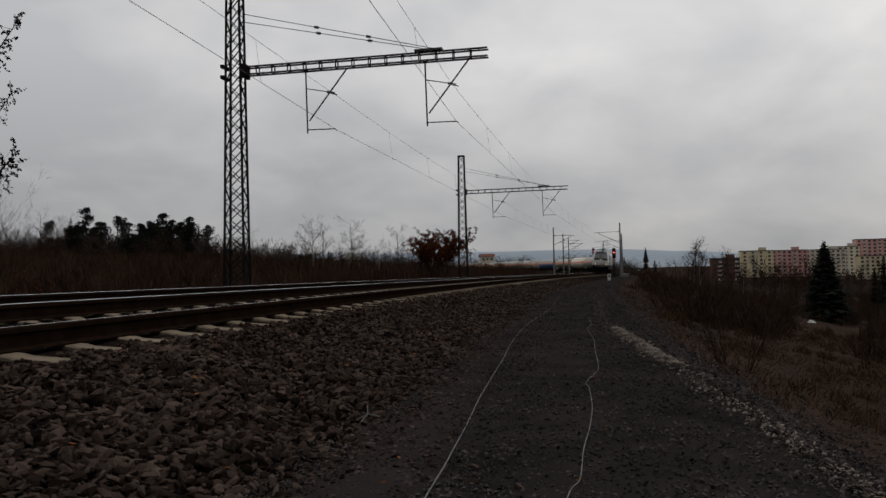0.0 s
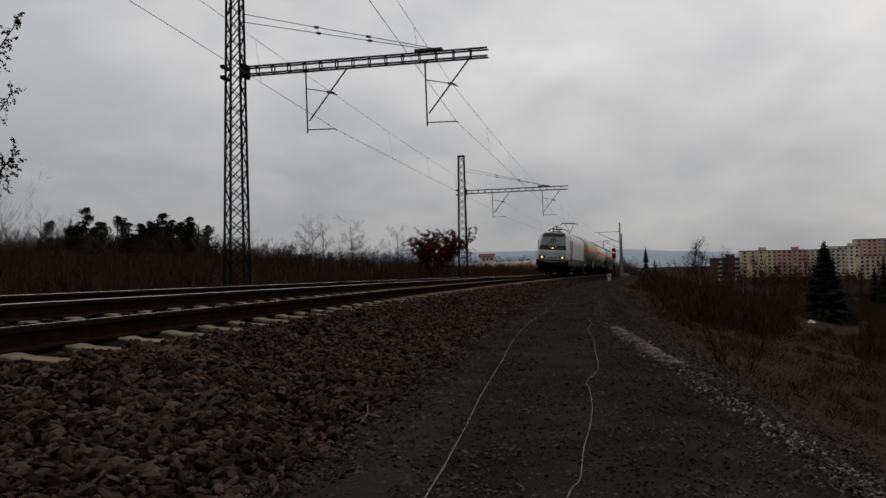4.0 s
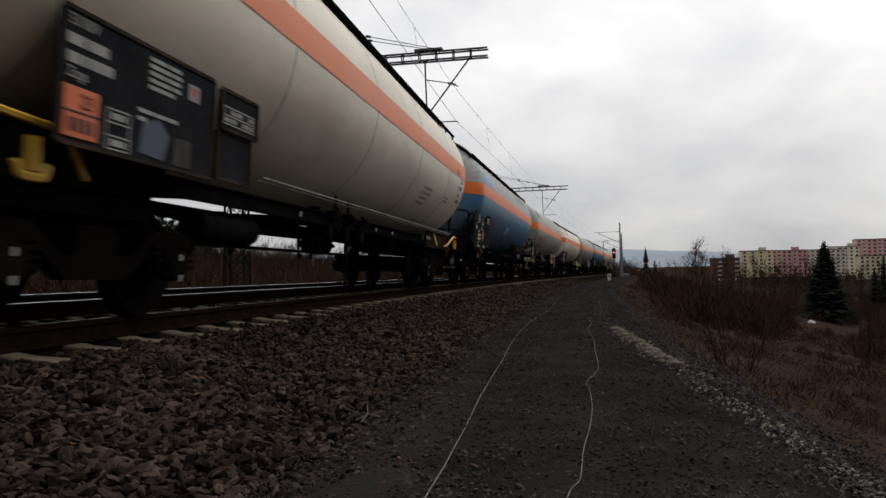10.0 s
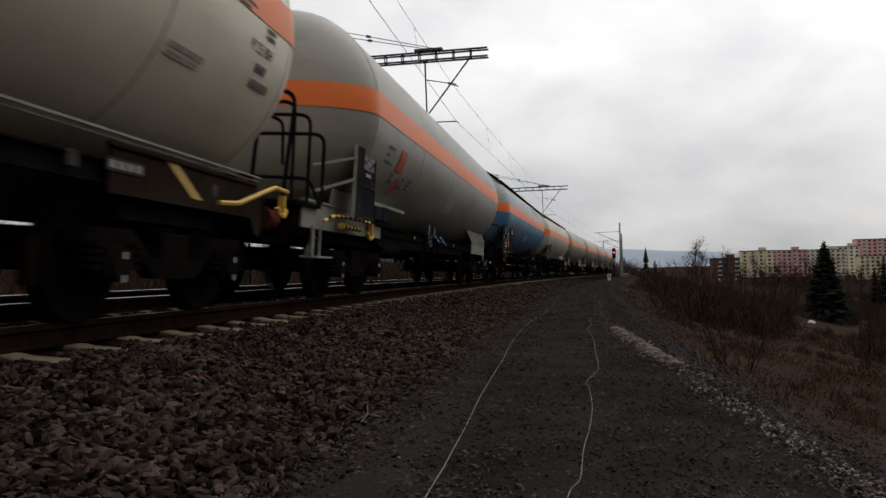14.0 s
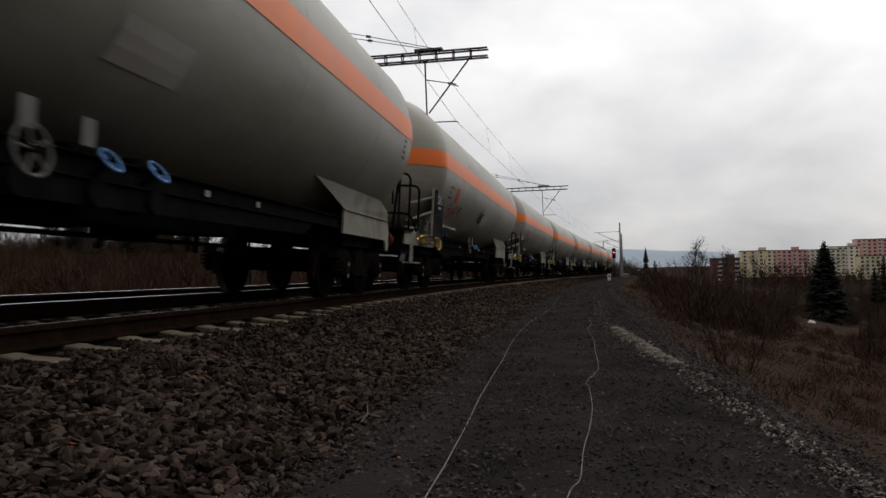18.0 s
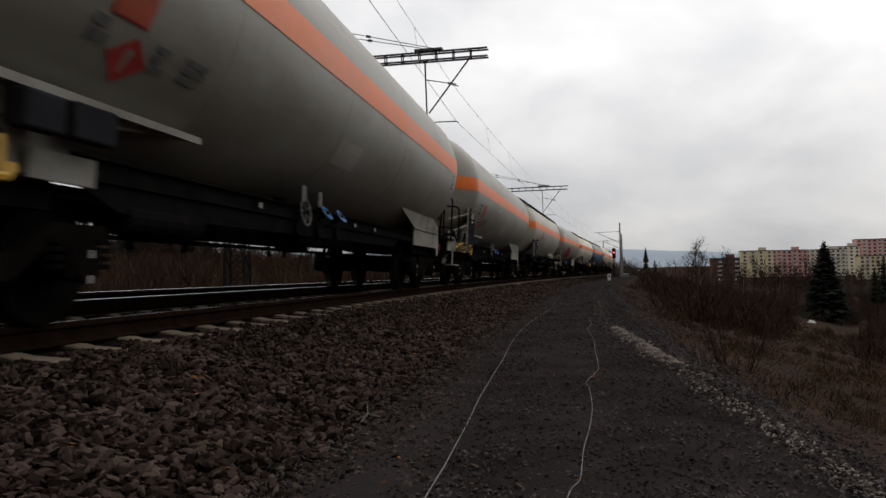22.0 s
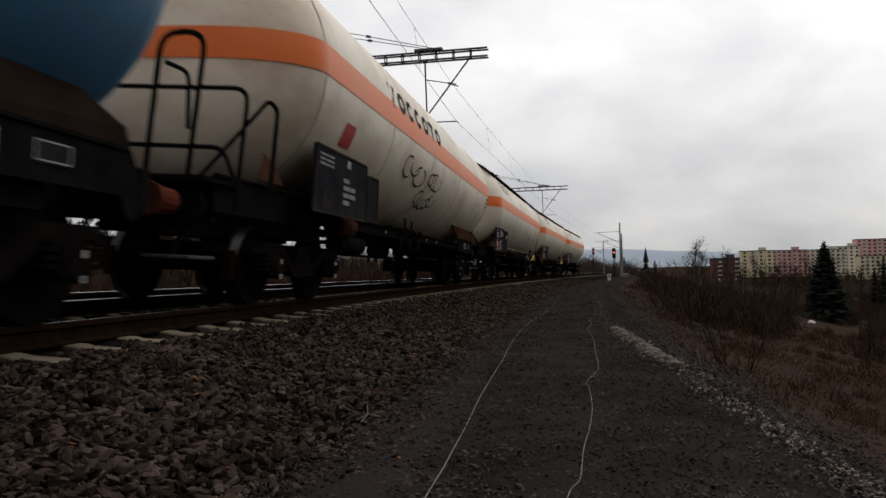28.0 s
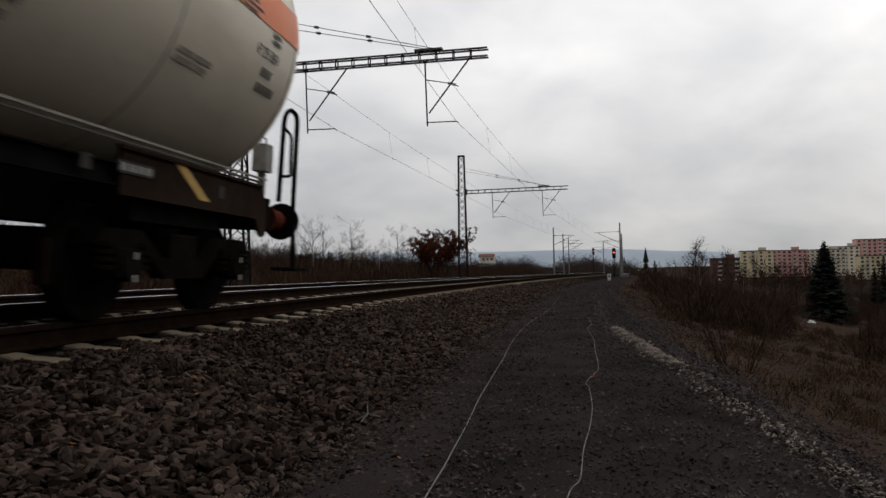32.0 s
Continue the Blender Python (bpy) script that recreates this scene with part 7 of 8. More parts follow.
def conifer(h, seed, name="spruce", width=0.24, whorls=34, clear=0.05, density=9):
    """A spruce or pine: a trunk with whorls of drooping, needled boughs."""
    r = random.Random(seed)
    w = empty(name)
    trunk, crown = Heap(), Heap()
    trunk.stick(Vector((0, 0, -0.3)), Vector((0, 0, h * 0.98)), h * 0.016, 0.01, 7)
    for i in range(whorls):
        k = clear + (1 - clear) * i / whorls
        z = h * k
        reach = h * width * (1 - k) ** 0.8 * r.uniform(0.75, 1.15) + 0.08
        for j in range(density):
            a = r.uniform(0, math.tau)
            out = Vector((math.cos(a), math.sin(a), 0))
            L = reach * r.uniform(0.6, 1.1)
            p = Vector((0, 0, z + r.uniform(-0.3, 0.3) * h / 9))
            q = p + out * L + Vector((0, 0, L * (0.25 - 0.55 * (1 - k))))
            crown.stick(p, q, 0.018, 0.004)
            side = Vector((-out.y, out.x, 0))
            m = max(3, int(L / 0.16))
            for s in range(m):
                t = (s + 0.6) / m
                c = p.lerp(q, t)
                for sg in (-1, 1):
                    d = (out * 0.6 + side * sg * 0.8 + Vector((0, 0, -0.35 + r.uniform(-0.2, 0.2)))).normalized()
                    crown.leaf(c, d, Vector((r.uniform(-0.4, 0.4), r.uniform(-0.4, 0.4), 1)), L * 0.34 * (1.15 - t) + 0.1)
    part_of("trunk", trunk.mesh("trunk"), "bark", w)
    part_of("crown", crown.mesh("crown"), "needle", w)
    return w


def put(master, x, y, z=None, scale=1.0, rz=0.0, first=False):
    z = ground_z(x, y) if z is None else z
    m = pose(x, y, z - 0.05, 0, 0, rz)
    if first:
        master.matrix_basis = m
        return master
    c = copy_thing(master, m)
    c.scale = (scale,) * 3
    return c


def cheap_tree(r, h, crown=0.34, twigs=190, trunk=0.012):
    """A far bare tree: a trunk, a few limbs and a haze of twigs."""
    hp = Heap()
    hp.stick(Vector((0, 0, -0.3)), Vector((0, 0, h * 0.85)), h * trunk, h * 0.003, 4)
    ends = []
    for _ in range(14):
        a, z = r.uniform(0, math.tau), h * r.uniform(0.18, 0.8)
        L = h * crown * r.uniform(0.5, 1.0)
        p = Vector((0, 0, z))
        q = p + Vector((math.cos(a) * L * 0.75, math.sin(a) * L * 0.75, L * r.uniform(0.5, 1.0)))
        hp.stick(p, q, h * 0.004, h * 0.0016)
        ends.append((p, q))
    for _ in range(twigs):
        p, q = r.choice(ends)
        c = p.lerp(q, r.uniform(0.25, 1.0))
        hp.stick(c, c + (rand_dir(r) + Vector((0, 0, 0.45))).normalized() * h * r.uniform(0.05, 0.15), 0.016, 0.005)
    return np.array([tuple(v) for v in hp.v]), hp.f


def cheap_bush(r, h, twigs=260):
    hp = Heap()
    for _ in range(twigs):
        a = r.uniform(0, math.tau)
        b = Vector((math.cos(a), math.sin(a), 0)) * h * r.uniform(0, 0.45) + Vector((0, 0, h * r.uniform(-0.05, 0.45)))
        d = (rand_dir(r) * 0.7 + Vector((0, 0, 0.9))).normalized()
        hp.stick(b, b + d * h * r.uniform(0.2, 0.55), 0.014, 0.004)
    return np.array([tuple(v) for v in hp.v]), hp.f


def cheap_brush(r, h, leaves=250, size=1.15):
    """A dense far bush: slim upright twigs with a few withered leaves, open at the rim."""
    hp = Heap()
    for i in range(leaves):
        a, k = r.uniform(0, math.tau), r.random() ** 0.5
        top = h * (1 - 0.55 * k * k) * r.uniform(0.7, 1.1)
        p = Vector((math.cos(a) * k * h * 0.55, math.sin(a) * k * h * 0.55, top * r.random() ** 0.8 - 0.2 * h))
        d = (rand_dir(r) * 0.5 + Vector((math.cos(a) * k * 0.35, math.sin(a) * k * 0.35, 0.9))).normalized()
        if i % 5:
            hp.sliver(p, d, Vector((r.gauss(0, 0.4), -1, r.gauss(0, 0.4))), h * r.uniform(0.16, 0.34) * min(1.0, size), h * r.uniform(0.012, 0.03) * size)
        else:
            hp.leaf(p, rand_dir(r), Vector((r.gauss(0, 0.5), -1, r.gauss(0, 0.5))), h * r.uniform(0.03, 0.07) * size)
    return np.array([tuple(v) for v in hp.v]), hp.f


def pine(h, seed, clumps=34, clear=0.14):
    """A pine with a bare lower trunk and a crown of rounded, needled clumps."""
    r = random.Random(seed)
    w = empty("pine")
    trunk, crown = Heap(), Heap()
    trunk.stick(Vector((0, 0, -0.3)), Vector((0, 0, h * 0.93)), h * 0.018, 0.03, 7)
    for i in range(clumps):
        k = clear + (0.97 - clear) * r.random() ** 0.85
        a, out = r.uniform(0, math.tau), h * 0.34 * (1.04 - k) ** 0.75 * r.random() ** 0.6
        c = Vector((math.cos(a) * out, math.sin(a) * out, h * k))
        trunk.stick(Vector((0, 0, h * k * 0.88)), c, h * 0.006, h * 0.002)
        rad = h * r.uniform(0.05, 0.11) * (1.3 - 0.8 * k)
        for _ in range(100):
            d = rand_dir(r)
            p = c + Vector((d.x * 1.7, d.y * 1.7, d.z * 0.75)) * rad * r.random() ** 0.75
            crown.leaf(p, (d + rand_dir(r) * 0.9 + Vector((0, 0, 0.3))).normalized(), rand_dir(r), h * r.uniform(0.015, 0.04))
    part_of("trunk", trunk.mesh("trunk"), "bark", w)
    part_of("crown", crown.mesh("crown"), "needle", w)
    return w


def leafy_tree():
    """A young tree that still holds withered leaves at the ends of two long limbs."""
    r = random.Random(23)
    w = empty("leafy_tree")
    trunk, wood, fol = Heap(), Heap(), Heap()
    trunk.stick(Vector((0, 0, -0.3)), Vector((-0.1, 0.1, 4.2)), 0.11, 0.07, 8)
    trunk.stick(Vector((-0.1, 0.1, 4.2)), Vector((0.1, 0, 8.4)), 0.07, 0.015, 8)
    for base, end, n in (((0, 0, 5.2), (1.92, -0.3, 7.25), 330), ((0, 0, 2.4), (1.95, -0.3, 4.3), 430), ((0, 0, 3.6), (1.4, 0.3, 5.9), 200), ((0, 0, 6.2), (0.9, 0.1, 8.3), 150)):
        a, b = Vector(base), Vector(end)
        wood.stick(a, b, 0.04, 0.008, 5)
        for _ in range(26):
            c = a.lerp(b, r.uniform(0.55, 1.0))
            d = (rand_dir(r) + (b - a).normalized() * 0.6).normalized()
            e = c + Vector((d.x * 0.5, d.y, d.z)) * r.uniform(0.25, 0.6)
            wood.stick(c, e, 0.007, 0.002)
            for _ in range(n // 26):
                p = c.lerp(e, r.uniform(0.3, 1.05))
                fol.leaf(p, (rand_dir(r) - Vector((0, 0, 0.5))).normalized(), rand_dir(r), r.uniform(0.05, 0.1))
    part_of("trunk", trunk.mesh("trunk"), "bark", w)
    part_of("limbs", wood.mesh("limbs"), "twig", w)
    part_of("foliage", fol.mesh("foliage"), "leaf_grey", w)
    return w


def mass(name, shapes, places, mat, label):
    """Many far plants as one object."""
    vs, fs, k = [], [], 0
    for i, (x, y, z, sc, a) in enumerate(places):
        v, f = shapes[i % len(shapes)]
        c, s = math.cos(a) * sc, math.sin(a) * sc
        vs.append(np.stack([v[:, 0] * c - v[:, 1] * s + x, v[:, 0] * s + v[:, 1] * c + y, v[:, 2] * sc + z], 1))
        fs.append(np.array(f) + k)
        k += len(v)
    V, F = np.concatenate(vs), np.concatenate(fs)
    me = bpy.data.meshes.new(name)
    me.vertices.add(len(V))
    me.vertices.foreach_set("co", V.ravel())
    me.loops.add(F.size)
    me.loops.foreach_set("vertex_index", F.ravel().astype(np.int32))
    me.polygons.add(len(F))
    me.polygons.foreach_set("loop_start", np.arange(0, F.size, 4, dtype=np.int32))
    me.update(calc_edges=True)
    me.validate()
    tagged(part_of(name, me, mat), label, "woods", kind="stuff")


def woods(r):
    """The brown winter woods that close the view on both sides."""
    trees = [cheap_tree(r, 9) for _ in range(5)]
    brush = [cheap_brush(r, 3) for _ in range(5)]
    coarse = [cheap_brush(r, 3, 190, 1.7) for _ in range(5)]
    bushes = [cheap_bush(r, 3) for _ in range(4)]
    fine = [cheap_brush(r, 3, 520, 0.42) for _ in range(5)]
    haze = [cheap_tree(r, 9, 0.38, 300, 0.008) for _ in range(4)]
    pl = []
    for _ in range(220):
        y = r.uniform(60, 230)
        q = r.uniform(0.12, 0.82)
        x = xc(min(y, 140)) - 10 - y * q
        pl.append((x, y, ground_z(x, y), r.uniform(0.3, 0.55), r.uniform(0, 6.28)))
    for _ in range(90):
        y = r.uniform(210, 360)
        x = r.uniform(-95, -4) - (y - 200) * 0.3
        pl.append((x, y, ground_z(x, y), r.uniform(0.5, 0.8), r.uniform(0, 6.28)))
    mass("woods_west", trees, pl, "twig", "bare brown deciduous wood beyond the line")
    pl = []
    for _ in range(240):
        y = 14 + 150 * r.random() ** 1.2
        x = xc(min(y, 150)) - 13 - (6 + y * 0.6) * r.random()
        pl.append((x, y, ground_z(x, y), r.uniform(0.35, 0.6) + min(0.5, y * 0.004), r.uniform(0, 6.28)))
    mass("scrub_west", bushes, pl, "twig", "dense brown leafless scrub beyond the line")
    pl = []
    for _ in range(1000):
        y = 12 + 190 * r.random() ** 1.15
        x = xc(min(y, 150)) - 14.5 - (5 + y * 0.68) * r.random()
        pl.append((x, y, ground_z(x, y), r.uniform(0.55, 0.95) + min(0.5, y * 0.003), r.uniform(0, 6.28)))
    mass("brush_west", brush, pl, "brush", "thick dark brown undergrowth beyond the line")
    pl = []
    for _ in range(420):
        y = r.uniform(150, 260)
        q = r.uniform(0.03, 0.86)
        x = -q * y - 4
        pl.append((x, y, ground_z(x, y) - 0.5, r.uniform(1.3, 1.9) * (1.0 + 0.65 * max(0, min(1, (q - 0.08) / 0.1)) + 0.3 * max(0, min(1, (q - 0.36) / 0.12))), r.uniform(0, 6.28)))
    for _ in range(110):
        y = r.uniform(140, 300)
        x = xc(min(y, 330)) - r.uniform(12, 30)
        pl.append((x, y, ground_z(x, y) - 0.3, r.uniform(0.8, 1.3), r.uniform(0, 6.28)))
    for _ in range(60):
        y = r.uniform(180, 235)
        x = r.uniform(-0.16, -0.066) * y
        pl.append((x, y, ground_z(x, y) - 0.3, r.uniform(1.2, 2.0), r.uniform(0, 6.28)))
    mass("far_brush_west", fine, pl, "brush", "dark brown undergrowth under the far woods")
    pl = []
    for _ in range(130):
        q = r.uniform(0.36, 0.86)
        y = r.uniform(150, 200)
        pl.append((-q * y, y, ground_z(-q * y, y), r.uniform(0.75, 1.05) * (0.8 + 0.5 * min(0.35, q - 0.36)), r.uniform(0, 6.28)))
    mass("wood_edge_west", haze, pl, "twig_grey", "grey haze of bare treetops along the skyline")
    # woods that close the valley behind the curve
    pl = []
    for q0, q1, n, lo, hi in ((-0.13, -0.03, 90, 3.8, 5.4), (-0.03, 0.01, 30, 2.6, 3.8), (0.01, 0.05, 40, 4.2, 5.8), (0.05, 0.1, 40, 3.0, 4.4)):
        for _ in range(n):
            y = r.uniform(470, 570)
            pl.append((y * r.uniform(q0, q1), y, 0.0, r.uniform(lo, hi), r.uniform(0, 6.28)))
    mass("valley_wood", fine, pl, "brush_hazed", "brown bare woods closing the valley behind the curve, painted paler as haze")
    pl = []
    for _ in range(1000):
        y = 24 + 170 * r.random() ** 1.1
        x = xc(min(y, 150)) + 7.6 + (3 + y * 0.62) * r.random()
        if abs(x / y - 0.33) < 0.05 and y < 88:
            continue
        pl.append((x, y, ground_z(x, y) - 0.2, r.uniform(0.25, 0.55) * (1 + 0.004 * y), r.uniform(0, 6.28)))
    low = []
    for _ in range(520):
        y = 6 + 50 * r.random() ** 1.2
        x = xc(y) + 6.6 + (0.8 + y * 0.5) * r.random() ** 0.8
        low.append((x, y, ground_z(x, y) - 0.03, r.uniform(0.04, 0.10) * (0.8 + 0.03 * y), r.uniform(0, 6.28)))
    mass("low_scrub", coarse, low, "straw", "low russet brush and dead stalks on the bank")
    mass("brush_east", brush, pl, "brush_red", "russet undergrowth covering the bank")
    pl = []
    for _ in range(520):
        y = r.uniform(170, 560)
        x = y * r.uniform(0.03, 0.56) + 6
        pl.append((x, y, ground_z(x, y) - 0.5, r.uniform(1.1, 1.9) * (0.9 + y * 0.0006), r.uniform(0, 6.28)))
    mass("far_brush_east", fine, pl, "brush_hazed", "dark winter trees and bushes before the town, haze paling their colour")
    pl = []
    for _ in range(260):
        y = r.uniform(105, 420)
        x = xc(min(y, 200)) + 9 + r.uniform(2, y * 0.55)
        pl.append((x, y, ground_z(x, y), r.uniform(0.6, 1.0), r.uniform(0, 6.28)))
    mass("woods_east", trees, pl, "twig", "bare brown trees on the low ground")
    pl = []
    for _ in range(160):
        y = 40 + 150 * r.random()
        x = xc(min(y, 150)) + 9 + (4 + y * 0.5) * r.random()
        if abs(x / y - 0.33) < 0.045 and y < 93:
            continue
        pl.append((x, y, ground_z(x, y), r.uniform(0.4, 0.85), r.uniform(0, 6.28)))
    mass("scrub_east", bushes, pl, "twig", "dense brown leafless scrub down the bank")


def build_plants():
    r = random.Random(3)
    # the dark spruce on the lower ground
    sp = conifer(9.6, 2, "spruce", 0.36, 90, 0.03, 12)
    put(sp, 31.5, 95.0, -6.1, first=True)
    tagged(sp, "dark green dense spruce standing alone in scrub", "tree")
    # the copper-leaved bush by the second mast
    cb = shrub(4.3, 11, "leafy_bush", 30, 17000, "leaf", 0.15, 3, 0.38)
    put(cb, -11.8, 75.0, 0.0, first=True)
    tagged(cb, "broad bush still holding coppery dead leaves", "bush")
    # the near tree at the edge of view, with a few leaves left
    nt = leafy_tree()
    nt.matrix_basis = pose(-14.15, 15.8, -0.95)
    tagged(nt, "young tree with withered grey leaves beside the line", "tree")
    # kinds of plants for the scrub and woods
    kinds = [shrub(2.2, 31, stems=12, depth=2), shrub(2.8, 32, stems=13, depth=2), shrub(2.0, 33, stems=10, leaves=260, leaf="leaf", leaf_size=0.11), shrub(3.4, 34, stems=14, depth=2)]
    tall = [bare_tree(9, 41), bare_tree(11, 42), bare_tree(8, 43, depth=4, spread=0.7)]
    birch = [bare_tree(9.5, 51, "birch", "birch", 4, 0.4, 0.35), bare_tree(8.5, 52, "birch", "birch", 4, 0.4, 0.3)]
    pines = [pine(10, 61), conifer(9, 62, "spruce", 0.27, 26, 0.06, 11), pine(9, 63, 28, 0.1)]
    names = {id(k): t for ks, t in ((kinds, ("leafless brown shrub in winter scrub", "shrub", "scrub along the line")), (tall, ("bare deciduous tree with fine brown twigs", "tree", "bare trees")), (birch, ("slender bare birch with a white trunk", "tree", "birches")), (pines, ("dark evergreen conifer on the wooded skyline", "tree", "conifers"))) for k in ks}
    used = set()

    def plant(k, x, y, sc=1.0, z=None):
        first = id(k) not in used
        used.add(id(k))
        rz = r.uniform(0, 360)
        ob = put(k, x, y, z, sc, rz, first)
        tagged(ob, *names[id(k)])

    # far side: scrub close behind the far track, then woods
    for _ in range(80):
        y = 8 + 130 * r.random() ** 1.2
        x = xc(y) - 11.5 - (5 + y * 0.28) * r.random() ** 0.8
        plant(r.choice(kinds), x, y, r.uniform(0.35, 0.6) + min(0.5, y * 0.005))
    for _ in range(75):
        y = r.uniform(90, 240)
        x = -y * r.uniform(0.10, 0.78) - 6
        plant(r.choice(tall), x, y, r.uniform(0.3, 0.55))
    for _ in range(44):
        y = r.uniform(150, 190)
        x = -y * r.uniform(0.485, 0.70)
        plant(pines[r.choice((0, 1, 2, 2))], x, y, r.uniform(0.8, 1.15))
    for q, k, sc in ((0.675, 0, 1.0), (0.625, 2, 1.0), (0.645, 2, 0.85), (0.555, 0, 0.95), (0.54, 2, 0.95), (0.515, 0, 0.9), (0.73, 2, 0.85)):
        plant(pines[k], -160 * q, 160.0, sc * 1.3)
    for _ in range(30):
        y = r.uniform(150, 230)
        plant(pines[r.choice((1, 2))], -y * r.uniform(0.28, 0.75), y, r.uniform(0.45, 0.7))
    for x, y, k in ((-36.6, 110, 0), (-35.4, 111, 1), (-33.0, 112, 0), (-31.0, 110, 1), (-29.6, 111, 0), (-28.4, 110, 1), (-27.2, 114, 1)):
        plant(birch[k], x, y, r.uniform(0.6, 0.8))
    for q, h in ((0.745, 1.12), (0.735, 1.0), (0.72, 1.15), (0.705, 1.05), (0.565, 1.2), (0.552, 1.05), (0.49, 1.1), (0.475, 0.95), (0.445, 0.9), (0.425, 0.85)):
        plant(r.choice(tall), -150 * q, 150.0, h * 0.95)
    for _ in range(26):
        y = r.uniform(200, 330)
        plant(r.choice(tall), r.uniform(-60, 2) - (y - 200) * 0.25, y, r.uniform(0.6, 0.95))
    # right: scrub down the bank, trees on the low ground
    for _ in range(70):
        y = 34 + 110 * r.random() ** 1.1
        x = xc(y) + 8.5 + (6 + y * 0.36) * r.random() ** 0.9
        if abs(x / y - 0.33) < 0.05 and y < 93:
            continue
        plant(r.choice(kinds), x, y, r.uniform(0.55, 1.0) * (0.55 if y < 45 else 0.85))
    for _ in range(45):
        y = r.uniform(110, 300)
        x = xc(min(y, 200)) + 12 + r.uniform(2, y * 0.5)
        plant(r.choice(tall), x, y, r.uniform(0.32, 0.55))
    for x, y, k, s in ((56, 140, 1, 1.0), (60, 145, 1, 0.9), (53, 136, 1, 0.8), (24, 210, 1, 0.8), (27, 215, 1, 0.7), (20, 230, 1, 0.7), (64, 150, 1, 1.1)):
        plant(pines[k], x, y, s)
    for x, y in ((21.6, 120), (35, 150), (29, 160)):
        plant(birch[1], x, y, 0.85)
    woods(r)
    edge = shrub(5.2, 81, "bare_shrub", 14, depth=3, lean=0.35)
    put(edge, -22.6, 26.5, first=True)
    tagged(edge, "tall leafless bush with pale twigs beside the line", "shrub")
    small = shrub(1.05, 71, "bare_shrub", 16, depth=2, lean=0.35)
    put(small, 2.0, 9.0, first=True)
    tagged(small, "small leafless bush on the bank beside the path", "shrub")
    # dead grass
    hp = Heap()
    for _ in range(9000):
        y = 3 + 62 * r.random() ** 1.3
        x = xc(y) + 5.9 + (1.2 + y * 0.42) * r.random()
        if noise.noise(Vector((x * 0.35, y * 0.35, 9))) < -0.05:
            continue
        z = ground_z(x, y)
        for _ in range(4):
            b = Vector((x + r.gauss(0, 0.05), y + r.gauss(0, 0.05), z - 0.02))
            hgt = r.uniform(0.04, 0.17)
            t = b + Vector((r.gauss(0, 0.12), r.gauss(0, 0.12), hgt))
            wd = Vector((r.uniform(-1, 1), r.uniform(-1, 1), 0)).normalized() * (0.004 + 0.0003 * y)
            k = len(hp.v)
            hp.v += [b - wd, b + wd, t]
            hp.f.append((k, k + 1, k + 2))
    for _ in range(2600):
        y = 6 + 70 * r.random()
        x = xc(y) - 8.4 - r.uniform(0, 6)
        z = ground_z(x, y)
        for _ in range(3):
            b = Vector((x + r.gauss(0, 0.06), y + r.gauss(0, 0.06), z - 0.02))
            t = b + Vector((r.gauss(0, 0.12), r.gauss(0, 0.12), r.uniform(0.3, 0.9)))
            wd = Vector((r.uniform(-1, 1), r.uniform(-1, 1), 0)).normalized() * 0.012
            k = len(hp.v)
            hp.v += [b - wd, b + wd, t]
            hp.f.append((k, k + 1, k + 2))
    tagged(part_of("dead_grass", hp.mesh("dead_grass"), "straw"), "tufts of dead straw-coloured grass on the banks", "grass", kind="stuff")


# ---- buildings in the distance ----
M.update({
    "wall_cream": material("render_cream", (0.72, 0.66, 0.53), (0.78, 0.72, 0.59), 0.05, 0.9),
    "wall_yellow": material("render_yellow", (0.74, 0.64, 0.42), (0.80, 0.70, 0.47), 0.05, 0.9),
    "wall_pink": material("render_pink", (0.68, 0.38, 0.345), (0.75, 0.44, 0.40), 0.05, 0.9),
    "wall_brown": material("brick_brown", (0.13, 0.07, 0.055), (0.17, 0.09, 0.07), 0.05, 0.9),
    "roof_dark": material("roof_felt", (0.04, 0.04, 0.045), (0.06, 0.06, 0.065), 0.1, 0.9),
    "pane": material("window_pane", (0.05, 0.06, 0.07), (0.08, 0.09, 0.10), 0.2, 0.15),
})


def panel_block(x, y, z, length, depth, storeys, mat, label, turn_z=0.0, cols=None, storey=2.8):
    """A panel block of flats with its rows of windows; the long side faces the line."""
    w = empty("apartment_block", pose(x, y, z, 0, 0, turn_z))
    h = storeys * storey
    part("wall", boxes(((0, 0, h / 2), (length, depth, h))), mat, w)
    part("roof", boxes(((0, 0, h + 0.25), (length + 0.4, depth + 0.4, 0.5))), "roof_dark", w)
    part("stair_head", boxes(((length * 0.2, 0, h + 1.6), (5, 4, 2.4))), mat, w)
    cols = cols or int(length / 3.4)
    pm = bpy.data.meshes.new("window")
    bm = boxes(((0, 0, 0), (1.7, 0.12, 1.45)))
    bm.to_mesh(pm)
    bm.free()
    bmesh_b = bpy.data.meshes.new("balcony")
    bm = boxes(((0, -0.45, -0.6), (2.6, 0.9, 1.0)))
    bm.to_mesh(bmesh_b)
    bm.free()
    for i in range(storeys):
        for j in range(cols):
            px = -length / 2 + length * (j + 0.5) / cols
            ob = part_of("window", pm, "pane", w)
            ob.matrix_basis = pose(px, -depth / 2 - 0.04, i * storey + 1.6)
            if j % 3 == 1:
                ob = part_of("balcony", bmesh_b, "patch", w)
                ob.matrix_basis = pose(px, -depth / 2, i * storey + 1.4)
    tagged(w, label, "apartment block", "blocks of flats in the distance")


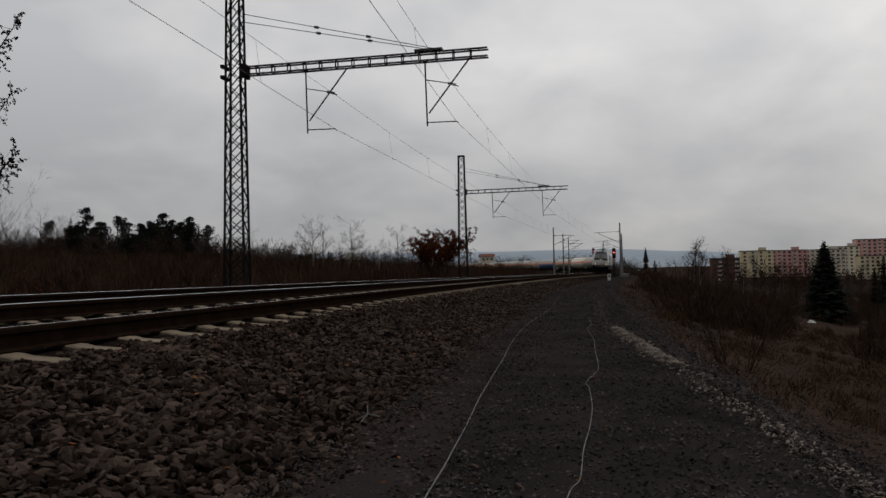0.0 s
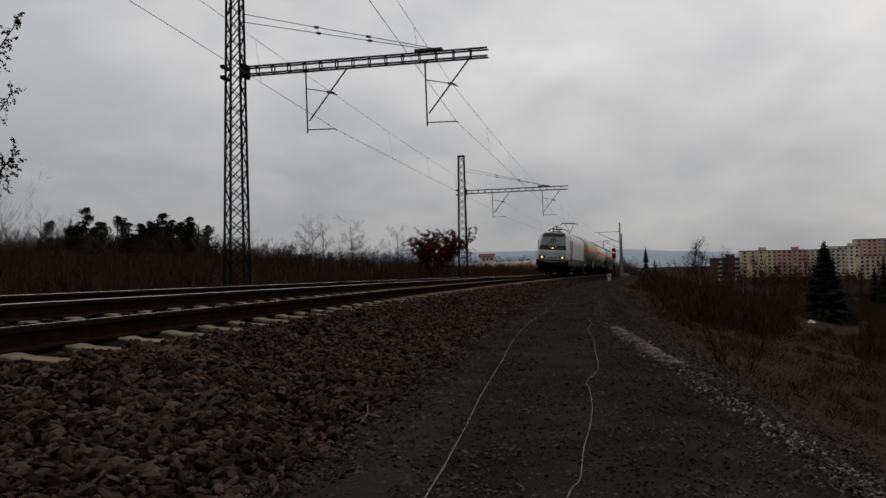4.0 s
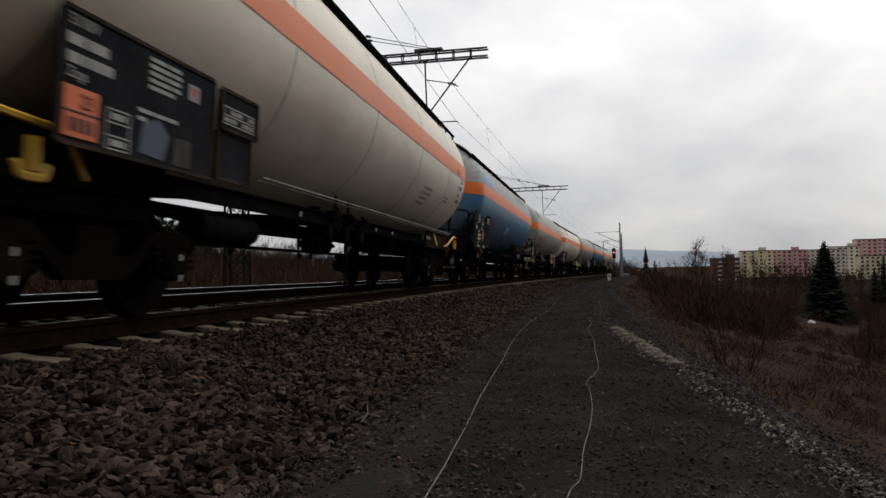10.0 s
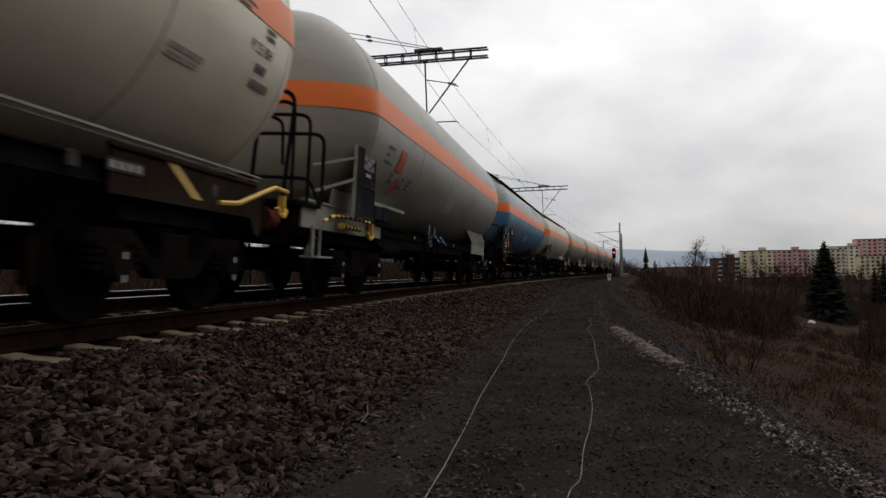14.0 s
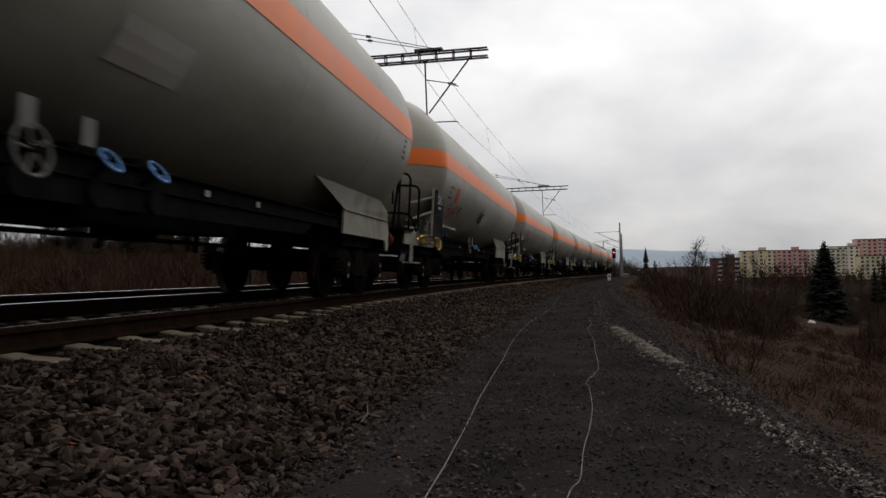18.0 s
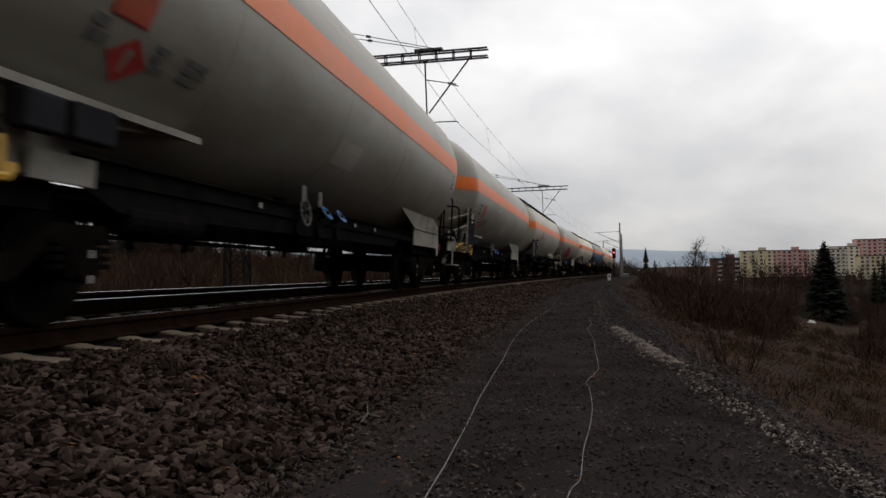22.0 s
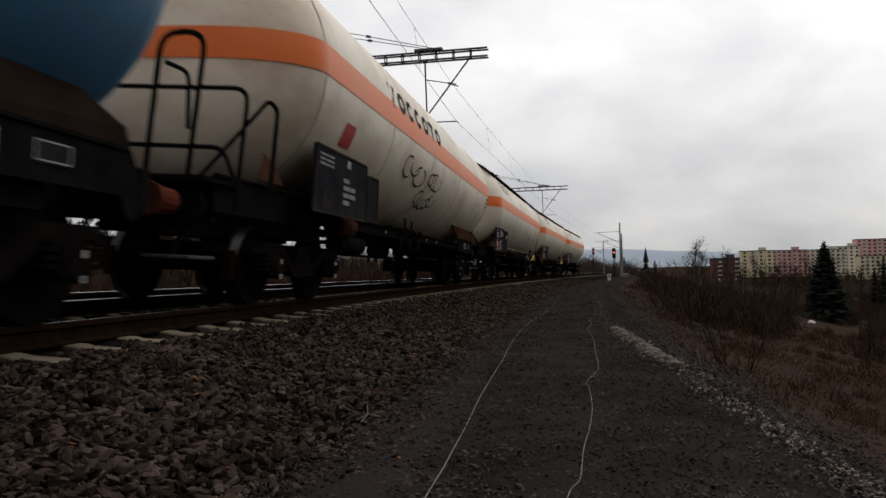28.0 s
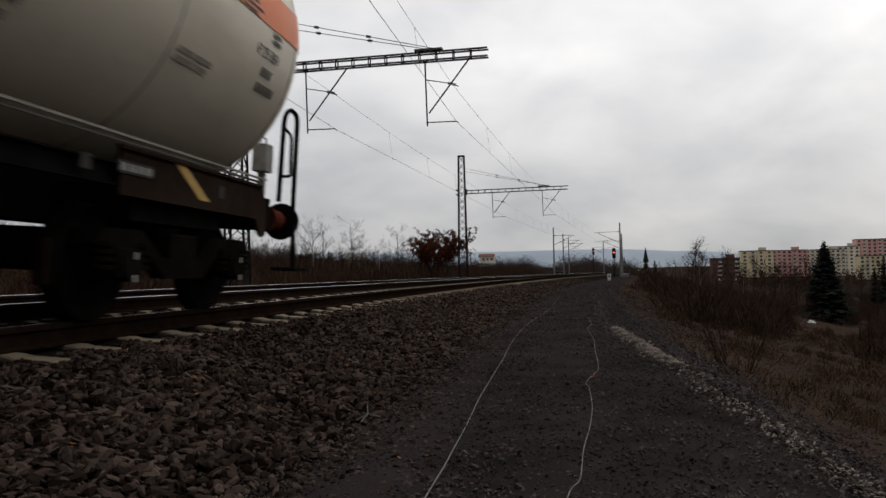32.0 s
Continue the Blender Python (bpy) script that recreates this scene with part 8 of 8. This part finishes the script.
def build_town():
    panel_block(150.0, 600.0, -5, 23, 12, 7, "wall_yellow", "pale yellow panel block of flats with a blank gable", -6, 4)
    panel_block(174.0, 603.0, -5, 25, 12, 7, "wall_pink", "pink panel block of flats with rows of windows", -6)
    panel_block(201.0, 608.0, -5, 28, 12, 7, "wall_cream", "cream panel block of flats beside the pink one", -6)
    panel_block(229.0, 640.0, -5, 16, 12, 8, "wall_cream", "tall cream panel block of flats with a grid of windows", -6)
    panel_block(256.0, 645.0, -5, 37, 12, 10, "wall_pink", "tall pink panel block of flats with a grid of windows", -6)
    panel_block(234.0, 585.0, -8, 34, 12, 6, "wall_yellow", "yellow panel block of flats in front of taller ones", -6)
    panel_block(107.0, 505.0, -6, 17, 12, 5, "wall_brown", "low brown block of flats behind bare trees", -5)
    # church with its pointed spire
    w = empty("church_tower", pose(103.0, 900.0, -6))
    part("tower", boxes(((0, 0, 8), (5, 5, 22))), "wall_cream", w)
    bm = bmesh.new()
    bmesh.ops.create_cone(bm, cap_ends=True, segments=8, radius1=3.4, radius2=0.08, depth=17, matrix=Matrix.Translation((0, 0, 27)))
    part("spire", bm, "roof_dark", w)
    part("nave", boxes(((-12, 3, 4), (18, 10, 12))), "wall_cream", w)
    tagged(w, "distant church tower with a dark pointed spire", "church")
    for x, y, z, sc, lab in ((-105.0, 182.0, 6.2, 0.8, "small house with a pale roof among the woods"), (-52.0, 190.0, 3.5, 0.6, "small pale house behind bare trees"), (-22.0, 240.0, 4.5, 0.5, "low orange-roofed house behind the bushes")):
        w = empty("house", pose(x, y, z, 0, 0, 12))
        part("wall", boxes(((0, 0, 1.5 * sc), (9 * sc, 7 * sc, 4 * sc))), "wall_cream", w)
        bm = prism([(-4 * sc, 3.4 * sc), (4 * sc, 3.4 * sc), (0, 5.4 * sc)], "x", -5 * sc, 5 * sc)
        part("roof", bm, "wall_brown" if "pale" not in lab else "pole", w)
        for q in (-2.6, 0, 2.6):
            part("window", boxes(((q * sc, -3.52 * sc, 1.8 * sc), (1.2 * sc, 0.1, 1.3 * sc))), "pane", w)
        tagged(w, lab, "house")
    # the ridge at the end of the valley; its blue is distance haze put into the colour
    M["ridge"] = material("ridge_haze_paint", (0.27, 0.315, 0.36), (0.32, 0.36, 0.41), 0.002, 1.0)
    verts, faces = [], []
    n = 90
    for i in range(n + 1):
        a = radians(-50 + 110 * i / n)
        d = 4300
        h = (136 - 52 * max(0, min(1, (math.degrees(a) - 6) / 9))) + 14 * noise.noise(Vector((i * 0.09, 0.3, 0))) + 8 * noise.noise(Vector((i * 0.4, 2.3, 0)))
        for k, hh in ((0.9, -60), (0.97, h * 0.7), (1.0, h), (1.1, h * 0.9)):
            verts.append((math.sin(a) * d * k, math.cos(a) * d * k, hh))
    for i in range(n):
        for k in range(3):
            faces.append((i * 4 + k, i * 4 + 4 + k, i * 4 + 5 + k, i * 4 + 1 + k))
    tagged(part_of("backdrop", mesh_of("backdrop", verts, faces), "ridge", smooth=True), "wooded ridge closing the valley, blue distance haze painted into its colour", "hills", kind="structure")
    # pale scraps on the low ground
    for x, y in ((12.2, 71.0), (23.5, 75.0), (22.0, 55.0)):
        bm = bmesh.new()
        box(bm, (0, 0, 0), (0.9, 0.5, 0.12), bevel=0.05)
        box(bm, (0.3, 0.1, 0.1), (0.5, 0.4, 0.14), bevel=0.05)
        ob = part("rubble_slab", bm, "patch")
        ob.matrix_basis = pose(x, y, ground_z(x, y) + 0.05, 6, 4, 30 + x)
        tagged(ob, "pale broken slab lying in the scrub", "rubble")
    # a bleached twig on the ballast foot
    bm = bmesh.new()
    c = beside(4.0, 3.42, -0.47)
    tube(bm, [c, c + Vector((0.06, 0.02, 0.03)), c + Vector((0.13, 0.0, 0.02))], 0.004, 5)
    tube(bm, [c + Vector((0.06, 0.02, 0.03)), c + Vector((0.05, 0.05, 0.07))], 0.003, 5)
    tube(bm, [c + Vector((0.06, 0.02, 0.03)), c + Vector((0.04, -0.05, 0.0))], 0.003, 5)
    tagged(part("dry_twig", bm, "cable"), "bleached forked twig lying on the ballast", "twig")


build_town()
build_plants()
build_stones()


def spin(thing, u, radius):
    """Turns the wheelsets for the stretch in which the vehicle is near."""
    for b in thing.children:
        for ws in b.children:
            if not ws.name.startswith("wheelset"):
                continue
            x, z = ws.location.x, ws.location.z
            rows, last, base = [(0.0, pose(x, 0, z))], 0.0, None
            for f in range(1, 960):
                t = f / 30
                s = head(t) + u + b.location.x + x
                if -7 < s < 36:
                    base = s if base is None else base
                    last = math.degrees((base - s) / radius)
                    rows.append((t, pose(x, 0, z, 0, -last, 0)))
            rows.append((32.0, pose(x, 0, z, 0, -last, 0)))
            walk(ws, rows)


def motions():
    """The train runs through; each vehicle follows the curve, and its wheels turn while they pass the camera."""
    times = [i * 0.5 for i in range(65)]
    walk(loco, [(t, run_pose(t, 9.45, 10.44)) for t in times])
    for i, wg in enumerate(WAGONS):
        u = FIRST + WAGON_LEN * (i + 0.5)
        walk(wg, [(t, run_pose(t, u, 13.8)) for t in times])
        spin(wg, u, 0.46)
    spin(loco, 9.45, 0.625)


motions()
